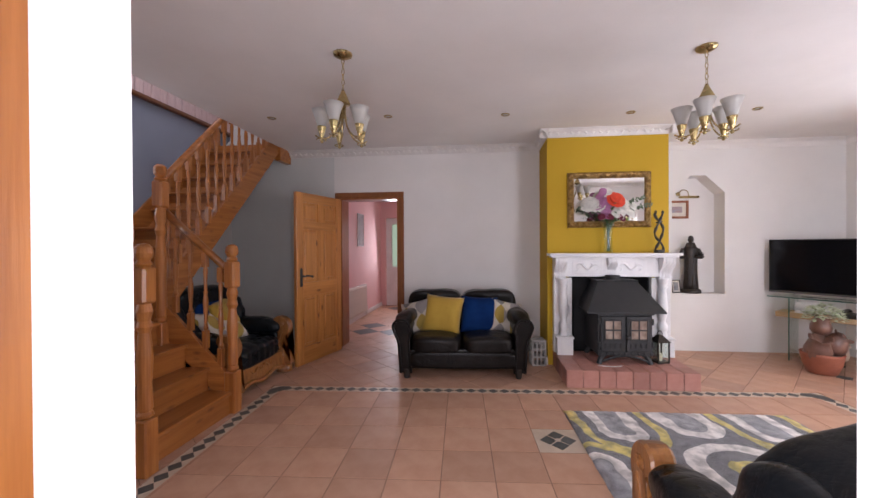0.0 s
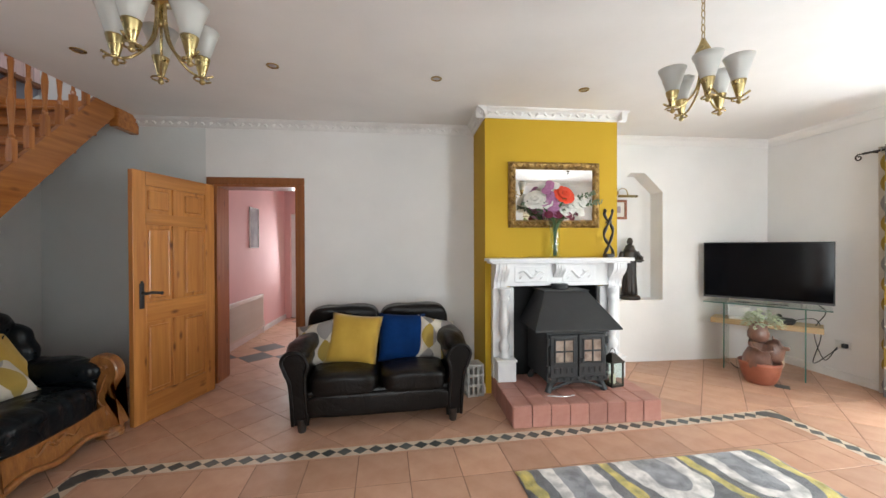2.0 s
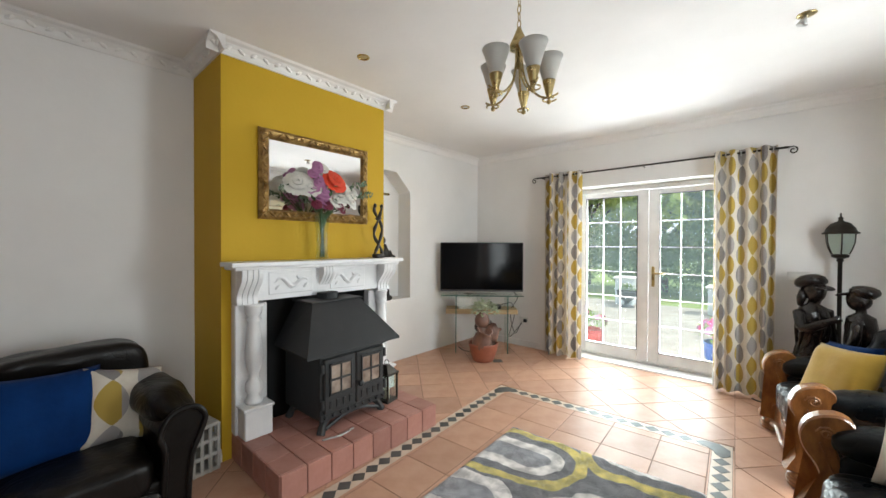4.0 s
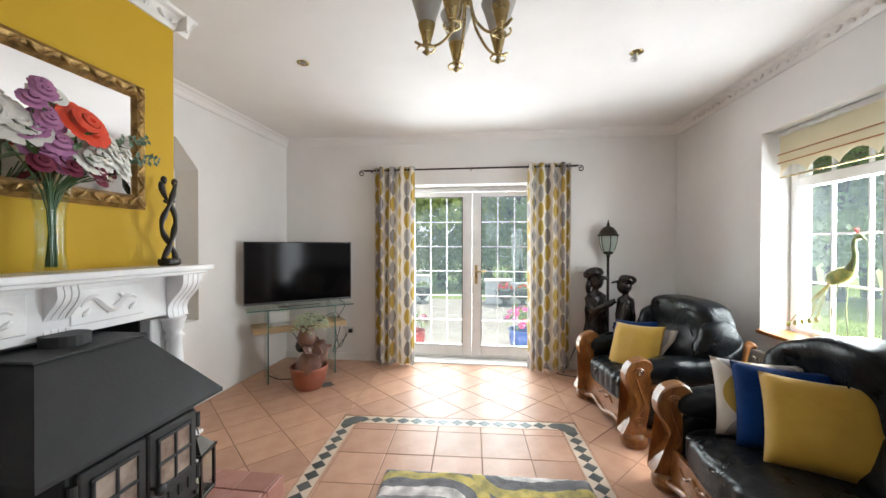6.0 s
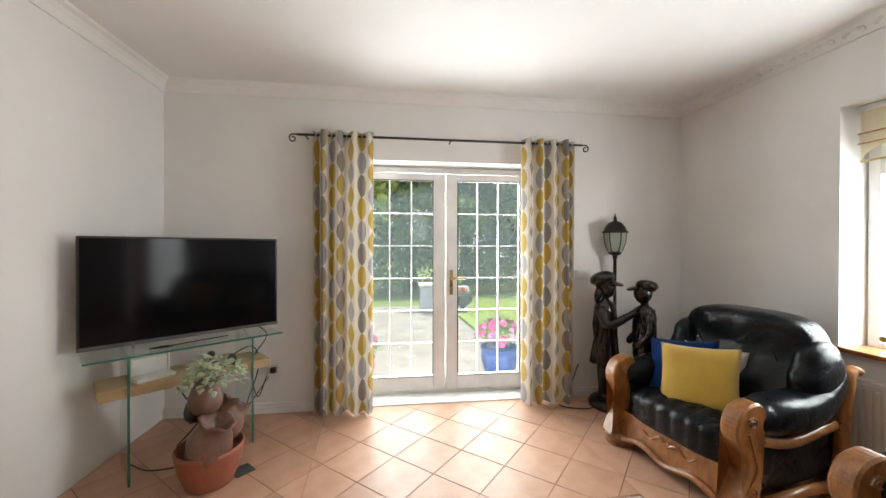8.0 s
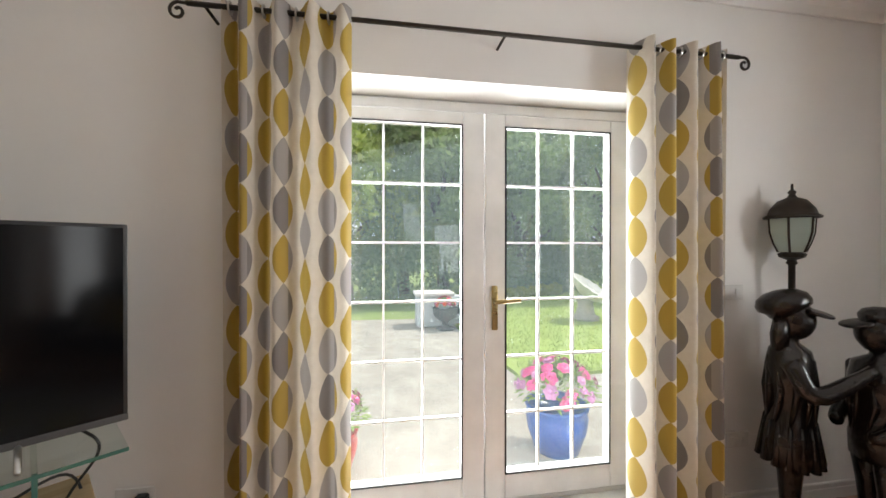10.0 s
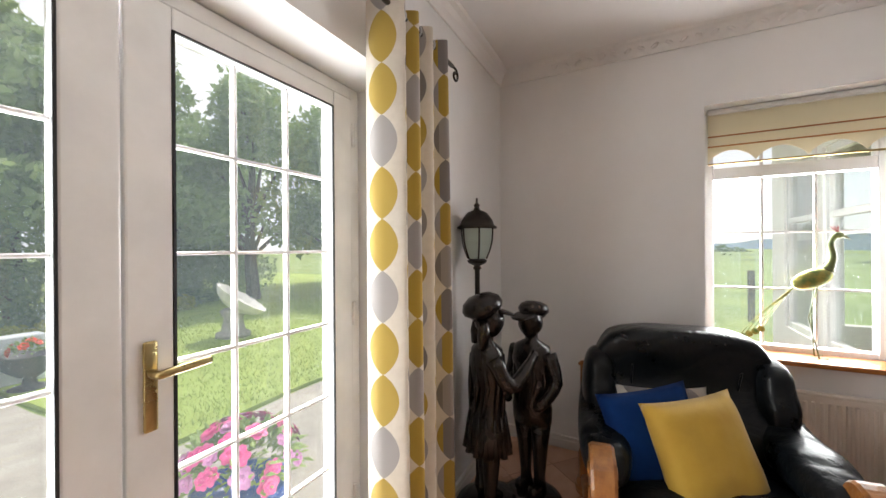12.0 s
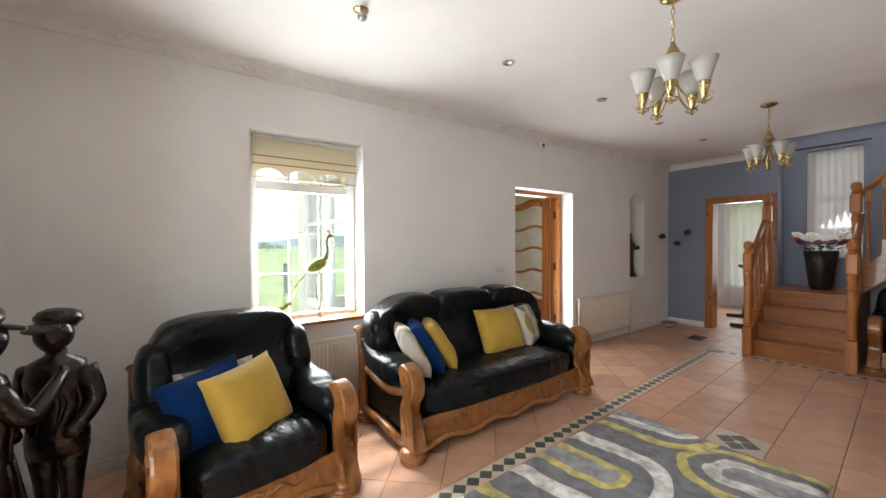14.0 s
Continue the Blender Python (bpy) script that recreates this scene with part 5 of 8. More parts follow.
    bw = (width - 0.10) / seats
    for k in range(seats):
        cx = -hw + 0.05 + bw * (k + 0.5)

        def lean(q, cx=cx):
            t = (q.z + 0.33) / 0.66
            edge = abs((q.x + cx) / hw)
            q.y += -0.10 * t + 0.05 * math.sin(t * math.pi * 2.2) * (1 if q.y > 0 else 0.2)
            q.y += 0.12 * max(0, edge - 0.72) * 2.2 * (1 - 0.4 * t)
            q.z -= (0.72 * max(0, edge - 0.66) ** 1.5 if seats == 1 else 0.62 * max(0, edge - 0.58) ** 1.5) * t
            q += Vector((0, 0.012 * noise.noise(q * 6 + Vector((cx, 0, 0))), 0.006 * noise.noise(q * 9)))
            q.y -= 0.007 * max(0, 1 - abs(math.sin((q.z + 0.02) * 15 + 3 * noise.noise(Vector((q.x * 2.5, cx, 0))))) * 3)
            return q

        part("back_cushion", soft(bmesh.new(), bw / 2 + 0.014, 0.150, 0.39, 3.6 if seats == 1 else 5.5, 26, Matrix.Translation((cx, bd + 0.225, 0.70 if seats > 1 else 0.715)), lean), LEATHER, s, smooth=True)
        for e in (-1, 1):
            bm = bmesh.new()
            xx = cx + e * bw * 0.25
            tube(bm, [(xx + e * 0.02 * math.sin(t / 8), bd + 0.225 + 0.143 - 0.10 * ((0.10 + 0.56 * t / 12) / 0.66) + 0.05 * math.sin((0.10 + 0.56 * t / 12) / 0.66 * math.pi * 2.2), 0.41 + 0.50 * t / 12) for t in range(13)], 0.005, 5)
            part("seam", bm, LEATHER, s, smooth=True)
    for e in (-1, 1):
        def roll(q):
            q.z += 1.0 * max(0, -q.y - 0.02) ** 1.6 - 0.10 * max(0, q.y - 0.16)
            q.x -= e * 0.03 * max(0, -q.y)
            q.z += 0.012 * noise.noise(q * 7) - 0.008 * max(0, 1 - abs(math.sin(q.y * 14 + 2 * noise.noise(q * 3))) * 3)
            return q

        part("arm_pad", soft(bmesh.new(), 0.108, 0.385, 0.105, 2.8, 26, Matrix.Translation((e * (hw - 0.085), 0.02, 0.575)), roll), LEATHER, s, smooth=True)
        part("side_panel", soft(bmesh.new(), 0.03, 0.36, 0.19, 6, 6, Matrix.Translation((e * (hw - 0.085), 0.02, 0.33))), LEATHER, s, smooth=True)
        bm = bmesh.new()
        for t in range(14):
            bmesh.ops.create_icosphere(bm, subdivisions=1, radius=0.006, matrix=Matrix.Translation((e * (hw - 0.03), bd + 0.115 - 0.11 * t / 14, 0.42 + 0.38 * t / 14)))
        part("stud_row", bm, BRASS, s, "row of brass studs")
        part("wing", soft(bmesh.new(), 0.085, 0.15, 0.27, 2.6, 16, Matrix.Translation((e * (hw - 0.09), bd + 0.20, 0.70)) @ Matrix.Rotation(0.18, 4, "X"), lambda q: q + Vector((0, 0.008 * math.sin(q.z * 40 + 3 * q.y), 0))), LEATHER, s, smooth=True)
        bm = bmesh.new()
        for t in range(16):
            bmesh.ops.create_icosphere(bm, subdivisions=1, radius=0.0055, matrix=Matrix.Translation((e * (hw - 0.052), -0.30 + 0.62 * t / 15, 0.455 - 0.075 * math.sin(math.pi * t / 15))))
        part("stud_row", bm, BRASS, s, "row of brass studs")
    part("back_panel", soft(bmesh.new(), hw - 0.06, 0.05, 0.33, 6, 6, Matrix.Translation((0, bd + 0.06, 0.55)) @ Matrix.Rotation(0.12, 4, "X")), LEATHER, s, smooth=True)
    return s


def cushion(label, material, size, at, rx, ry, rz, thick=0.15):
    """Scatter cushion; stands on its lower edge at the given point and leans."""
    w, h = size
    bm = pillow(bmesh.new(), w, h, thick)
    ob = tagged(link("scatter_cushion", bm, material, smooth=True), label, "cushion", "scatter cushions")
    ob.matrix_world = pose(*at, 0, 0, rz) @ pose(0, 0, 0, rx, 0, 0) @ pose(0, 0, 0, 0, 0, ry) @ Matrix.Translation((0, h / 2, 0))
    return ob


CH = pose(4.16, 1.56, 0, 0, 0, 9)
oak_seat("armchair", "black leather armchair in a carved oak frame by the window", "armchair", 0.92, 1, CH, "leather and oak suite")
SO3 = pose(2.35, 1.46, 0, 0, 0, 0.5)
oak_seat("three_seat_sofa", "black leather three-seat sofa in a carved oak frame", "sofa", 1.90, 3, SO3, "leather and oak suite")
WC = pose(-1.80, 3.80, 0, 0, 0, -90)
oak_seat("armchair", "black leather armchair with oak frame under the stairs", "armchair", 0.98, 1, WC, "leather and oak suite")


def on(base, x, y, z):
    return tuple(base @ Vector((x, y, z)))


BLUEC, MUSTC, PRINTC = "royal blue velvet scatter cushion", "mustard velvet scatter cushion", "cream cushion printed with grey and mustard ovals"
# armchair by the window (its own right is the west side)
cushion(PRINTC + " on the armchair", CUSHPRINT, (0.40, 0.40), on(CH, 0.08, 0.05, 0.33), 72, 2, 9 + 186, 0.09)
cushion(BLUEC + " on the armchair", VELB, (0.42, 0.42), on(CH, 0.115, 0.20, 0.355), 68, 8, 9 + 198, 0.15)
cushion(MUSTC + " on the armchair", VELY, (0.43, 0.43), on(CH, -0.05, 0.27, 0.35), 66, 5, 9 + 205, 0.16)
# sofa: three on the east side, three on the west side
cushion(PRINTC + " on the sofa", CUSHPRINT, (0.40, 0.40), on(SO3, 0.60, 0.12, 0.425), 60, 0, 250, 0.13)
cushion(BLUEC + " on the sofa", VELB, (0.42, 0.42), on(SO3, 0.46, 0.10, 0.425), 58, 0, 246, 0.14)
cushion(MUSTC + " on the sofa", VELY, (0.42, 0.42), on(SO3, 0.31, 0.08, 0.425), 56, 0, 242, 0.14)
cushion(MUSTC + " on the sofa", VELY, (0.50, 0.42), on(SO3, -0.25, 0.13, 0.405), 66, 0, 180, 0.15)
cushion(BLUEC + " on the sofa", VELB, (0.42, 0.40), on(SO3, -0.54, 0.03, 0.41), 70, 0, 188, 0.14)
cushion(PRINTC + " on the sofa", CUSHPRINT, (0.40, 0.40), on(SO3, -0.68, 0.08, 0.41), 66, 0, 205, 0.13)
# armchair under the stairs
cushion(BLUEC + " on the armchair", VELB, (0.42, 0.42), on(WC, -0.02, -0.06, 0.425), 78, 0, -90 + 180, 0.13)
cushion(MUSTC + " on the armchair", VELY, (0.46, 0.44), on(WC, -0.22, 0.02, 0.425), 66, 8, -90 + 200, 0.14)
cushion(PRINTC + " on the armchair", CUSHPRINT, (0.46, 0.42), on(WC, 0.02, 0.16, 0.44), 42, 0, -90 + 176, 0.14)

# two-seat leather sofa by the hall door
LV = pose(0.575, 4.53, 0, 0, 0, 183.5)
lv = thing("two_seat_sofa", "dark brown leather two-seat sofa with scrolled arms", "sofa", LV)
hw = 0.665
part("base", solid(-hw + 0.12, hw - 0.12, -0.40, 0.38, 0.10, 0.30, 0.02, 2), BROWNLE, lv)
bm = soft(bmesh.new(), hw - 0.13, 0.03, 0.085, 6, 6, Matrix.Translation((0, 0.385, 0.195)))
part("front_panel", bm, BROWNLE, lv, smooth=True)
for e in (-1, 1):
    def dome2(q):
        q.z += 0.03 * (1 - (q.x / 0.27) ** 2) * (1 if q.z > 0 else 0) + 0.006 * noise.noise(q * 8)
        return q

    part("seat_cushion", soft(bmesh.new(), 0.268, 0.36, 0.085, 5, 20, Matrix.Translation((e * 0.27, 0.06, 0.325)), dome2), BROWNLE, lv, smooth=True)

    def puff(q):
        t = (q.z + 0.28) / 0.56
        q.y += -0.10 * t + 0.035 * math.sin(t * 7) * (1 if q.y > 0 else 0)
        q += Vector((0, 0.02 * noise.noise(q * 5), 0.010 * noise.noise(q * 7)))
        return q

    part("back_cushion", soft(bmesh.new(), 0.325, 0.13, 0.29, 5, 20, Matrix.Translation((e * 0.322, -0.22, 0.55)), puff), BROWNLE, lv, smooth=True)
    # scrolled arm front and body
    bm = bmesh.new()
    prof = smooth_pts([(hw - 0.135, 0, 0.06), (hw - 0.115, 0, 0.40), (hw - 0.135, 0, 0.50), (hw - 0.09, 0, 0.585), (hw + 0.0, 0, 0.60), (hw + 0.05, 0, 0.54), (hw + 0.025, 0, 0.45), (hw - 0.01, 0, 0.35), (hw - 0.03, 0, 0.06)], 5)
    ring0, ring1, mid = [], [], []
    for p in prof:
        ring0.append(bm.verts.new((e * p.x, -0.40, p.z)))
        mid.append(bm.verts.new((e * p.x, 0.385, p.z)))
    for a, b in ((ring0, mid),):
        for i in range(len(prof) - 1):
            bm.faces.new((a[i], a[i + 1], b[i + 1], b[i]))
    bm.faces.new(mid)
    bm.faces.new(ring0[::-1])
    part("arm", bm, BROWNLE, lv, smooth=False)
    bm = bmesh.new()
    tube(bm, [(e * p.x, 0.388, p.z) for p in prof], 0.014, 8)
    part("arm_piping", bm, BROWNLE, lv, smooth=True)

    def pad(q):
        q += Vector((0, 0, 0.022 * noise.noise(q * 6 + Vector((e, 0, 0))) - 0.05 * max(0, q.y - 0.15)))
        return q

    part("arm_pad", soft(bmesh.new(), 0.115, 0.38, 0.08, 2.6, 16, Matrix.Translation((e * (hw - 0.05), 0.0, 0.575)) @ Matrix.Rotation(e * 0.25, 4, "Y"), pad), BROWNLE, lv, smooth=True)
    for y in (-0.36, 0.36):
        part("leg", lathe(bmesh.new(), [(0.026, 0), (0.03, 0.01), (0.04, 0.10)], 12, (e * (hw - 0.09), y, 0)), EBONY, lv)
part("back_frame", soft(bmesh.new(), hw - 0.10, 0.07, 0.30, 6, 6, Matrix.Translation((0, -0.38, 0.42))), BROWNLE, lv, smooth=True)
cushion(PRINTC + " on the two-seat sofa", CUSHPRINT, (0.38, 0.38), on(LV, 0.50, 0.05, 0.39), 66, 16, 183.5 + 158, 0.12)
cushion(MUSTC + " on the two-seat sofa", VELY, (0.44, 0.44), on(LV, 0.25, 0.12, 0.40), 64, -6, 183.5 + 174, 0.15)
cushion(BLUEC + " on the two-seat sofa", VELB, (0.42, 0.42), on(LV, -0.19, 0.08, 0.40), 66, -4, 183.5 + 186, 0.14)
cushion(PRINTC + " on the two-seat sofa", CUSHPRINT, (0.38, 0.38), on(LV, -0.48, 0.05, 0.39), 66, -16, 183.5 + 204, 0.12)

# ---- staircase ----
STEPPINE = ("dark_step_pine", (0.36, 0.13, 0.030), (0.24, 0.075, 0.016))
SX, SY0, SY1, RISE, GO = -1.25, 2.37, 3.22, 0.187, 0.197
stair = thing("staircase", "varnished pine staircase with turned balusters and newel posts", "staircase")
LX = SX - 3 * GO
for i in range(4):
    x = SX - GO * i
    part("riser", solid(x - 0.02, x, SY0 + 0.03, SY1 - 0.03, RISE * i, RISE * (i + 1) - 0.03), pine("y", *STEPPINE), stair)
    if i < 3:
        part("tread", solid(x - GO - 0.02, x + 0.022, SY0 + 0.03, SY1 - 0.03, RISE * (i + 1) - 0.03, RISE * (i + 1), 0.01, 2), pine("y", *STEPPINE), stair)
LZ = RISE * 4
part("landing", solid(W2, LX + 0.022, 2.36, SY1 - 0.03, LZ - 0.03, LZ, 0.008, 1), pine("y"), stair)
# flight two climbs north along the blue wall
N2 = 9
G2 = 0.203
for i in range(N2):
    y = SY1 - 0.05 + G2 * i
    z = LZ + 0.205 * i
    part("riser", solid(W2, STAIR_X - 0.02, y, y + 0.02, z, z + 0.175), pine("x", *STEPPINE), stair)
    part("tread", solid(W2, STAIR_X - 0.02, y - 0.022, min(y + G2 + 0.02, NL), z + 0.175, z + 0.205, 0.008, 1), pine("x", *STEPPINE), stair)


def slant(bm, axis, a0, z0, a1, z1, lo, hi, h, c0, c1):
    """Sloping board between two points, h deep, spanning c0..c1 across."""
    v = []
    for c in (c0, c1):
        for a, z in ((a0, z0), (a1, z1)):
            for dz in (0, h):
                v.append(bm.verts.new((a, c, z + dz) if axis == "x" else (c, a, z + dz)))
    for f in ((0, 2, 3, 1), (4, 5, 7, 6), (0, 1, 5, 4), (2, 6, 7, 3), (0, 4, 6, 2), (1, 3, 7, 5)):
        bm.faces.new([v[i] for i in f])
    return bm


sl1 = LZ / (SX - LX + 0.19)
for y0 in (SY0, SY1 - 0.035):
    bm = slant(bmesh.new(), "x", SX + 0.02, 0.0, LX - 0.02, LZ - 0.10, 0, 0, 0.27, y0, y0 + 0.035)
    part("string_board", bm, pine("x"), stair)
part("side_panel", prism(bmesh.new(), [(LX, 0), (SX, 0), (LX, LZ)], -SY0 - 0.02, -SY0 - 0.005, Matrix.Rotation(radians(90), 4, "X")), pine("z"), stair)
part("landing", solid(W, LX + 0.022, SY0 - 0.02, 2.36, LZ - 0.03, LZ), pine("y"), stair)
part("side_panel", solid(W, LX, SY0 + 0.004, SY0 + 0.02, 0, LZ - 0.03), pine("z"), stair)
part("end_panel", solid(W2, STAIR_X - 0.036, SY1 - 0.06, SY1 - 0.045, 0, LZ - 0.03), pine("z"), stair)
sy0, sy1 = SY1 - 0.08, 5.02


def under(y):
    """Height of the lower edge of the upper flight's string."""
    return 0.62 + 1.03 * (y - 3.07)


part("string_board", slant(bmesh.new(), "y", sy0, under(sy0), sy1, under(sy1), 0, 0, 0.30, STAIR_X - 0.035, STAIR_X), pine("y"), stair)
part("string_board", slant(bmesh.new(), "y", 3.17, under(3.17) + 0.05, sy1, under(sy1) + 0.05, 0, 0, 0.30, W2, W2 + 0.025), pine("y"), stair)
part("trimmer_beam", solid(STAIR_X - 0.05, STAIR_X + 0.03, 4.98, NL, 2.50, 2.70, 0.006, 1), pine("x"), stair)
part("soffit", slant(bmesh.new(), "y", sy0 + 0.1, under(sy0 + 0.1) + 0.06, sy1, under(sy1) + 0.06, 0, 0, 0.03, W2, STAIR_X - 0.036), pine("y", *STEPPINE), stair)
part("top_landing", solid(W2, STAIR_X - 0.05, 4.92, NL, 2.60, 2.70), pine("x"), stair)
# thin panel in the same grey, over the blue wall below the flight
bm = bmesh.new()
lo, hi = [[bm.verts.new((x, y, z)) for y, z in ((3.2, 0.0), (NL, 0.0), (NL, under(NL)), (3.2, under(3.2)))] for x in (W2, W2 + 0.012)]
bm.faces.new(hi)
for i in range(4):
    bm.faces.new((lo[i], lo[(i + 1) % 4], hi[(i + 1) % 4], hi[i]))
setting("wall_under_stairs", bm, STAIRSHADE, "pale grey wall below the stair flight", "wall")
BAL = [(0.013, 0), (0.02, 0.02), (0.013, 0.035), (0.011, 0.06), (0.019, 0.18), (0.021, 0.24), (0.013, 0.30), (0.019, 0.315), (0.012, 0.33), (0.015, 0.45), (0.018, 0.50), (0.013, 0.52)]


def baluster(length):
    """Square blocks at the ends, turned between."""
    bm = bmesh.new()
    blk = length * 0.19
    box(bm, -0.021, 0.021, -0.021, 0.021, 0, blk, 0.003, 1)
    box(bm, -0.021, 0.021, -0.021, 0.021, length - blk * 0.8, length, 0.003, 1)
    k = (length - 1.8 * blk) / 0.52
    lathe(bm, [(r, blk + z * k) for r, z in BAL], 10)
    return bm


def newel(height):
    bm = bmesh.new()
    w = 0.047
    box(bm, -w, w, -w, w, 0, 0.34, 0.008, 1)
    box(bm, -w, w, -w, w, height - 0.36, height - 0.14, 0.014, 1)
    k = height - 0.36 - 0.34
    lathe(bm, [(0.030, 0.34), (0.044, 0.355), (0.044, 0.37), (0.034, 0.385), (0.040, 0.40), (0.036, 0.34 + k * 0.3), (0.043, 0.34 + k * 0.55), (0.030, 0.34 + k * 0.75), (0.043, 0.34 + k * 0.80), (0.032, 0.34 + k * 0.85), (0.044, 0.34 + k * 0.93), (0.034, 0.34 + k)], 16)
    lathe(bm, [(0.034, height - 0.14), (0.046, height - 0.125), (0.032, height - 0.105), (0.045, height - 0.085), (0.050, height - 0.06), (0.044, height - 0.025), (0.025, height - 0.005), (0.0, height)], 16)
    return bm


for x, y, z0, top in ((SX + 0.05, SY0 + 0.0, 0, 1.385), (SX + 0.0, SY1 - 0.0, 0, 1.385), (LX + 0.0, SY1 - 0.05, 0.40, 2.05), (LX + 0.0, SY0 + 0.02, 0.0, 1.98)):
    part("newel_post", newel(top - z0), pine("z"), stair, at=pose(x, y, z0))


def handrail(pts):
    bm = bmesh.new()
    tube(bm, pts, 0.030, 10, 1.0)
    for v in bm.verts:
        pass
    return bm


for y in (SY0 + 0.0, SY1 - 0.01):
    part("handrail", handrail([(SX + 0.02, y, 1.13), (LX, y, 1.66)]), pine("x"), stair, smooth=True)
    for k in range(4):
        f = (k + 0.7) / 4.4
        x = SX + (LX - SX) * f
        zb = 0.27 + (LZ - 0.10) * f
        zt = 1.13 + 0.53 * f - 0.02
        part("baluster", baluster(zt - zb), pine("z"), stair, at=pose(x, y, zb))
hz0, hz1 = 1.873, 3.80
part("handrail", handrail([(STAIR_X - 0.018, SY1 - 0.05, hz0), (STAIR_X - 0.018, 5.0, hz1)]), pine("y"), stair, smooth=True)
bal2 = None
for k in range(15):
    f = (k + 0.75) / 15.3
    y = SY1 - 0.05 + (5.0 - SY1 + 0.05) * f
    zb = under(y) + 0.29
    zt = hz0 + (hz1 - hz0) * f - 0.02
    if bal2 is None:
        bal2 = part("baluster", baluster(zt - zb), pine("z"), stair, at=pose(STAIR_X - 0.018, y, zb))
    else:
        again(bal2, pose(STAIR_X - 0.018, y, zb))

# ---- hall beyond the door ----
HX0, HX1, HY1 = -1.52, 0.4, 8.75
bm = bmesh.new()
box(bm, HX0 - 0.15, HX0, NL + 0.25, HY1 + 0.2, 0, 2.5)
box(bm, HX1, HX1 + 0.15, NL + 0.25, HY1 + 0.2, 0, 2.5)
wall_along_x(bm, HY1, HY1 + 0.2, HX0 - 0.15, HX1 + 0.15, 0, 2.5, [(-1.42, -0.62, 0, 2.03)])
setting("wall_hall", bm, PINK, "pink painted hall walls", "wall")
setting("ceiling_hall", solid(HX0 - 0.15, HX1 + 0.15, NL + 0.25, HY1 + 0.2, 2.5, 2.6), CEIL, "white hall ceiling", "ceiling")
bm = bmesh.new()
skirting(bm, HX0, HX0 + 0.018, NL + 0.27, HY1)
setting("baseboard_hall", bm, TRIM, "white skirting in the hall", "baseboard")
radiator("radiator", "white panel radiator on the pink hall wall", 0, 1.3, 0.10, 0.62, pose(HX0, 7.50, 0, 0, 0, -90))
f = framed("canvas_picture", "tall grey canvas picture on the pink hall wall", 0.34, 0.62, pose(HX0 + 0.002, 7.25, 1.68, 0, 0, 90), mat("grey_canvas", (0.45, 0.43, 0.43), (0.25, 0.24, 0.26), 5, 0.8), WPLASTIC, 0.012, 0.0)
hd = thing("hall_back_door", "white upvc back door with a frosted pane", "door", pose(-1.02, HY1 + 0.06, 0))
bm = bmesh.new()
for x0, x1, z0, z1 in ((-0.385, -0.25, 0, 2.02), (0.25, 0.385, 0, 2.02), (-0.25, 0.25, 0, 0.9), (-0.25, 0.25, 1.88, 2.02)):
    box(bm, x0, x1, -0.03, 0.03, z0, z1, 0.006, 1)
box(bm, -0.20, 0.20, -0.04, -0.03, 0.2, 0.75, 0.01, 1)
part("door_leaf", bm, UPVC, hd)
gp = part("frosted_pane", solid(-0.25, 0.25, -0.006, 0.006, 0.9, 1.88), translucent("pale_green_frosted_glass", (0.72, 0.85, 0.78), 0.5, 0.8), hd)

# ---- room beyond the blue wall ----
bm = bmesh.new()
wall_along_y(bm, -5.2, -5.0, 0.4, 4.2, 0, 2.5, [(1.0, 2.3, 0.5, 2.1)])
box(bm, -5.0, W - 0.2, 0.3, 0.4, 0, 2.5)
box(bm, -5.0, W2 - 0.15, 4.2, 4.3, 0, 2.5)
setting("wall_side_room", bm, WHITE, "white walls of the bright side room", "wall")
bm = solid(-5.2, W2 - 0.15, 0.3, 4.3, 2.5, 2.6)
box(bm, W2 - 0.15, W - 0.15, 0.3, 2.3, 2.5, 2.6)
setting("ceiling_side_room", bm, CEIL, "white side room ceiling", "ceiling")
bm = bmesh.new()
n = 60
prev = None
for i in range(n + 1):
    y = 0.95 + 1.4 * i / n
    x = -4.93 + 0.03 * math.sin(i * 1.1)
    cur = (bm.verts.new((x, y, 0.05)), bm.verts.new((x, y, 2.2)))
    if prev:
        bm.faces.new((prev[0], cur[0], cur[1], prev[1]))
    prev = cur
tagged(link("net_curtain", bm, VOILE, smooth=True), "white net curtain over the side room window", "curtain")
bk = thing("exercise_bike", "black exercise bike in the side room", "exercise bike", pose(-3.4, 1.75, 0, 0, 0, 20))
bm = bmesh.new()
bmesh.ops.create_cone(bm, cap_ends=True, segments=28, radius1=0.23, radius2=0.23, depth=0.06, matrix=Matrix.Translation((0.35, 0, 0.45)) @ Matrix.Rotation(radians(90), 4, "X"))
part("flywheel", bm, PLASTIC, bk)
part("frame", tube(bmesh.new(), [(-0.5, 0, 0.05), (0.0, 0, 0.4), (0.4, 0, 0.45), (0.45, 0, 1.1)], 0.035), PLASTIC, bk)
part("saddle", soft(bmesh.new(), 0.14, 0.1, 0.04, 3, 4, Matrix.Translation((-0.35, 0, 0.95))), PLASTIC, bk)
part("seat_post", tube(bmesh.new(), [(-0.1, 0, 0.35), (-0.35, 0, 0.95)], 0.025), PLASTIC, bk)
part("stabiliser", solid(-0.55, -0.47, -0.25, 0.25, 0, 0.06, 0.01, 1), PLASTIC, bk)
part("stabiliser", solid(0.45, 0.53, -0.25, 0.25, 0, 0.06, 0.01, 1), PLASTIC, bk)
part("fork", tube(bmesh.new(), [(0.35, 0, 0.45), (0.49, 0, 0.03)], 0.03), PLASTIC, bk)

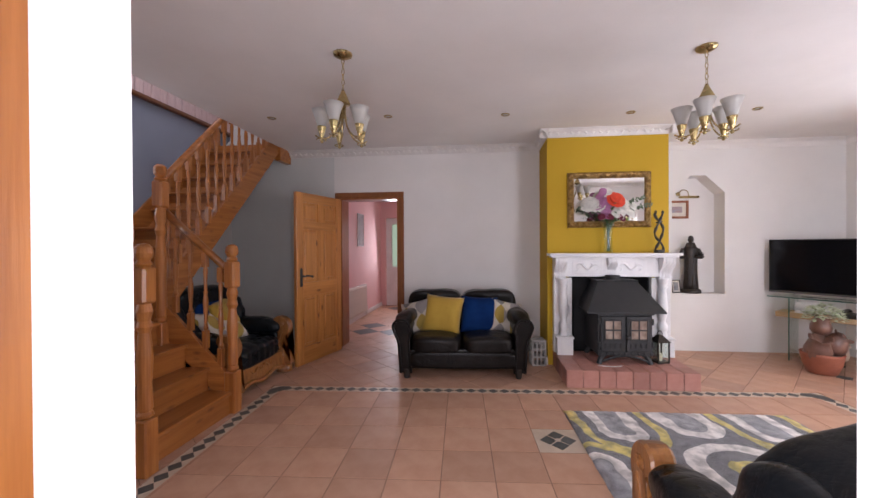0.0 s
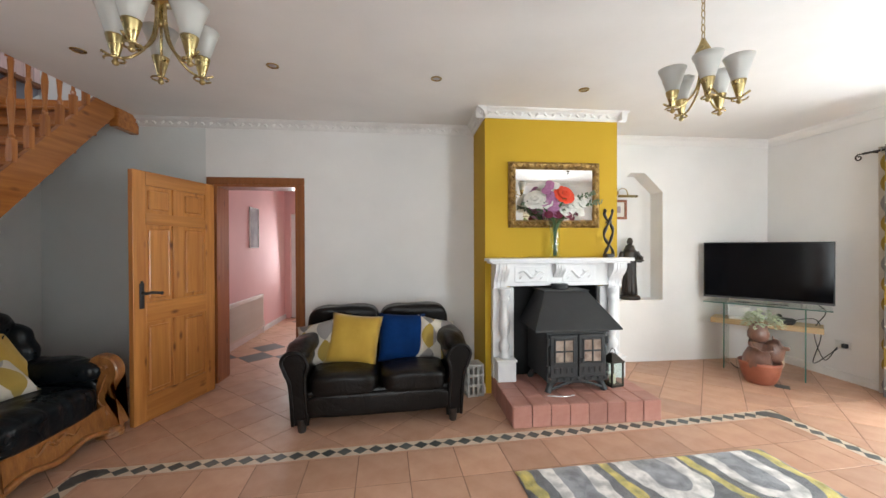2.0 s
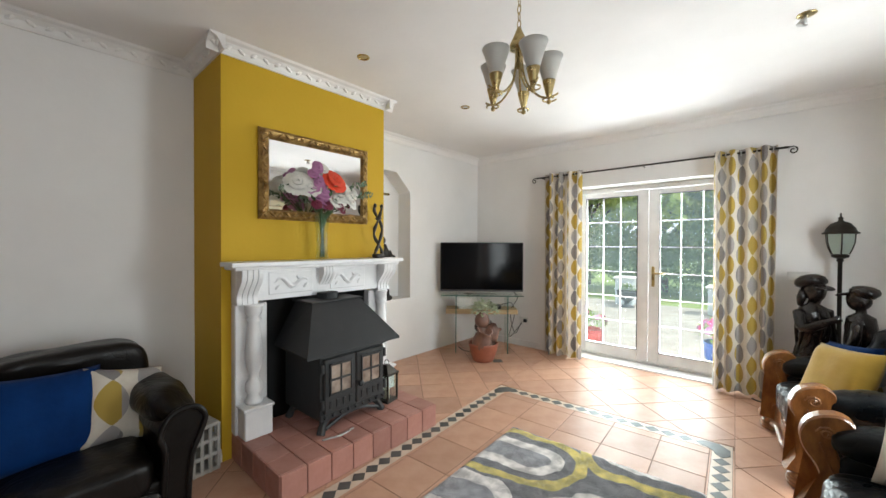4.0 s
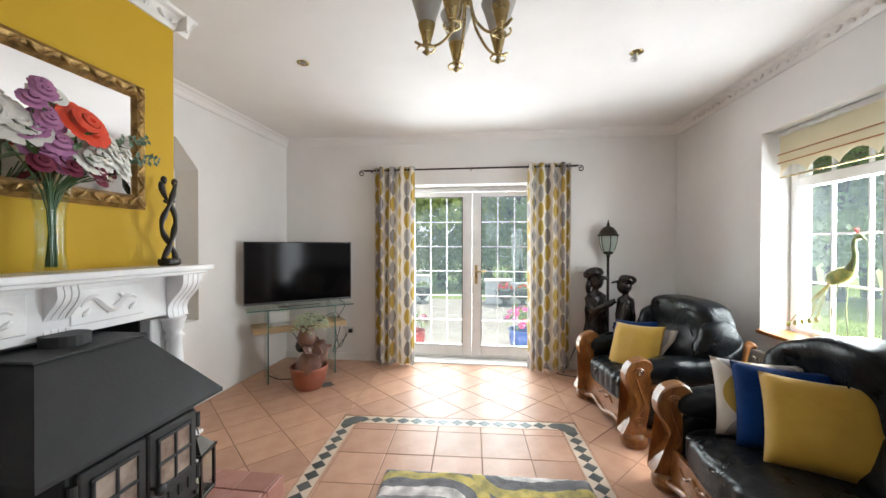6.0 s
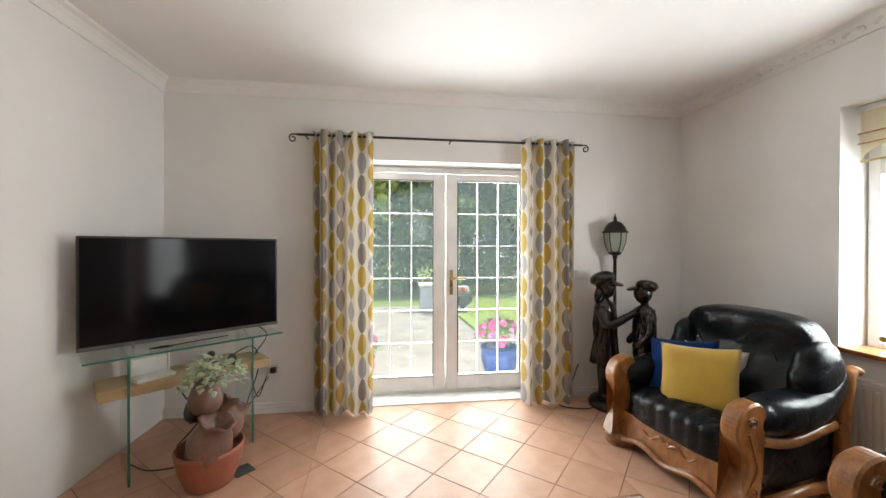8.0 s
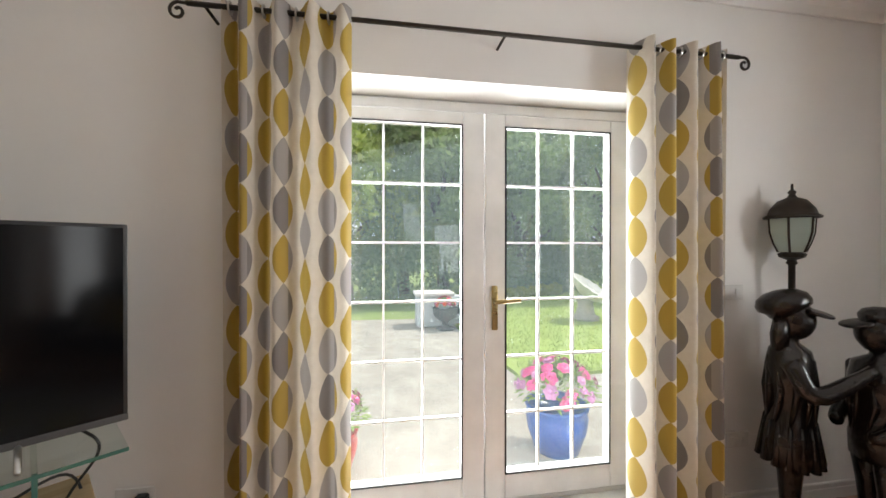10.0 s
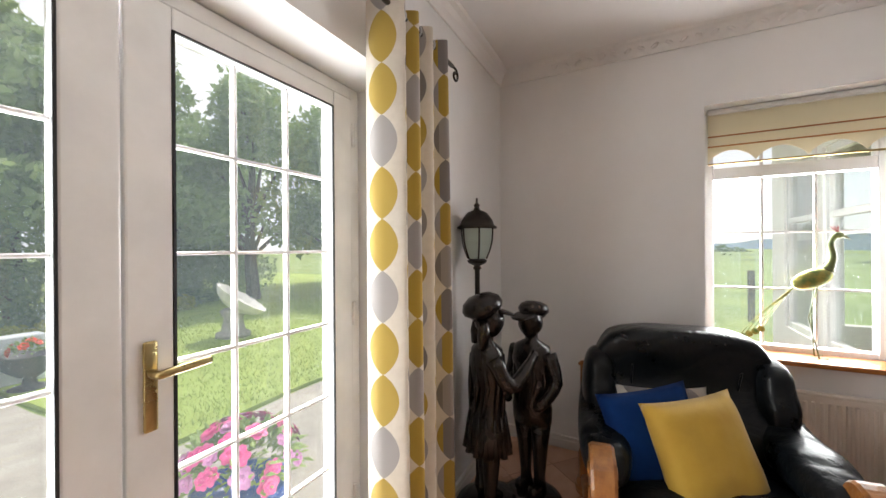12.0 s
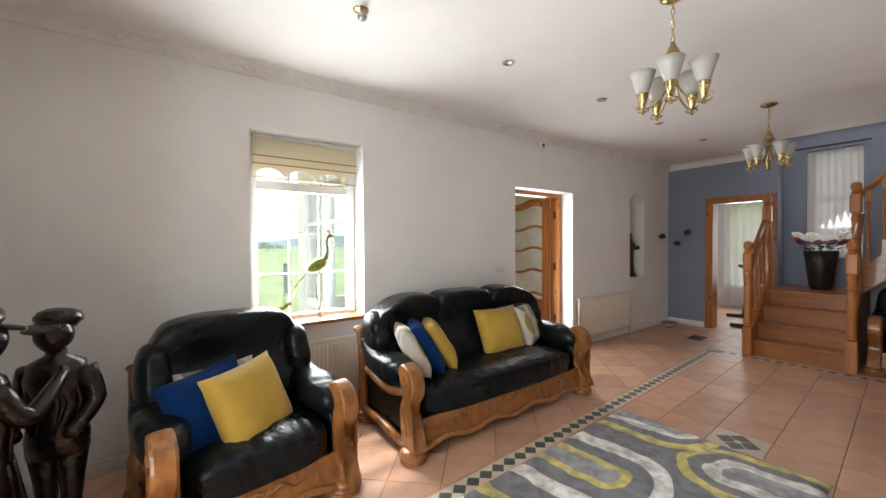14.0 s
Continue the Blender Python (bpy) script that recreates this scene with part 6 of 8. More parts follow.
# stair window with voile and the flower vase on the landing
sw_ = thing("window_2", "narrow stair window with white voile and a dark rod", "window", kind="structure")
bm = bmesh.new()
for y0, y1, z0, z1 in ((2.60, 2.64, 1.15, 2.62), (3.09, 3.13, 1.15, 2.62), (2.64, 3.09, 1.15, 1.20), (2.64, 3.09, 2.57, 2.62), (2.64, 3.09, 1.9, 1.94)):
    box(bm, W2 - 0.14, W2 - 0.08, y0, y1, z0, z1, 0.005, 1)
part("window_frame", bm, UPVC, sw_)
pn = part("pane", solid(W2 - 0.115, W2 - 0.105, 2.64, 3.09, 1.2, 2.57), PANE, sw_)
pn.visible_shadow = False
bm = bmesh.new()
prev = None
for i in range(41):
    y = 2.60 + 0.53 * i / 40
    cur = (bm.verts.new((W2 - 0.03 + 0.012 * math.sin(i * 1.2), y, 1.16)), bm.verts.new((W2 - 0.03 + 0.012 * math.sin(i * 1.2), y, 2.61)))
    if prev:
        bm.faces.new((prev[0], cur[0], cur[1], prev[1]))
    prev = cur
part("voile", bm, VOILE, sw_, smooth=True)
tagged(link("curtain_rod", tube(bmesh.new(), [(W2 + 0.05, 2.5, 2.66), (W2 + 0.05, 3.2, 2.66)], 0.012), DARKMETAL), "dark metal rod over the stair window", "curtain rod")
lv2 = thing("landing_vase", "tall black vase with red and white flowers on the landing", "vase", pose(-2.40, 2.80, LZ + 0.001))
part("vase", lathe(bmesh.new(), [(0.10, 0), (0.12, 0.05), (0.15, 0.35), (0.17, 0.50), (0.155, 0.50), (0.13, 0.3), (0.0, 0.28)], 20), PLASTIC, lv2, smooth=True)
rnd = random.Random(9)
for k in range(14):
    a = 2 * math.pi * k / 14
    bm = bmesh.new()
    bloom(bm, (0, 0, 0), 0.075, 9, 3, 0.8, k)
    part("flower", bm, PETALS["wine" if k % 3 == 0 else ("red" if k % 5 == 0 else "white")], lv2, at=pose(0.17 * math.cos(a) * (0.4 + 0.6 * (k % 2)), 0.22 * math.sin(a), 0.60 + 0.10 * ((k * 7) % 3) / 2, 25 * math.sin(a), 25, 0))
bm = bmesh.new()
for k in range(30):
    a = rnd.uniform(0, 6.28)
    leaf_blade(bm, (0.10 * math.cos(a), 0.12 * math.sin(a), 0.49 + 0.1 * rnd.random()), (math.cos(a), math.sin(a), 0.4), (0, 0, 1), 0.12, 0.04)
part("leaves", bm, LEAFG, lv2)

# ---- porch outside the south doorway ----
PWX1 = 3.08
bm = bmesh.new()
wall_along_y(bm, PWX1 - 0.12, PWX1, -1.43, SO, 0, 2.75, [(-1.2, -0.45, 0.6, 2.15), (-0.35, 0.35, 0.6, 2.15)])
wall_along_y(bm, -0.72, -0.6, -1.43, SO, 0, 2.75, [])
wall_along_x(bm, -1.55, -1.43, -0.72, PWX1, 0, 2.75, [(-0.3, 0.55, 0.6, 2.15), (1.4, 2.6, 0.6, 2.15)])
setting("wall_porch", bm, wall_paint("white_render", (0.80, 0.79, 0.76), 0.2), "white rendered porch walls", "wall")
setting("ceiling_porch", solid(-0.8, PWX1 + 0.15, -1.7, 0.42, 2.75, 2.9), CEIL, "white porch ceiling and eaves", "ceiling")
pw = thing("porch_windows", "white upvc porch windows", "window", kind="structure")
for y0, y1 in ((-1.2, -0.45), (-0.35, 0.35)):
    bm = bmesh.new()
    for a, b, z0, z1 in ((y0, y0 + 0.06, 0.6, 2.15), (y1 - 0.06, y1, 0.6, 2.15), (y0 + 0.06, y1 - 0.06, 0.6, 0.66), (y0 + 0.06, y1 - 0.06, 2.09, 2.15), (y0 + 0.06, y1 - 0.06, 1.6, 1.65)):
        box(bm, PWX1 - 0.08, PWX1 - 0.02, a, b, z0, z1, 0.005, 1)
    part("window_frame", bm, UPVC, pw)
    p = part("pane", solid(PWX1 - 0.055, PWX1 - 0.049, y0 + 0.06, y1 - 0.06, 0.66, 2.09), PANE, pw)
    p.visible_shadow = False

# ---- television corner ----
ang = math.degrees(math.atan2(4.488 - 5.32, 5.002 - 4.325))
TVM = pose((4.325 + 5.002) / 2, (4.488 + 5.32) / 2, 0, 0, 0, ang)
tv = thing("television", "large black flat television on the glass stand", "television", TVM @ pose(0, 0.0, 0.748))
part("casing", solid(-0.537, 0.537, -0.008, 0.03, 0.035, 0.672, 0.006, 2), PLASTIC, tv)
part("screen", solid(-0.525, 0.525, -0.0105, -0.0085, 0.058, 0.660), SCREEN, tv)
part("lower_bezel", solid(-0.537, 0.537, -0.013, -0.0085, 0.035, 0.056, 0.002, 1), mat("grey_bezel", (0.12, 0.12, 0.125), None, 10, 0.35, 0.5), tv)
for x in (-0.30, 0.30):
    bm = tube(bmesh.new(), [(x, -0.12, 0.008), (x, -0.02, 0.035), (x, 0.01, 0.045), (x, 0.03, 0.035), (x, 0.12, 0.008)], 0.008, 6)
    part("stand_foot", bm, STEEL, tv, smooth=True)
sd = thing("glass_tv_stand", "glass corner console with a pale oak shelf", "tv stand", TVM @ pose(0, 0.0, 0))
part("glass_top", solid(-0.52, 0.52, -0.14, 0.26, 0.735, 0.747, 0.002, 1), CLEAR, sd)
part("top_edge", solid(-0.52, 0.52, -0.1425, -0.1405, 0.7355, 0.7465), GEDGE, sd)
for x in (-0.33, 0.33):
    part("glass_leg", solid(x - 0.006, x + 0.006, -0.10, 0.24, 0, 0.735, 0.001, 1), CLEAR, sd)
    part("leg_edge", solid(x - 0.006, x + 0.006, -0.1025, -0.1005, 0, 0.735), GEDGE, sd)
part("oak_shelf", solid(-0.46, 0.46, -0.08, 0.20, 0.50, 0.56, 0.004, 1), WOODTOP, sd)
rt = thing("router", "white router standing on the shelf", "router", TVM @ pose(-0.20, 0.0, 0.561, 0, 0, 12))
part("base", solid(-0.10, 0.10, -0.05, 0.06, 0, 0.022, 0.006, 2), WPLASTIC, rt)
part("back", solid(-0.10, 0.10, 0.05, 0.062, 0.02, 0.12, 0.004, 1), WPLASTIC, rt)
for x in (-0.095, 0.095):
    part("antenna", solid(x - 0.006, x + 0.006, 0.04, 0.052, 0.02, 0.15, 0.003, 1), WPLASTIC, rt)
tp_ = thing("telephone", "black desk telephone on the shelf", "telephone", TVM @ pose(0.17, -0.01, 0.561, 0, 0, -10))
part("body", soft(bmesh.new(), 0.085, 0.075, 0.025, 4, 4, Matrix.Translation((0, 0, 0.026)) @ Matrix.Rotation(0.15, 4, "X")), PLASTIC, tp_, smooth=True)
part("handset", tube(bmesh.new(), smooth_pts([(-0.06, -0.08, 0.06), (-0.06, -0.03, 0.075), (-0.06, 0.04, 0.075), (-0.06, 0.08, 0.06)], 4), [0.026, 0.024, 0.02, 0.016, 0.015, 0.015, 0.015, 0.015, 0.016, 0.02, 0.022, 0.024, 0.026], 8), PLASTIC, tp_, smooth=True)
sk = thing("wall_socket", "white double socket with a black plug", "socket", pose(E, 4.62, 0.36))
part("plate", solid(-0.008, 0, -0.07, 0.07, -0.04, 0.04, 0.003, 1), WPLASTIC, sk)
part("plug", solid(-0.045, -0.008, -0.055, -0.01, -0.025, 0.02, 0.006, 1), PLASTIC, sk)
for pts in ([on(TVM, 0.42, 0.06, 0.78), on(TVM, 0.47, 0.02, 0.70), (4.98, 4.66, 0.50), (5.10, 4.66, 0.20), (5.20, 4.62, 0.34)],
            [on(TVM, 0.22, 0.05, 0.59), on(TVM, 0.40, 0.10, 0.62), on(TVM, 0.44, 0.10, 0.45), (5.05, 4.72, 0.15), (5.18, 4.60, 0.33)],
            [on(TVM, -0.10, 0.10, 0.50), on(TVM, -0.02, 0.02, 0.36), on(TVM, 0.06, 0.12, 0.18), on(TVM, -0.05, 0.2, 0.01)],
            [on(TVM, -0.30, 0.16, 0.012), on(TVM, -0.22, -0.02, 0.012), on(TVM, -0.02, -0.10, 0.012), on(TVM, 0.10, 0.05, 0.012), on(TVM, -0.05, 0.20, 0.012)]):
    tagged(link("cable", tube(bmesh.new(), smooth_pts(pts, 8), 0.0045, 6), RUBBER, smooth=True), "black cable behind the glass console", "cable", "cables")
bm = tube(bmesh.new(), smooth_pts([on(TVM, -0.22, -0.06, 0.756), on(TVM, -0.17, -0.09, 0.758), on(TVM, -0.12, -0.07, 0.757), on(TVM, -0.16, -0.04, 0.756), on(TVM, -0.21, -0.07, 0.757), on(TVM, 0.20, -0.02, 0.755)], 8), 0.004, 6)
tagged(link("cable", bm, RUBBER, smooth=True), "coiled black cable on the glass top", "cable", "cables")

# stacked pot fountain with a plant
pf = thing("pot_fountain", "glazed stacked-pot water feature with a trailing plant", "planter", pose(4.37, 4.665, 0, 0, 0, 40) @ Matrix.Diagonal((0.95, 0.95, 1.08, 1)))
part("basin", lathe(bmesh.new(), [(0.115, 0), (0.13, 0.01), (0.168, 0.10), (0.182, 0.175), (0.188, 0.20), (0.176, 0.205), (0.165, 0.17), (0.0, 0.15)], 26), CLAY, pf, smooth=True)


def jug(r, h, wav=0.0, tilt=0.0):
    bm = lathe(bmesh.new(), [(r * 0.6, 0), (r * 0.95, h * 0.2), (r, h * 0.45), (r * 0.8, h * 0.75), (r * 0.62, h * 0.88), (r * 0.85, h), (r * 0.72, h), (r * 0.5, h * 0.86), (0.0, h * 0.8)], 22)
    for v in bm.verts:
        if v.co.z > h * 0.7:
            a = math.atan2(v.co.y, v.co.x)
            v.co.z += wav * math.sin(a * 5)
    return bm


part("pot", jug(0.125, 0.25, 0.01), GLAZE, pf, smooth=True, at=pose(-0.04, 0.04, 0.12, 12, -14, 0))
part("pot", jug(0.105, 0.20, 0.012), GLAZE, pf, smooth=True, at=pose(0.02, -0.05, 0.22, 35, 10, 0))
part("pot", jug(0.085, 0.17, 0.012), GLAZEW, pf, smooth=True, at=pose(0.10, -0.10, 0.13, 10, 22, 0))
part("pot", jug(0.095, 0.18, 0.01), GLAZE, pf, smooth=True, at=pose(0.02, 0.02, 0.37, 5, 8, 0))
part("pot", jug(0.075, 0.14, 0.0), PLASTIC, pf, "dark hollow pot", True, at=pose(0.12, 0.03, 0.30, 0, 18, 0))
rnd = random.Random(5)
bm = bmesh.new()
for k in range(230):
    a, q = rnd.uniform(0, 6.28), rnd.random() ** 0.5
    c = Vector((0.0 + 0.155 * q * math.cos(a), -0.02 + 0.155 * q * math.sin(a), 0.565 + 0.09 * (1 - q) + rnd.uniform(-0.05, 0.04)))
    leaf_blade(bm, c, (math.cos(a) + rnd.uniform(-0.5, 0.5), math.sin(a) + rnd.uniform(-0.5, 0.5), rnd.uniform(-0.5, 0.5)), (0, 0, 1), rnd.uniform(0.045, 0.075), rnd.uniform(0.03, 0.045))
part("plant_leaves", bm, mat("variegated_leaf", (0.26, 0.34, 0.17), (0.60, 0.62, 0.48), 40, 0.5), pf, "variegated green and cream leaves")
# ---- curtains and rod ----
RZ, RX = 2.255, 5.15
rod = thing("curtain_pole", "dark metal curtain pole with curled ends", "curtain pole")
part("pole", tube(bmesh.new(), [(RX, 1.98, RZ), (RX, 4.38, RZ)], 0.010, 10), DARKMETAL, rod, smooth=True)
for s, y in ((-1, 1.98), (1, 4.38)):
    pts = [(RX, y + s * (0.03 + 0.032 * math.sin(t * 0.45) * (1 - t / 22)), RZ - 0.032 + 0.034 * math.cos(t * 0.45) * (1 - t / 22)) for t in range(17)]
    part("finial", tube(bmesh.new(), [(RX, y, RZ)] + pts, 0.006, 6), DARKMETAL, rod, smooth=True)
for y in (2.05, 3.14, 4.32):
    part("bracket", tube(bmesh.new(), [(E, y, RZ), (RX, y, RZ)], 0.007, 6), DARKMETAL, rod)


def curtain(name, label, y0, y1, lip, folds, seed):
    c = thing(name, label, "curtain", group="eyelet curtains")
    bm = bmesh.new()
    uv = bm.loops.layers.uv.verify()
    n, rows = folds * 14, 16
    grid = []
    rnd = random.Random(seed)
    extra = 10 if lip else 0
    for j in range(rows + 1):
        z = 0.015 + (RZ + 0.035 - 0.015) * j / rows
        fall = 1 - j / rows
        row, s, last = [], 0.0, None
        for i in range(n + extra + 1):
            a = min(1, i / n)
            ph = a * folds * 2 * math.pi
            y = y0 + (y1 - y0) * (a + 0.02 * fall * math.sin(a * 9 + seed))
            x = RX - 0.005 + (0.052 + 0.012 * math.sin(a * 5 + seed)) * math.sin(ph) * (0.85 + 0.25 * fall) + 0.012 * fall * math.sin(ph * 0.5 + seed)
            if i > n:
                # leading edge turned back towards the doors
                k = (i - n) / extra
                x += lip * k
                y += 0.012 * math.sin(k * math.pi)
            if last is not None:
                s = s + math.hypot(x - last[0], y - last[1]) if j == 0 else grid[0][i][1]
            last = (x, y)
            row.append((bm.verts.new((x, y, z)), s, z))
        grid.append(row)
    n += extra
    lead = 0.158 * 6.5 + 0.078 - grid[0][n][1] if lip else 0.0
    for j in range(rows):
        for i in range(n):
            q = [grid[j][i], grid[j][i + 1], grid[j + 1][i + 1], grid[j + 1][i]]
            f = bm.faces.new([v[0] for v in q])
            for lp, v in zip(f.loops, q):
                lp[uv].uv = (v[1] + lead, v[2])
    part("cloth", bm, CURTAIN, c, smooth=True)
    for k in range(folds * 2):
        y = y0 + (y1 - y0) * (k + 0.5) / (folds * 2)
        bm = bmesh.new()
        tube(bm, [(RX + 0.02 * math.cos(t / 8 * math.pi), y, RZ + 0.022 * math.sin(t / 8 * math.pi) - 0.003) for t in range(17)], 0.004, 6)
        part("eyelet", bm, STEEL, c)
    return c


curtain("curtain", "cream curtain printed with grey and mustard ovals, drawn aside", 4.26, 3.78, 0.0, 4, 1)
curtain("curtain", "cream curtain printed with grey and mustard ovals, drawn aside", 2.05, 2.50, 0.105, 4, 2)

# ---- lamp with two bronze children ----
lp = thing("statue_lamp", "bronze floor lamp with a street lantern head beside two bronze children", "floor lamp", pose(5.07, 1.64, 0))
bm = bmesh.new()
for dx, dy, r in ((-0.02, 0.10, 0.20), (-0.19, -0.04, 0.17)):
    lathe(bm, [(r, 0), (r * 1.02, 0.02), (r * 0.92, 0.055), (r * 0.7, 0.075), (0, 0.08)], 24, (dx, dy, 0))
part("base", bm, BRONZE, lp, smooth=True)
part("pole", lathe(bmesh.new(), [(0.03, 0.05), (0.016, 0.12), (0.014, 0.7), (0.014, 1.26), (0.024, 1.27), (0.014, 1.29)], 12, (0.09, 0.02, 0)), DARKMETAL, lp, smooth=True)
lh = part("lantern_head", lathe(bmesh.new(), [(0.018, 1.285), (0.05, 1.30), (0.056, 1.315), (0.04, 1.325)], 12, (0.09, 0.02, 0)), DARKMETAL, lp)
hex_lo, hex_hi, zl, zh = 0.055, 0.092, 1.325, 1.49
for k in range(6):
    a0, a1 = k / 6 * 2 * math.pi, (k + 1) / 6 * 2 * math.pi
    bm = bmesh.new()
    levels = [(hex_lo, zl), (0.074, zl + 0.045), (0.088, zl + 0.095), (hex_hi, zh)]
    rows = [[bm.verts.new((0.09 + r * math.cos(a), 0.02 + r * math.sin(a), z)) for a in (a0, a1)] for r, z in levels]
    for r0, r1 in zip(rows, rows[1:]):
        bm.faces.new((r0[0], r0[1], r1[1], r1[0]))
    part("lantern_pane", bm, FROST, lh)
    part("lantern_rib", tube(bmesh.new(), [(0.09 + r * math.cos(a0), 0.02 + r * math.sin(a0), z) for r, z in levels], 0.005, 6), DARKMETAL, lh)
part("lantern_roof", lathe(bmesh.new(), [(0.108, zh), (0.112, zh + 0.01), (0.095, zh + 0.02), (0.085, zh + 0.05), (0.055, zh + 0.09), (0.02, zh + 0.105), (0.012, zh + 0.12), (0.018, zh + 0.13), (0.006, zh + 0.145), (0.005, zh + 0.17), (0, zh + 0.175)], 18, (0.09, 0.02, 0)), DARKMETAL, lh, smooth=True)


def child(name, label, girl, m):
    """Bronze child in a cap, modelled as one piece."""
    bm = bmesh.new()
    for s in (-1, 1):
        tube(bm, [(s * 0.05, 0.01, 0.0), (s * 0.05, 0.0, 0.10), (s * 0.055, 0.0, 0.26), (s * 0.06, 0.0, 0.42)], [0.042, 0.034, 0.05, 0.07], 10)
        soft(bm, 0.035, 0.07, 0.03, 3, 4, Matrix.Translation((s * 0.05, -0.03, 0.03)))
    if girl:
        prof = [(0.10, 0.30), (0.155, 0.31), (0.14, 0.40), (0.115, 0.50), (0.10, 0.56), (0.115, 0.64), (0.125, 0.72), (0.105, 0.79), (0.045, 0.825), (0.04, 0.86)]
    else:
        prof = [(0.06, 0.36), (0.125, 0.38), (0.13, 0.46), (0.115, 0.54), (0.115, 0.62), (0.13, 0.72), (0.115, 0.79), (0.045, 0.825), (0.04, 0.86)]
    figure(bm, prof, squash=0.78)
    if girl:
        for k in range(14):
            a = k / 14 * 2 * math.pi
            tube(bm, [(0.15 * math.cos(a), 0.117 * math.sin(a), 0.30), (0.12 * math.cos(a), 0.094 * math.sin(a), 0.48)], [0.018, 0.008], 6)
    bmesh.ops.create_icosphere(bm, subdivisions=3, radius=1, matrix=Matrix.Translation((0, -0.015, 0.925)) @ Matrix.Diagonal((0.074, 0.082, 0.088, 1)))
    cap = Matrix.Translation((0, 0.02, 0.975)) @ Matrix.Rotation(-0.28 if girl else -0.1, 4, "X")
    lathe(bm, [(0.070, -0.035), (0.082, -0.015), (0.108, 0.0), (0.114, 0.022), (0.102, 0.052), (0.066, 0.075), (0.02, 0.084), (0, 0.085)] if girl else [(0.068, -0.03), (0.078, -0.015), (0.094, 0.0), (0.097, 0.018), (0.082, 0.042), (0.045, 0.056), (0, 0.06)], 20, m=cap)
    soft(bm, 0.070, 0.06, 0.012, 2.5, 4, Matrix.Translation((0, -0.10, 0.962)) @ Matrix.Rotation(0.25, 4, "X"))
    if girl:
        for s in (-1, 1):
            tube(bm, [(s * 0.055, 0.03, 0.93), (s * 0.07, 0.04, 0.86), (s * 0.07, 0.05, 0.80)], [0.03, 0.035, 0.02], 8)
    arms = ([(-0.12, 0, 0.76), (-0.15, -0.08, 0.64), (-0.08, -0.20, 0.70), (-0.02, -0.27, 0.75)], [(0.12, 0, 0.76), (0.165, 0.02, 0.62), (0.15, -0.03, 0.48), (0.13, -0.05, 0.42)]) if girl else ([(-0.12, 0, 0.76), (-0.17, 0.02, 0.62), (-0.14, -0.08, 0.52), (-0.10, -0.11, 0.50)], [(0.12, 0, 0.76), (0.17, 0.0, 0.62), (0.13, -0.09, 0.52), (0.09, -0.11, 0.50)])
    for a in arms:
        tube(bm, smooth_pts(a, 4), [0.045 - 0.0016 * i for i in range(13)], 9)
    for k in range(10):
        a = k * 0.63
        tube(bm, [(0.11 * math.cos(a), 0.085 * math.sin(a), 0.76), (0.122 * math.cos(a + 0.3), 0.095 * math.sin(a + 0.3), 0.62), (0.115 * math.cos(a), 0.09 * math.sin(a), 0.48)], [0.008, 0.014, 0.008], 6)
    for v in bm.verts:
        v.co += Vector((noise.noise(v.co * 14), noise.noise(v.co * 14 + Vector((9, 0, 0))), 0)) * 0.006
    ob = tagged(link(name, bm, BRONZE, smooth=True), label, "statue")
    ob.matrix_world = m
    return ob


child("girl_statue", "dark bronze statue of a girl in a cap and pleated skirt", True, pose(5.045, 1.82, 0.075, 0, 0, 308) @ Matrix.Diagonal((0.92, 0.92, 1.02, 1)))
child("boy_statue", "dark bronze statue of a boy in a flat cap", False, pose(4.88, 1.575, 0.075, 0, 0, 160) @ Matrix.Diagonal((0.86, 0.86, 0.985, 1)))
tagged(link("cable", tube(bmesh.new(), smooth_pts([(5.10, 1.80, 0.01), (5.0, 2.0, 0.008), (5.08, 2.2, 0.008), (5.2, 2.1, 0.01), (5.26, 1.95, 0.3)], 8), 0.005, 6), RUBBER, smooth=True), "black lamp cable on the floor", "cable", "cables")
for name, label, y, z, w in (("light_switch", "white double light switch by the curtain", 1.90, 1.12, 0.075), ("wall_socket", "white wall socket low by the lamp", 1.86, 0.36, 0.07)):
    o = thing(name, label, "switch", pose(E, y, z))
    part("plate", solid(-0.009, 0, -w, w, -0.04, 0.04, 0.003, 1), WPLASTIC, o)
    for dy in (-w / 2, w / 2):
        part("rocker", solid(-0.013, -0.009, dy - 0.012, dy + 0.012, -0.018, 0.018, 0.002, 1), WPLASTIC, o)
o = thing("light_switch", "cream switch plate on the white wall", "switch", pose(1.545, S, 1.09))
part("plate", solid(-0.06, 0.06, 0, 0.009, -0.04, 0.04, 0.003, 1), WPLASTIC, o)
part("rocker", solid(-0.015, 0.015, 0.009, 0.013, -0.02, 0.02, 0.002, 1), WPLASTIC, o)
o = thing("alarm_detector", "small white alarm detector below the cornice", "detector", pose(0.87, S, 2.55))
part("body", soft(bmesh.new(), 0.03, 0.025, 0.045, 3, 4, Matrix.Translation((0, 0.026, 0))), WPLASTIC, o, smooth=True)
part("lens", soft(bmesh.new(), 0.018, 0.01, 0.018, 3, 3, Matrix.Translation((0, 0.05, -0.01))), PLASTIC, o, smooth=True)

# metal bird on the window sill
bd = thing("metal_bird", "painted metal peacock ornament with thin wire legs on the sill", "ornament", pose(3.50, 0.81, WZ0 + 0.031, 0, 0, 0) @ Matrix.Diagonal((0.92, 0.92, 0.92, 1)))
BIRD = mat("speckled_gold_green_metal", (0.42, 0.33, 0.08), (0.10, 0.20, 0.06), 30, 0.4, 0.4, bump=0.3)
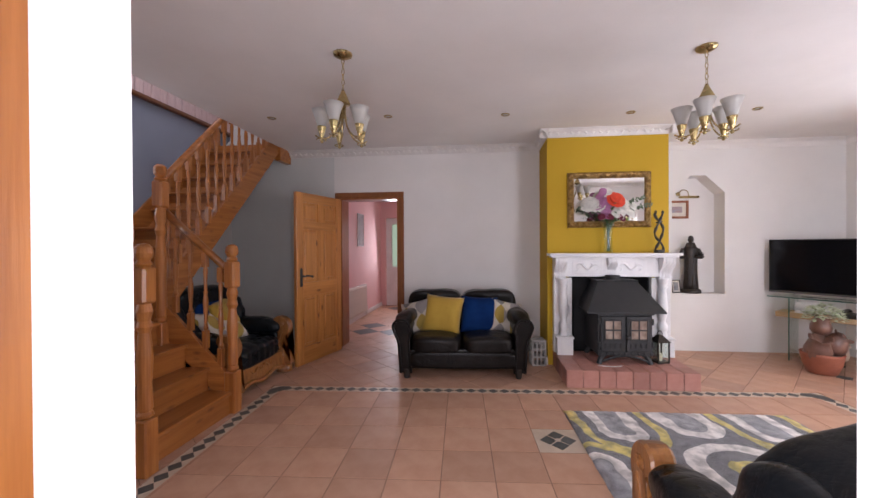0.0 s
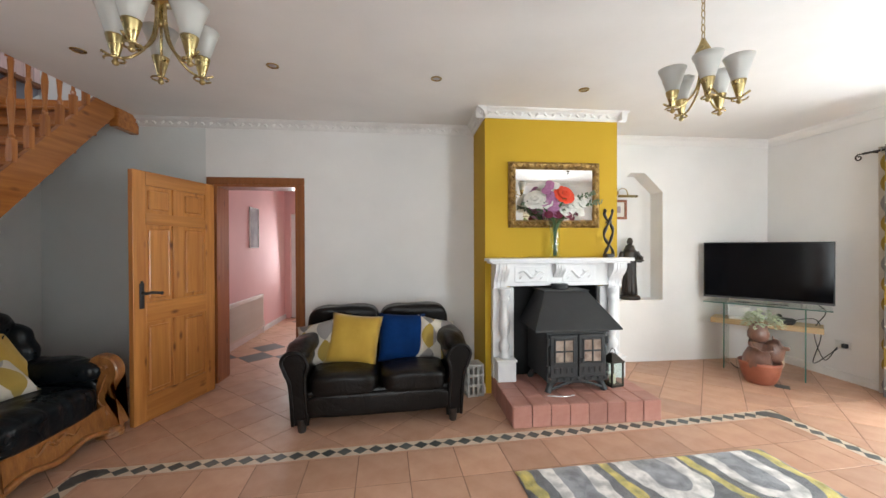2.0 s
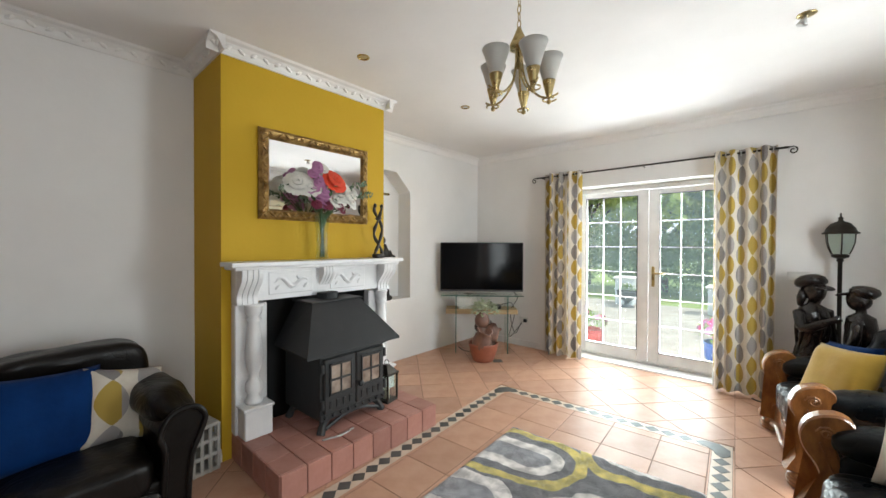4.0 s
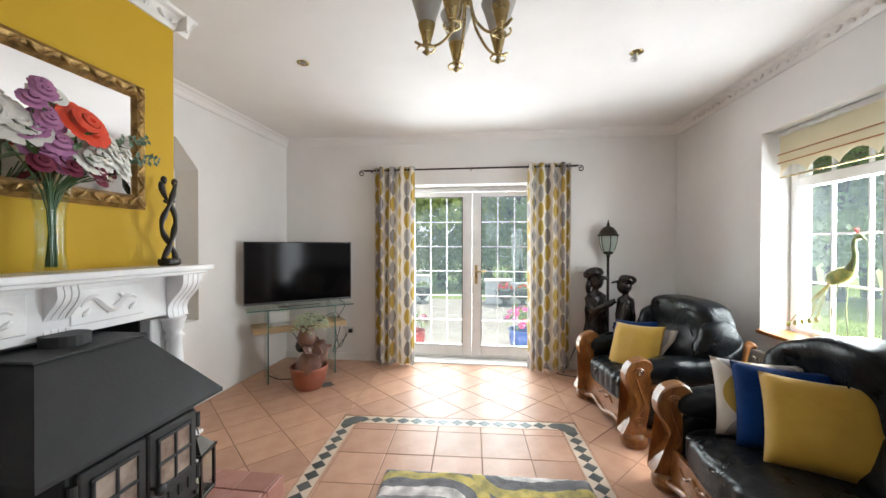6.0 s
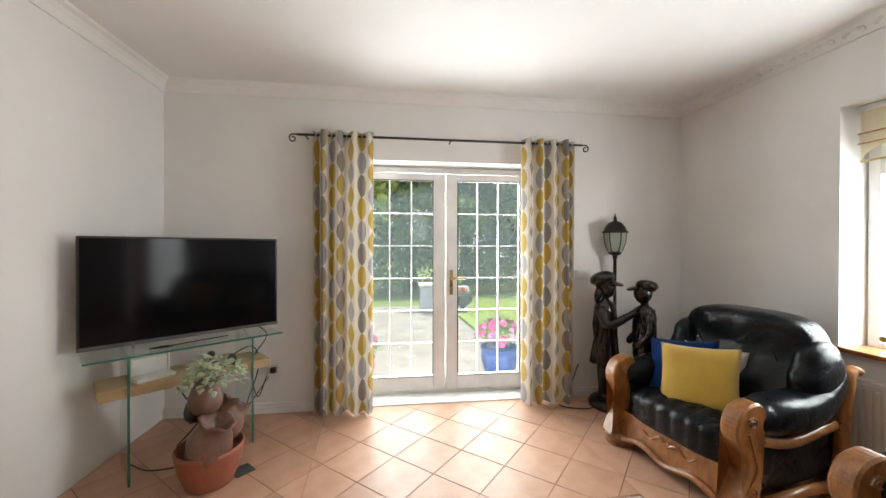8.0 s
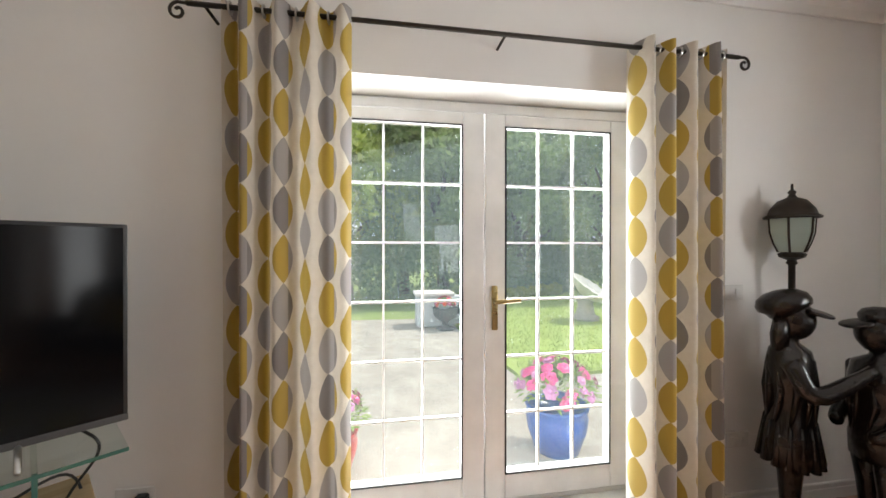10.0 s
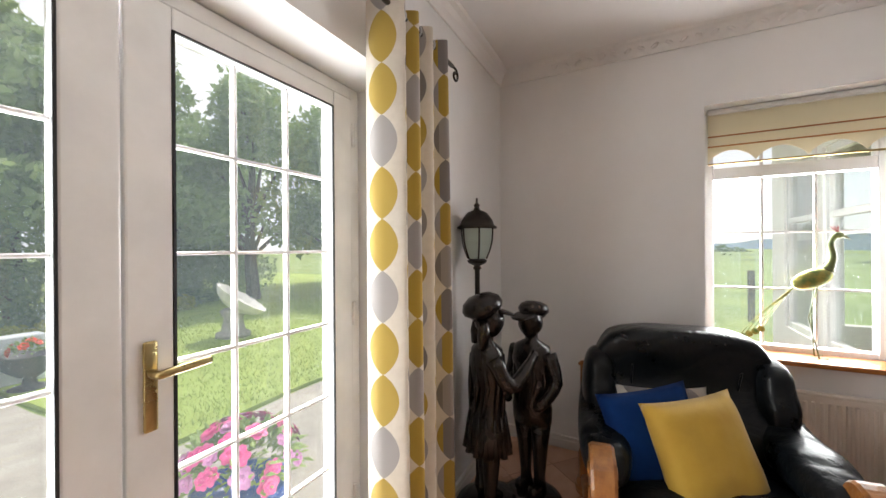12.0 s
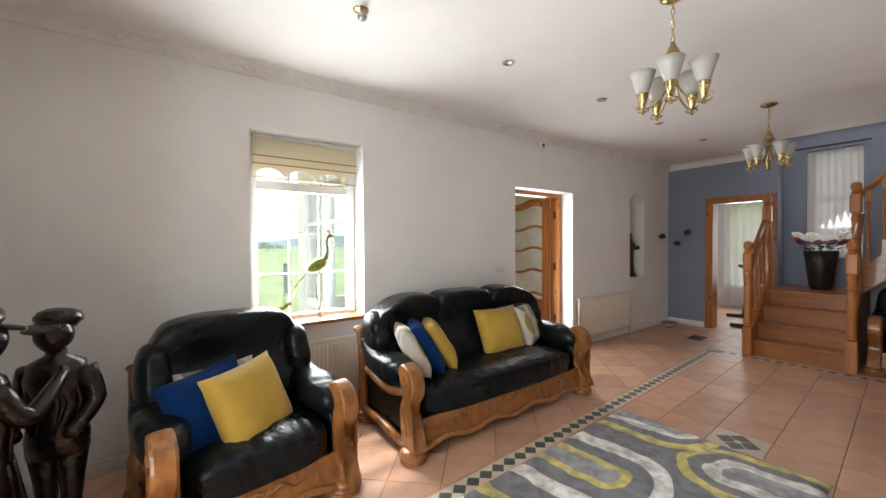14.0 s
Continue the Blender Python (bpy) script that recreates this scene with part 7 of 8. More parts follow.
DKB = mat("dark_green_metal", (0.07, 0.10, 0.04), (0.16, 0.17, 0.05), 20, 0.35, 0.4)
bm = soft(bmesh.new(), 0.10, 0.045, 0.055, 2.2, 8, Matrix.Translation((0.01, 0, 0.47)) @ Matrix.Rotation(0.45, 4, "Y"))
part("body", bm, BIRD, bd, smooth=True)
part("neck", tube(bmesh.new(), smooth_pts([(-0.06, 0, 0.52), (-0.085, 0, 0.60), (-0.075, 0, 0.68), (-0.10, 0, 0.73), (-0.135, 0, 0.725)], 5), [0.032, 0.028, 0.024, 0.02, 0.018, 0.016, 0.015, 0.014, 0.014, 0.014, 0.014, 0.013, 0.013, 0.014, 0.016, 0.018, 0.02, 0.02, 0.018, 0.012, 0.006], 10), DKB, bd, smooth=True)
part("beak", tube(bmesh.new(), [(-0.135, 0, 0.725), (-0.165, 0, 0.70)], [0.008, 0.001], 6), DKB, bd)
bm = bmesh.new()
for k in range(3):
    tube(bm, [(-0.11, 0, 0.74), (-0.105 + 0.015 * k, 0, 0.785)], [0.0015, 0.004], 5)
part("crest", bm, mat("red_metal", (0.45, 0.03, 0.02), None, 10, 0.4), bd)
for s in (-1, 1):
    part("leg", tube(bmesh.new(), [(-0.01, s * 0.025, 0.44), (0.02 + s * 0.015, s * 0.03, 0.24), (-0.01, s * 0.035, 0.0), (-0.05, s * 0.035, 0.004)], 0.004, 6), DKB, bd)
for k in range(5):
    bm = tube(bmesh.new(), smooth_pts([(0.09, 0, 0.42), (0.16 + 0.03 * k, 0.01 * (k - 2), 0.30 - 0.02 * k), (0.24 + 0.035 * k, 0.02 * (k - 2), 0.14 - 0.015 * k)], 5), 0.003, 5)
    bmesh.ops.create_icosphere(bm, subdivisions=1, radius=1, matrix=Matrix.Translation((0.24 + 0.035 * k, 0.02 * (k - 2), 0.14 - 0.015 * k)) @ Matrix.Diagonal((0.022, 0.006, 0.022, 1)))
    part("tail_feather", bm, BIRD, bd)

# ---- ceiling lights ----
def chandelier(m, turn):
    c = thing("chandelier", "brass five-arm ceiling light with opal glass shades, unlit", "ceiling light", m, "pair of chandeliers")
    part("ceiling_rose", lathe(bmesh.new(), [(0.065, 0), (0.062, -0.012), (0.035, -0.028), (0.012, -0.034)], 22), BRASS, c, smooth=True)
    for k in range(6):
        bm = bmesh.new()
        tube(bm, [(0.009 * math.cos(t / 10 * 2 * math.pi), 0, -0.05 - 0.036 * k + 0.021 * math.sin(t / 10 * 2 * math.pi)) for t in range(11)], 0.0026, 5)
        part("chain_link", bm, BRASS, c, at=pose(0, 0, 0, 0, 0, 90 * (k % 2)))
    part("canopy_cone", lathe(bmesh.new(), [(0.010, -0.245), (0.014, -0.26), (0.048, -0.335), (0.046, -0.345), (0.02, -0.345), (0.014, -0.36)], 20), BRASS, c, smooth=True)
    part("stem", lathe(bmesh.new(), [(0.011, -0.345), (0.011, -0.42), (0.016, -0.425), (0.010, -0.44)], 10), BRASS, c, smooth=True)
    for k in range(5):
        a = radians(turn + 72 * k)
        rot = Matrix.Rotation(a, 4, "Z")
        arm = part("arm", tube(bmesh.new(), smooth_pts([(0.014, 0, -0.345), (0.018, 0, -0.43), (0.035, 0, -0.50), (0.075, 0, -0.555), (0.115, 0, -0.578), (0.155, 0, -0.575), (0.185, 0, -0.56)], 5), 0.0052, 7), BRASS, c, smooth=True, at=rot)
        part("curl", tube(bmesh.new(), [(0.142 + 0.034 * math.cos(t * 0.5) * (1 - t / 40), 0.034 * math.sin(t * 0.5) * (1 - t / 40), -0.588) for t in range(12)], 0.004, 6), BRASS, arm, smooth=True)
        part("cup", lathe(bmesh.new(), [(0.0, -0.612), (0.010, -0.606), (0.012, -0.596), (0.006, -0.588), (0.012, -0.575), (0.030, -0.505), (0.031, -0.500)], 16, (0.142, 0, 0)), BRASS, arm, smooth=True)
        part("shade", lathe(bmesh.new(), [(0.028, -0.502), (0.037, -0.47), (0.052, -0.42), (0.064, -0.388), (0.061, -0.388), (0.049, -0.42), (0.034, -0.47), (0.025, -0.50)], 22, (0.142, 0, 0)), OPAL, arm, "opal white glass cone shade", True)
    return c


chandelier(pose(2.29, 3.00, H), 20)
chandelier(pose(-0.135, 2.81, H), 50)
dl0 = thing("downlight", "small recessed brass downlight, unlit", "downlight", pose(1.04, 4.11, H), "recessed downlights")
part("ring", lathe(bmesh.new(), [(0.043, 0.002), (0.043, -0.004), (0.036, -0.007), (0.028, -0.004), (0.028, 0.002)], 22), BRASS, dl0, smooth=True)
part("bulb", lathe(bmesh.new(), [(0.027, -0.001), (0.02, -0.003), (0, -0.004)], 16), STEEL, dl0)
for x, y in ((2.265, 4.19), (3.445, 4.23), (-1.315, 3.93), (-0.132, 4.02), (2.48, 1.99), (1.29, 1.98), (0.147, 1.955), (-1.0, 1.96)):
    copy_thing(dl0, pose(x, y, H))
sp_ = thing("spotlight", "small brass spotlight hanging loose from the ceiling", "spotlight", pose(3.59, 1.955, H))
part("ring", lathe(bmesh.new(), [(0.043, 0.002), (0.043, -0.004), (0.030, -0.007)], 22), BRASS, sp_, smooth=True)
part("bulb", lathe(bmesh.new(), [(0.008, -0.002), (0.01, -0.02), (0.026, -0.055), (0.0, -0.056)], 14, m=Matrix.Rotation(0.35, 4, "X")), STEEL, sp_, smooth=True)

# wall ornaments by the blue wall, bowls and floor grille
for x, y, z in ((-2.10, S + 0.06, 1.47), (W + 0.06, 1.08, 1.35), (W + 0.06, 1.24, 1.53)):
    bm = bmesh.new()
    bmesh.ops.create_icosphere(bm, subdivisions=2, radius=0.055, matrix=Matrix.Translation((x, y, z)) @ Matrix.Diagonal((1, 1, 0.75, 1)))
    bmesh.ops.create_icosphere(bm, subdivisions=2, radius=0.03, matrix=Matrix.Translation((x + 0.05, y + 0.03, z + 0.02)))
    tagged(link("wall_ornament", bm, mat("dark_blue_glaze", (0.012, 0.012, 0.03), (0.03, 0.03, 0.05), 20, 0.3), smooth=True), "small dark blue round wall ornament", "ornament", "wall ornaments")
for x, y, r in ((-2.20, 1.06, 0.12), (-2.0, 1.12, 0.09)):
    tagged(link("bowl", lathe(bmesh.new(), [(r * 0.7, 0), (r, 0.05), (r * 0.95, 0.05), (r * 0.65, 0.012), (0, 0.012)], 20, (x, y, 0)), STEEL, smooth=True), "metal pet bowl on the tiled floor", "bowl", "pet bowls")
fv = thing("floor_grille", "dark metal grille set on the floor", "grille", pose(-1.60, 1.68, 0, 0, 0, 3))
part("plate", solid(-0.14, 0.14, -0.09, 0.09, 0, 0.004), DARKMETAL, fv)
for k in range(6):
    part("slat", solid(-0.12, 0.12, -0.07 + 0.025 * k, -0.06 + 0.025 * k, 0.004, 0.007), SOOT, fv)

# ---- rug ----
def rug_mat():
    """Shaggy grey pile with nested loops in cream and yellow."""
    m = mat("shaggy_loop_rug", (0.20, 0.195, 0.21), (0.10, 0.098, 0.11), 22, 0.95, bump=1.0, bscale=160, sheen=0.4)
    nt = m.node_tree
    N, L = nt.nodes, nt.links
    tc = N.new("ShaderNodeTexCoord")
    nz = N.new("ShaderNodeTexNoise")
    nz.inputs["Scale"].default_value = 5.0
    L.new(tc.outputs["Object"], nz.inputs["Vector"])
    sp = N.new("ShaderNodeSeparateXYZ")
    L.new(tc.outputs["Object"], sp.inputs[0])
    wob = math_node(nt, "MULTIPLY", math_node(nt, "SUBTRACT", nz.outputs["Fac"], 0.5), 0.10)
    py = math_node(nt, "ADD", sp.outputs[1], wob)
    px = math_node(nt, "ADD", math_node(nt, "ADD", sp.outputs[0], math_node(nt, "MULTIPLY", sp.outputs[1], 0.10)), wob)
    YEL, CRM, MID, DRK = (0.66, 0.54, 0.13, 1), (0.80, 0.76, 0.73, 1), (0.30, 0.30, 0.325, 1), (0.155, 0.155, 0.17, 1)
    prev = None
    # loop centre, half width, end length, opens north or south, bands from the middle out with their outer edges
    for cx, cy, a, b, s, bands in ((0.05, -0.19, 0.38, 0.30, -1, ((MID, 0.20), (YEL, 0.38), (DRK, 0.68), (CRM, 1.0))),
                                   (-0.86, -0.17, 0.33, 0.26, -1, ((MID, 0.26), (CRM, 0.50), (DRK, 0.76), (YEL, 1.0))), (0.94, -0.17, 0.33, 0.26, -1, ((MID, 0.26), (CRM, 0.50), (DRK, 0.76), (YEL, 1.0))),
                                   (0.04, 0.36, 0.205, 0.18, 1, ((MID, 0.50), (CRM, 1.0))),
                                   (-0.50, 0.26, 0.295, 0.29, 1, ((MID, 0.28), (CRM, 0.56), (DRK, 0.78), (YEL, 1.0))), (0.57, 0.26, 0.295, 0.29, 1, ((MID, 0.28), (CRM, 0.56), (DRK, 0.78), (YEL, 1.0)))):
        end = math_node(nt, "MINIMUM", math_node(nt, "MULTIPLY", math_node(nt, "SUBTRACT", py, cy), s), 0)
        d = math_node(nt, "SQRT", math_node(nt, "ADD", math_node(nt, "POWER", math_node(nt, "DIVIDE", math_node(nt, "SUBTRACT", px, cx), a), 2), math_node(nt, "POWER", math_node(nt, "DIVIDE", end, b), 2)))
        ramp = N.new("ShaderNodeValToRGB")
        ramp.color_ramp.interpolation = "CONSTANT"
        cr = ramp.color_ramp.elements
        cr[0].position, cr[0].color = 0.0, bands[0][0]
        cr[1].position, cr[1].color = bands[0][1], bands[1][0]
        for k in range(2, len(bands)):
            e = cr.new(bands[k - 1][1])
            e.color = bands[k][0]
        L.new(d, ramp.inputs[0])
        mxl = N.new("ShaderNodeMix")
        mxl.data_type = "RGBA"
        L.new(math_node(nt, "LESS_THAN", d, 1.0), mxl.inputs["Factor"])
        mxl.inputs["A"].default_value = DRK
        if prev is not None:
            L.new(prev, mxl.inputs["A"])
        L.new(ramp.outputs[0], mxl.inputs["B"])
        prev = mxl.outputs["Result"]
    hs = [n for n in N if n.type == "HUE_SAT"][0]
    mx = N.new("ShaderNodeMix")
    mx.data_type, mx.blend_type = "RGBA", "MULTIPLY"
    mx.inputs["Factor"].default_value = 1.0
    fine = N.new("ShaderNodeTexNoise")
    fine.inputs["Scale"].default_value, fine.inputs["Detail"].default_value = 14, 8
    L.new(tc.outputs["Object"], fine.inputs["Vector"])
    fr = N.new("ShaderNodeMapRange")
    fr.inputs[1].default_value, fr.inputs[2].default_value, fr.inputs[3].default_value, fr.inputs[4].default_value = 0.36, 0.64, 0.58, 1.25
    L.new(fine.outputs["Fac"], fr.inputs[0])
    L.new(prev, mx.inputs["A"])
    L.new(fr.outputs[0], mx.inputs["B"])
    L.new(mx.outputs["Result"], N["Principled BSDF"].inputs["Base Color"])
    return m


RL, RW = 1.72, 1.20
bm = bmesh.new()
nx, ny = 108, 72
g = []
for j in range(ny + 1):
    row = []
    for i in range(nx + 1):
        x, y = -RL / 2 + RL * i / nx, -RW / 2 + RW * j / ny
        e = min(i, nx - i, j, ny - j)
        z = 0.004 if e == 0 else 0.020 + 0.005 * noise.noise(Vector((x * 22, y * 22, 0))) + 0.004 * noise.noise(Vector((x * 60, y * 60, 3))) + (0 if e > 1 else -0.006)
        jx = 0.004 * noise.noise(Vector((x * 40, y * 40, 7)))
        row.append(bm.verts.new((x + jx, y + jx, z)))
    g.append(row)
for j in range(ny):
    for i in range(nx):
        bm.faces.new((g[j][i], g[j][i + 1], g[j + 1][i + 1], g[j + 1][i]))
rim = [g[0][i] for i in range(nx + 1)] + [g[j][nx] for j in range(1, ny + 1)] + [g[ny][i] for i in range(nx - 1, -1, -1)] + [g[j][0] for j in range(ny - 1, 0, -1)]
low = [bm.verts.new((v.co.x, v.co.y, 0.001)) for v in rim]
for i in range(len(rim)):
    k = (i + 1) % len(rim)
    bm.faces.new((rim[i], low[i], low[k], rim[k]))
rug = tagged(link("rug", bm, rug_mat(), smooth=True), "grey shaggy rug with yellow and cream loops", "rug")
rug.matrix_world = pose(2.34, 2.91, 0.001, 0, 0, 2.2)

# ---- garden ----
GZ0 = -0.06


def leaf_cloud(name, label, blobs, count, size, material, seed, parent=None):
    """Foliage of many small leaves on uneven clumps."""
    rs = np.random.RandomState(seed)
    w = np.array([b[3] ** 2 for b in blobs])
    pick = rs.choice(len(blobs), count, p=w / w.sum())
    B = np.array([b[:4] for b in blobs])[pick]
    d = rs.normal(size=(count, 3))
    d /= np.linalg.norm(d, axis=1)[:, None]
    rad = B[:, 3:4] * (0.62 + 0.42 * rs.rand(count, 1) ** 0.6)
    lump = 1 + 0.22 * np.sin(d[:, :1] * 7 + pick[:, None]) * np.cos(d[:, 2:3] * 6)
    c = B[:, :3] + d * rad * lump * np.array([1, 1, 0.9])
    a = rs.normal(size=(count, 3)) + d * 0.6
    a /= np.linalg.norm(a, axis=1)[:, None]
    b = np.cross(a, rs.normal(size=(count, 3)))
    b /= np.linalg.norm(b, axis=1)[:, None] + 1e-9
    L = (size * (0.6 + 0.8 * rs.rand(count, 1)))
    v = np.stack([c - a * L, c + b * L * 0.45, c + a * L, c - b * L * 0.45], 1).reshape(-1, 3)
    v[:, 2] = np.maximum(v[:, 2], GZ0 + 0.01)
    f = np.arange(count * 4).reshape(-1, 4)
    me = bpy.data.meshes.new(name)
    me.from_pydata(v.tolist(), [], f.tolist())
    me.materials.append(material)
    ob = new(name, me)
    if parent:
        ob.parent = parent
    else:
        tagged(ob, label, "hedge", kind="stuff")
    return ob


def leaf_mat(name, c1, c2):
    m = bpy.data.materials.new(name)
    m.use_nodes = True
    nt = m.node_tree
    N, L = nt.nodes, nt.links
    geo = N.new("ShaderNodeNewGeometry")
    mx = N.new("ShaderNodeMix")
    mx.data_type = "RGBA"
    mx.inputs["A"].default_value, mx.inputs["B"].default_value = (*c1, 1), (*c2, 1)
    L.new(geo.outputs["Random Per Island"], mx.inputs["Factor"])
    b = N["Principled BSDF"]
    b.inputs["Roughness"].default_value = 0.5
    L.new(mx.outputs["Result"], b.inputs["Base Color"])
    t = N.new("ShaderNodeBsdfTranslucent")
    L.new(mx.outputs["Result"], t.inputs[0])
    ms = N.new("ShaderNodeMixShader")
    ms.inputs[0].default_value = 0.45
    L.new(b.outputs[0], ms.inputs[1])
    L.new(t.outputs[0], ms.inputs[2])
    L.new(ms.outputs[0], N["Material Output"].inputs[0])
    return m


FOL1 = leaf_mat("ash_foliage", (0.20, 0.29, 0.11), (0.33, 0.43, 0.18))
FOL2 = leaf_mat("willow_foliage", (0.25, 0.34, 0.08), (0.40, 0.48, 0.15))
FOL3 = leaf_mat("hedge_foliage", (0.14, 0.21, 0.10), (0.25, 0.33, 0.16))
BARK = mat("grey_bark", (0.12, 0.10, 0.08), (0.07, 0.06, 0.05), 6, 0.9, bump=0.6, bscale=20)


def tree(x, y, height, spread, foliage, count, seed, label):
    t = thing("tree", label, "tree", pose(x, y, GZ0))
    rs = random.Random(seed)
    bm = bmesh.new()
    tube(bm, smooth_pts([(0, 0, 0), (0.1, 0.05, height * 0.25), (-0.1, 0.1, height * 0.55), (0, 0, height * 0.85)], 4), [0.20 * (1 - 0.85 * k / 12) for k in range(13)], 8)
    blobs = []
    for k in range(16):
        a = rs.uniform(0, 6.28)
        r = spread * (0.25 + 0.6 * rs.random())
        z = height * rs.uniform(0.28, 0.92)
        r *= 1.15 - 0.6 * (z / height)
        c = (r * math.cos(a), r * math.sin(a), z)
        tube(bm, smooth_pts([(0, 0, z * 0.55), (c[0] * 0.5, c[1] * 0.5, z * 0.85), c], 3), [0.07, 0.06, 0.05, 0.04, 0.03, 0.02, 0.012], 6)
        blobs.append((*c, spread * rs.uniform(0.22, 0.42)))
    blobs.append((0, 0, height * 0.9, spread * 0.35))
    part("trunk", bm, BARK, t)
    crown = leaf_cloud("crown", "", blobs, count, 0.115, foliage, seed, t)
    return t


setting("ground", solid(-60, 260, -320, 160, GZ0 - 0.5, GZ0 - 0.02), mat("meadow_grass", (0.16, 0.24, 0.06), (0.24, 0.31, 0.09), 0.5, 0.9, coarse=0.3), "green meadow reaching to the horizon")
PATIO = mat("pale_concrete", (0.42, 0.39, 0.355), (0.31, 0.285, 0.255), 3, 0.85, bump=0.3, bscale=30, coarse=0.2)
bm = prism(bmesh.new(), [(EO, 9.0), (EO, -3.2), (7.3, -3.2), (7.45, 1.0), (7.35, 2.2), (9.2, 2.35), (10.9, 2.4), (11.3, 9.0)], GZ0 - 0.25, GZ0)
setting("pavement_patio", bm, PATIO, "pale worn concrete patio outside the doors", "patio")
LAWN = mat("mown_lawn", (0.27, 0.36, 0.07), (0.34, 0.44, 0.11), 4, 0.9, bump=0.6, bscale=150, coarse=0.2)
bm = prism(bmesh.new(), [(7.45, -12), (24, -12), (24, 1.2), (10.9, 2.38), (7.42, 2.18), (7.5, 1.0)], GZ0 - 0.2, GZ0 + 0.02)
setting("ground_lawn", bm, LAWN, "mown green lawn beside the patio", "lawn")
rs = np.random.RandomState(3)
n = 16000
cx, cy = 7.5 + 5.5 * rs.rand(n) ** 1.3, -4 + 6.1 * rs.rand(n)
hgt, an = 0.02 + 0.035 * rs.rand(n), rs.rand(n) * 6.28
v = np.stack([np.stack([cx - 0.006 * np.cos(an), cy - 0.006 * np.sin(an), np.full(n, GZ0 + 0.018)], 1), np.stack([cx + 0.006 * np.cos(an), cy + 0.006 * np.sin(an), np.full(n, GZ0 + 0.018)], 1), np.stack([cx + 0.02 * rs.randn(n), cy + 0.02 * rs.randn(n), GZ0 + 0.02 + hgt], 1)], 1).reshape(-1, 3)
me = bpy.data.meshes.new("grass")
me.from_pydata(v.tolist(), [], np.arange(n * 3).reshape(-1, 3).tolist())
me.materials.append(leaf_mat("grass_blade", (0.24, 0.34, 0.06), (0.35, 0.45, 0.12)))
tagged(new("grass", me), "short green lawn grass", "grass", kind="stuff")

rnd = random.Random(2)
blobs = []
for k in range(60):
    f = k / 59
    x, y = 13.2 + 5.0 * max(0, f - 0.45) + rnd.uniform(-0.4, 0.4), 9.5 - 14 * f
    blobs.append((x, y, rnd.uniform(0.3, 1.7), rnd.uniform(0.6, 0.95)))
leaf_cloud("hedge", "dense dark green hedge along the patio", blobs, 42000, 0.06, FOL3, 21)
for x, y, hgt, spd, fol, cnt, sd_ in ((14.5, 7.2, 6.6, 2.6, FOL2, 12000, 1), (13.8, 4.6, 5.2, 2.0, FOL2, 9000, 2), (15.0, 3.0, 5.6, 2.0, FOL1, 10000, 3), (15.6, 0.9, 6.0, 2.2, FOL1, 12000, 4), (17.0, -1.4, 5.6, 2.4, FOL1, 11000, 5), (19.0, -4.5, 6.2, 2.8, FOL1, 11000, 6), (12.6, -7.5, 4.6, 2.2, FOL2, 9000, 7), (8.6, -9.5, 4.2, 2.2, FOL1, 9000, 8), (16.5, -9.0, 6.0, 2.8, FOL1, 9000, 10), (14.6, -0.6, 6.4, 2.2, FOL1, 10000, 11), (14.2, -3.4, 6.6, 2.4, FOL1, 10000, 12), (13.2, -5.6, 6.2, 2.3, FOL1, 9000, 13), (14.2, 1.9, 6.2, 1.9, FOL1, 9000, 14), (9.8, -7.4, 4.6, 2.0, FOL1, 8000, 15), (7.3, -9.4, 4.4, 2.1, FOL2, 8000, 16), (11.8, -6.0, 4.8, 1.9, FOL1, 8000, 17)):
    tree(x, y, hgt, spd, fol, cnt, sd_, "leafy green tree behind the hedge" if y > -5 else "leafy tree across the lawn")
leaf_cloud("border_plants", "yellow-green border plants at the hedge foot", [(12.0 + 0.25 * k, 2.2 - 0.45 * k, 0.10, 0.22) for k in range(9)], 3500, 0.05, leaf_mat("lime_leaf", (0.25, 0.30, 0.05), (0.42, 0.42, 0.10)), 30)

PALEBL = mat("pale_blue_render", (0.62, 0.66, 0.70), (0.52, 0.56, 0.60), 4, 0.8, bump=0.2)
for x, y0, y1, h2 in ((10.35, 2.42, 3.05, 0.55), (10.6, 4.55, 4.95, 0.62)):
    gw_ = thing("garden_pillar", "pale blue-white rendered garden pillar with a cap", "pillar", pose(x, (y0 + y1) / 2, GZ0))
    part("body", solid(-0.22, 0.22, -(y1 - y0) / 2, (y1 - y0) / 2, 0, h2, 0.02, 1), PALEBL, gw_)
    part("cap", solid(-0.26, 0.26, -(y1 - y0) / 2 - 0.04, (y1 - y0) / 2 + 0.04, h2, h2 + 0.06, 0.015, 1), mat("white_render_cap", (0.75, 0.74, 0.72), None, 6, 0.8), gw_)
setting("wall_garden", solid(10.28, 10.48, 1.95, 2.42, GZ0, 0.47, 0.015, 1), PALEBL, "low pale blue garden wall", "wall")


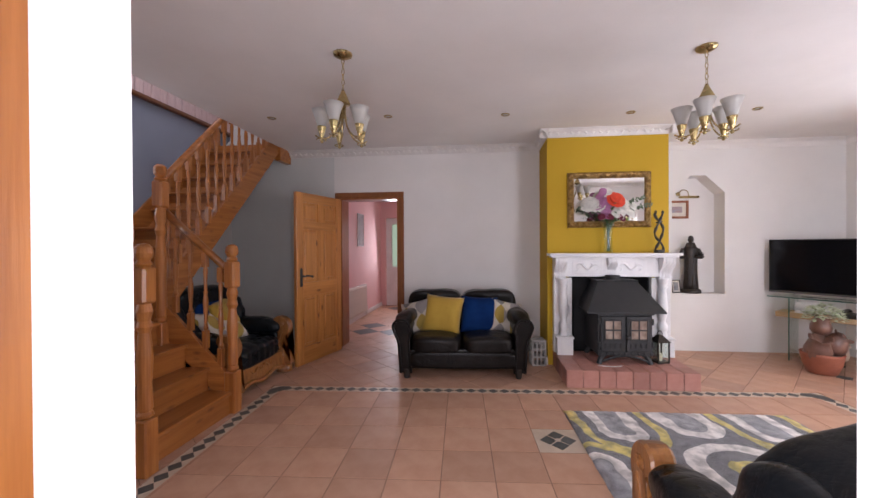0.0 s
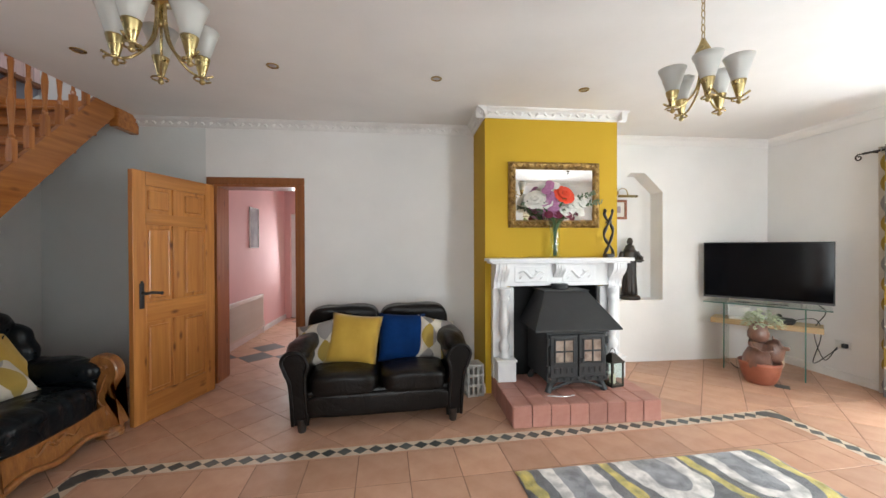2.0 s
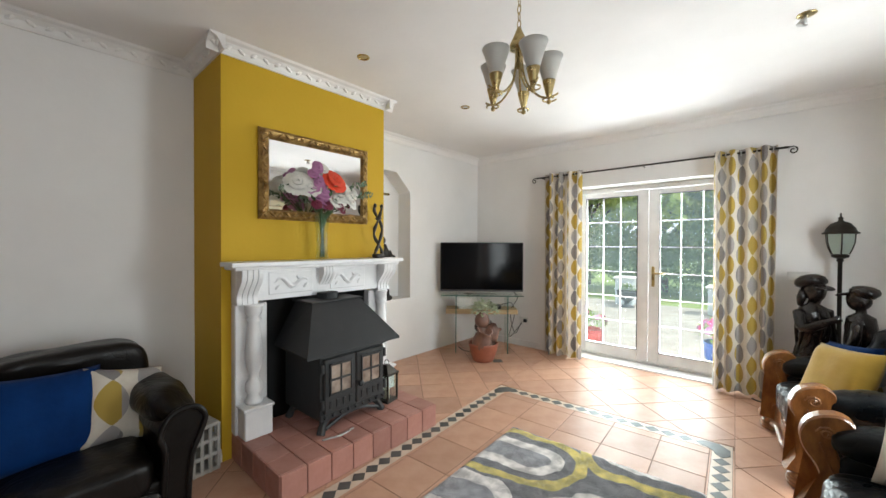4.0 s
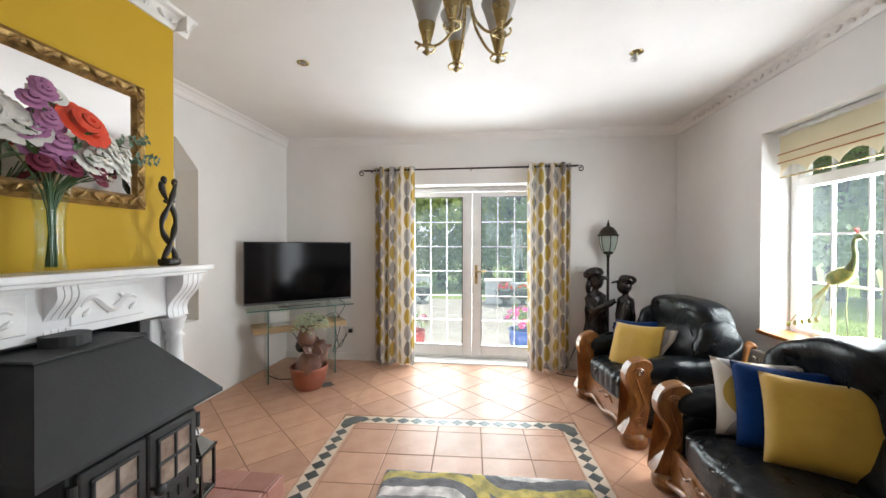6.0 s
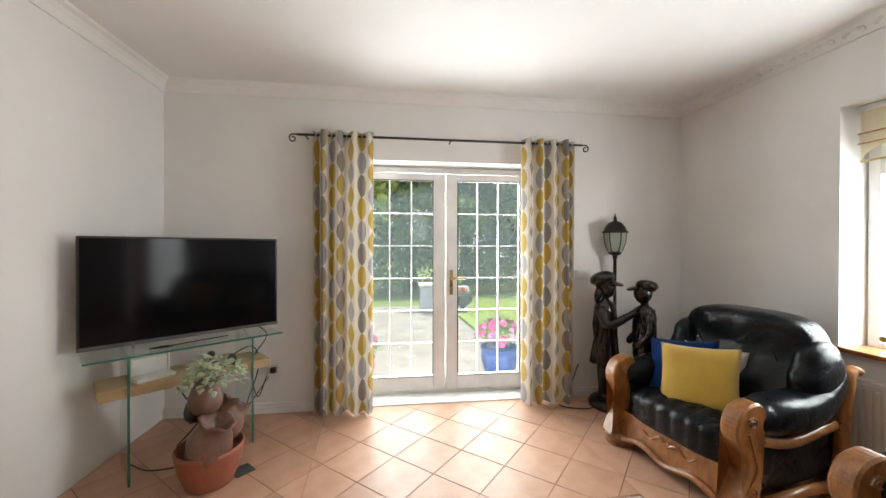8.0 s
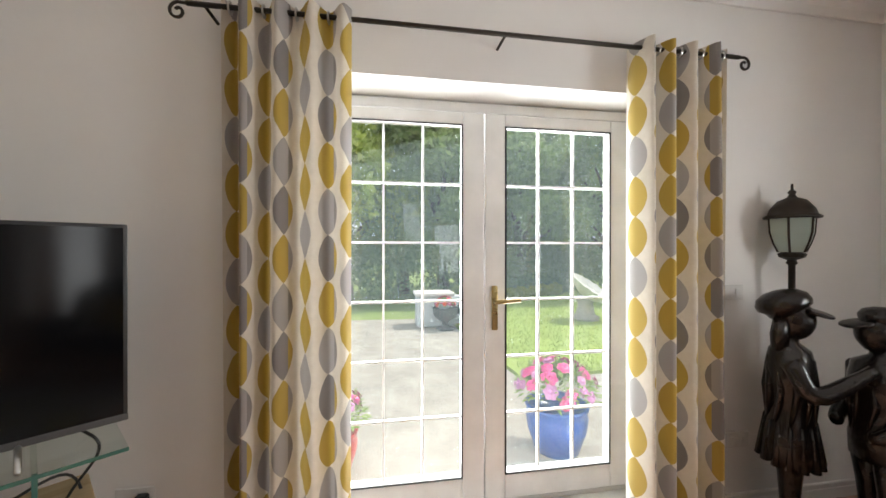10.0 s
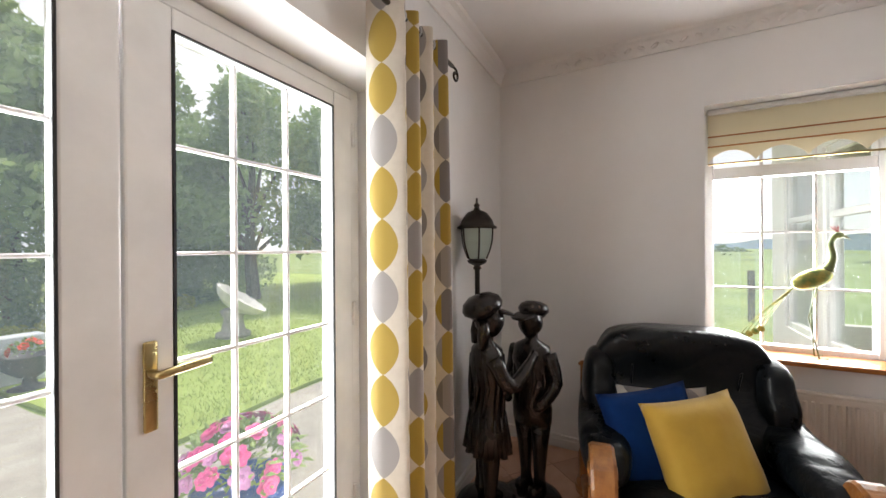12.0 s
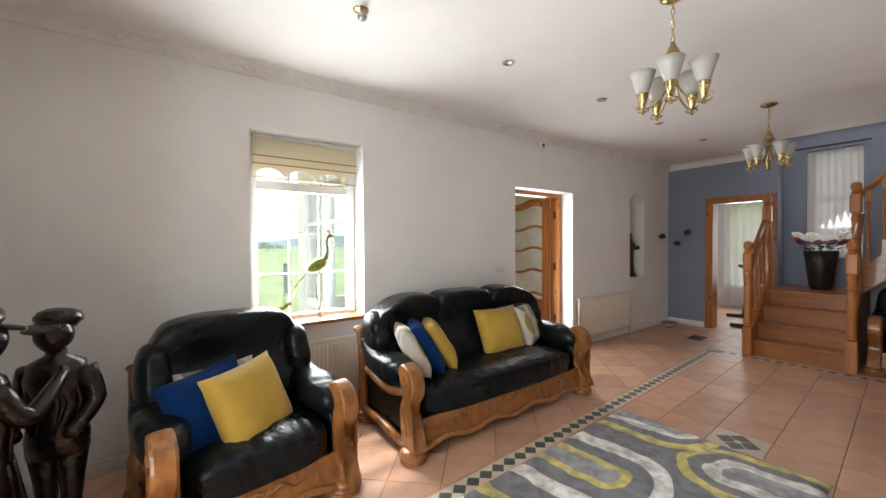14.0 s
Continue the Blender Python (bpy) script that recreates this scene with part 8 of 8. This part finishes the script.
def flower_pot(name, label, m, prof, potmat, blooms, leaf_r, leaf_z, nleaf, nbloom, seed):
    p = thing(name, label, "plant pot", m, "patio pots")
    part("pot", lathe(bmesh.new(), prof, 24), potmat, p, smooth=True)
    r = random.Random(seed)
    bm = bmesh.new()
    for k in range(nleaf):
        d = Vector((r.gauss(0, 1), r.gauss(0, 1), abs(r.gauss(0, 0.9)))).normalized()
        c = Vector((0, 0, leaf_z)) + Vector((d.x * leaf_r, d.y * leaf_r, d.z * leaf_r * 0.75)) * r.uniform(0.55, 1.0)
        leaf_blade(bm, c, d + Vector((r.uniform(-0.6, 0.6), r.uniform(-0.6, 0.6), r.uniform(-0.5, 0.4))), (0.1, 0.2, 1), r.uniform(0.05, 0.08), 0.028)
    part("foliage", bm, leaf_mat("pot_foliage", (0.14, 0.24, 0.05), (0.30, 0.40, 0.13)), p, smooth=False)
    for k in range(nbloom):
        d = Vector((r.gauss(0, 1), r.gauss(0, 1), abs(r.gauss(0.9, 0.5)))).normalized()
        c = Vector((d.x * leaf_r, d.y * leaf_r, leaf_z + d.z * leaf_r * 0.8))
        bm = bmesh.new()
        bloom(bm, (0, 0, 0), r.uniform(0.035, 0.055), 6, 2, 0.6, seed + k)
        part("flower", bm, PETALS[blooms[k % len(blooms)]], p, at=Matrix.Translation(c) @ d.to_track_quat("Z", "Y").to_matrix().to_4x4())
    return p


BLUEPOT = mat("blue_glazed_pot", (0.015, 0.055, 0.25), (0.03, 0.09, 0.33), 6, 0.3)
REDPOT = mat("red_glazed_pot", (0.42, 0.035, 0.03), (0.33, 0.03, 0.025), 6, 0.3)
GREYPOT = mat("dark_grey_urn", (0.07, 0.07, 0.075), None, 6, 0.6, bump=0.2)
POTP = [(0.13, 0), (0.15, 0.01), (0.20, 0.16), (0.21, 0.24), (0.20, 0.30), (0.215, 0.31), (0.215, 0.33), (0.19, 0.33), (0.17, 0.28), (0, 0.27)]
flower_pot("flower_pot", "blue glazed pot with cerise flowers on the patio", pose(6.05, 2.46, GZ0), POTP, BLUEPOT, ["cerise", "cerise", "pink"], 0.27, 0.40, 560, 46, 40)
flower_pot("flower_pot", "red glazed pot with a purple flowering plant", pose(6.0, 3.98, GZ0), [(r * 0.8, z * 0.85) for r, z in POTP], REDPOT, ["pink", "wine", "cerise"], 0.22, 0.34, 300, 16, 90)
URN = [(0.16, 0), (0.16, 0.03), (0.06, 0.06), (0.05, 0.12), (0.12, 0.17), (0.20, 0.24), (0.22, 0.36), (0.24, 0.38), (0.22, 0.38), (0.18, 0.28), (0, 0.26)]
flower_pot("flower_urn", "dark grey footed urn with pink-red flowers", pose(9.95, 2.58, GZ0), URN, GREYPOT, ["cerise", "red"], 0.17, 0.42, 160, 34, 140)
flower_pot("flower_urn", "dark grey footed urn with yellow-green plants", pose(10.1, 4.60, GZ0), URN, GREYPOT, ["white"], 0.18, 0.40, 200, 8, 180)
flower_pot("flower_urn", "dark grey footed urn by the low garden wall", pose(10.0, 2.15, GZ0), URN, GREYPOT, ["red"], 0.15, 0.40, 180, 5, 200)
ds = thing("garden_dish", "white tilted shell-shaped dish on a stone pedestal on the lawn", "garden ornament", pose(10.3, -0.25, GZ0 + 0.02))
DSH = mat("white_stone_shell", (0.70, 0.69, 0.67), (0.56, 0.55, 0.53), 7, 0.8, bump=0.4, bscale=25)
bm = lathe(bmesh.new(), [(0.0, 0.0), (0.20, 0.03), (0.36, 0.12), (0.44, 0.24), (0.42, 0.245), (0.34, 0.14), (0.18, 0.06), (0.0, 0.04)], 30)
for v in bm.verts:
    a = math.atan2(v.co.y, v.co.x)
    v.co *= 1 + 0.03 * math.cos(a * 14)
part("shell", bm, DSH, ds, at=Matrix.Translation((0, 0, 0.44)) @ Vector((-0.36, -0.42, 0.80)).to_track_quat("Z", "Y").to_matrix().to_4x4())
part("pedestal", lathe(bmesh.new(), [(0.26, 0), (0.26, 0.06), (0.18, 0.10), (0.14, 0.30), (0.20, 0.42), (0.14, 0.46)], 20), mat("grey_stone", (0.40, 0.38, 0.35), None, 8, 0.85, bump=0.3), ds, smooth=True)

# far country beyond the south window
FARG = leaf_mat("far_hedgerow", (0.09, 0.15, 0.06), (0.15, 0.21, 0.09))
for k, (yy, zz, cc) in enumerate(((-45, 2.2, 3000), (-80, 3.0, 3000), (-130, 5.0, 3000))):
    rnd = random.Random(50 + k)
    bl_ = [(-40 + 130 * i / 34 + rnd.uniform(-2, 2), yy + rnd.uniform(-4, 4), -4.5 + rnd.uniform(0, 1.4), zz * rnd.uniform(0.6, 1.1)) for i in range(35)]
    rs = np.random.RandomState(k)
    leaf_cloud("hedgerow", "far green hedgerow across the fields", bl_, cc * 2, 0.5 + 0.35 * k, FARG, 60 + k)
bm = bmesh.new()
prev = None
for i in range(61):
    x = -200 + 500 * i / 60
    z = 7 + 6 * noise.noise(Vector((x * 0.012, 0, 0))) + 3 * noise.noise(Vector((x * 0.05, 4, 0)))
    cur = (bm.verts.new((x, -300, -2)), bm.verts.new((x, -310, z)))
    if prev:
        bm.faces.new((prev[0], cur[0], cur[1], prev[1]))
    prev = cur
setting("backdrop_hills", bm, mat("blue_hazy_hills", (0.20, 0.27, 0.33), (0.17, 0.25, 0.27), 0.05, 1.0), "hazy blue hills on the horizon", "hills")
for i in range(4):
    x = 2.4 + 1.5 * i
    o = thing("fence_post", "weathered wooden fence post in the meadow", "fence post", pose(x, -5.5, GZ0 - 0.02), "fence posts")
    part("post", solid(-0.05, 0.05, -0.05, 0.05, 0, 1.0, 0.01, 1), BARK, o)

# ---- floor: slab, border, tiles ----
ROT = radians(3.2)
FO = Vector((3.80, 4.02))
E1, E2 = Vector((math.cos(ROT), math.sin(ROT))), Vector((-math.sin(ROT), math.cos(ROT)))
T = 0.317


def to_world(u, v):
    p = FO + E1 * u + E2 * v
    return (p.x, p.y)


floor = tagged(link("floor", solid(-5.2, EO, -1.6, HY1 + 0.2, -0.12, -0.0025), GROUT), "terracotta tiled floor with a slate diamond border", "floor", kind="structure")
U0, U1, V0, V1 = -4.98, 0.0, -1.70, 0.0
BW = 0.055


def tile_mesh(poly, name, material, parent, top=0.0, gap=0.0036):
    """One tile on a plan polygon, with a narrow rounded rim."""
    n = len(poly)
    cx, cy = sum(p[0] for p in poly) / n, sum(p[1] for p in poly) / n
    r = max(math.hypot(p[0] - cx, p[1] - cy) for p in poly)
    if r < 0.02:
        return None

    def shrink(d):
        k = max(0.2, 1 - d / r)
        return [(cx + (p[0] - cx) * k, cy + (p[1] - cy) * k) for p in poly]

    bm = bmesh.new()
    a = [bm.verts.new((x - cx, y - cy, -0.006)) for x, y in shrink(gap)]
    b = [bm.verts.new((x - cx, y - cy, top - 0.0012)) for x, y in shrink(gap)]
    c = [bm.verts.new((x - cx, y - cy, top)) for x, y in shrink(gap + 0.003)]
    bm.faces.new(c)
    for i in range(n):
        j = (i + 1) % n
        bm.faces.new((a[i], a[j], b[j], b[i]))
        bm.faces.new((b[i], b[j], c[j], c[i]))
    return part(name, bm, material, parent, at=pose(cx, cy, 0))


# square tiles inside the border, one with a slate inset
joint = Vector((0.524, 3.091)) - FO
ju, jv = joint.dot(E1), (Vector((0.5, 3.44)) - FO).dot(E2)
inset = Vector((1.33, 2.99)) - FO
iu, iv = inset.dot(E1), inset.dot(E2)
for i in range(-20, 30):
    for j in range(-12, 10):
        u0, v0 = ju + T * i, jv + T * j
        poly = [(u0, v0), (u0 + T, v0), (u0 + T, v0 + T), (u0, v0 + T)]
        for a, b, c in ((-1, 0, -(U0 + BW + 0.012)), (1, 0, U1 - BW - 0.012), (0, -1, -(V0 + BW + 0.012)), (0, 1, V1 - BW - 0.012)):
            poly = clip_poly(poly, a, b, c)
        if len(poly) < 3:
            continue
        if abs(u0 + T / 2 - iu) < T / 2 and abs(v0 + T / 2 - iv) < T / 2:
            cu, cv, q = u0 + T / 2, v0 + T / 2, T / 2
            tile_mesh([to_world(*p) for p in poly], "tile", CREAMT, floor, -0.0005)
            for du, dv in ((0, 1), (1, 0), (0, -1), (-1, 0)):
                c1 = (cu + du * q * 0.42 + 0.0, cv + dv * q * 0.42)
                h_ = q * 0.40
                tile_mesh([to_world(c1[0] + a, c1[1] + b) for a, b in ((h_, 0), (0, h_), (-h_, 0), (0, -h_))], "slate_inset", SLATE, floor, 0.0015)
            tile_mesh([to_world(cu + a, cv + b) for a, b in ((0.03, 0), (0, 0.03), (-0.03, 0), (0, -0.03))], "slate_inset", CREAMT, floor, 0.003)
            continue
        tile_mesh([to_world(*p) for p in poly], "tile", TERRA, floor)
# border: a cream strip with slate diamonds and thin terracotta lines
PD = 0.103
for (a0, b0), (a1, b1) in (((U0, V1), (U1, V1)), ((U0, V0), (U1, V0)), ((U1, V0), (U1, V1)), ((U0, V0), (U0, V1))):
    du, dv = (1, 0) if b0 == b1 else (0, 1)
    ln_ = abs(a1 - a0) + abs(b1 - b0)
    strip = [(a0 - du * BW - dv * BW, b0 - dv * BW - du * BW), (a1 + du * BW - dv * BW, b1 + dv * BW - du * BW), (a1 + du * BW + dv * BW, b1 + dv * BW + du * BW), (a0 - du * BW + dv * BW, b0 - dv * BW + du * BW)]
    if dv:
        strip = [(a0 - BW, b0 + BW), (a0 + BW, b0 + BW), (a1 + BW, b1 - BW), (a1 - BW, b1 - BW)]
    tile_mesh([to_world(*p) for p in strip], "border_strip", CREAMT, floor, -0.001, 0.002)
    for e in (-1, 1):
        o_ = e * (BW + 0.006)
        pts = [(a0 + dv * o_, b0 + du * o_), (a1 + dv * o_, b1 + du * o_)]
        wv = 0.004
        tile_mesh([to_world(p[0] + s * dv * wv, p[1] + s * du * wv) for p, s in ((pts[0], -1), (pts[1], -1), (pts[1], 1), (pts[0], 1))], "border_line", TERRA, floor, -0.0005, 0.0001)
    nd = round((ln_ - 2 * BW) / PD)
    st_ = (ln_ - 2 * BW) / nd
    for k in range(nd):
        c_ = BW + st_ * (k + 0.5)
        cu, cv = a0 + du * c_, b0 + dv * c_
        hl, hw_ = st_ * 0.5, BW * 0.86
        tile_mesh([to_world(cu + du * x + dv * y, cv + dv * x + du * y) for x, y in ((hl, 0), (0, hw_), (-hl, 0), (0, -hw_))], "border_diamond", SLATE, floor, 0.0005, 0.001)
for cu, cv, s, t_ in ((U1, V1, -1, -1), (U1, V0, -1, 1), (U0, V1, 1, -1), (U0, V0, 1, 1)):
    tile_mesh([to_world(cu + s * x, cv + t_ * y) for x, y in ((-0.045, 0.10), (0.035, 0.10), (0.10, 0.035), (0.10, -0.045), (0.02, -0.045), (-0.045, 0.02))], "border_corner", SLATE, floor, 0.0012, 0.001)
# diagonal tiles between the border and the walls
BO = BW + 0.012
regions = [[(0, -1, -(V1 + BO))], [(0, 1, V0 - BO)], [(0, -1, -(V0 - BO)), (0, 1, V1 + BO), (-1, 0, -(U1 + BO))], [(0, -1, -(V0 - BO)), (0, 1, V1 + BO), (1, 0, U0 - BO)]]
wl = [(1, 0, E), (-1, 0, -W2), (0, 1, NR), (0, -1, -S)]
r2 = T / math.sqrt(2)
rest = bmesh.new()
for i in range(-26, 14):
    for j in range(-16, 14):
        cu, cv = r2 * (i + j), r2 * (i - j)
        base = [(cu + r2, cv), (cu, cv + r2), (cu - r2, cv), (cu, cv - r2)]
        if not (-7.2 < cu < 2.3 and -4.0 < cv < 2.2):
            continue
        for reg in regions:
            poly = base
            for h_ in reg:
                poly = clip_poly(poly, *h_)
                if len(poly) < 3:
                    break
            if len(poly) < 3:
                continue
            poly = [to_world(*p) for p in poly]
            for h_ in wl:
                poly = clip_poly(poly, *h_)
                if len(poly) < 3:
                    break
            if len(poly) >= 3:
                tile_mesh(poly, "tile", TERRA, floor)
# small slate inset beside the pot fountain
tile_mesh([(4.465 + a, 4.525 + b) for a, b in ((0.085, 0.0), (0.0, 0.085), (-0.085, 0.0), (0.0, -0.085))], "slate_inset", SLATE, floor, 0.0015)
# hall and porch tiles, joined
for x0, x1, y0, y1, dark in ((-1.52, 0.4, NL - 0.0, HY1, True), (-0.6, PWX1 - 0.12, -1.43, S, False), (-5.0, W, 0.4, 4.2, False), (GY0, GY1, 0, 0, False)):
    if y0 == y1:
        continue
    for i in range(-30, 40):
        for j in range(-30, 40):
            cx, cy = x0 + r2 * (i + j), y0 + r2 * (i - j)
            poly = [(cx + r2 - 0.003, cy), (cx, cy + r2 - 0.003), (cx - r2 + 0.003, cy), (cx, cy - r2 + 0.003)]
            if dark and (i % 2 == 0 and (i - j) % 4 == 2 and i % 4 == 0 or (i - j) == 4):
                m_i = 1
            else:
                m_i = 0
            for h_ in ((1, 0, x1), (-1, 0, -x0), (0, 1, y1), (0, -1, -y0)):
                poly = clip_poly(poly, *h_)
                if len(poly) < 3:
                    break
            if len(poly) >= 3:
                fs = len(rest.faces)
                f = rest.faces.new([rest.verts.new((p[0], p[1], -0.0005)) for p in poly])
                f.material_index = m_i
ob = part("hall_tiles", rest, [TERRA, SLATE], floor, "terracotta and slate tiles beyond the doorways")
ob["kind"] = "stuff"
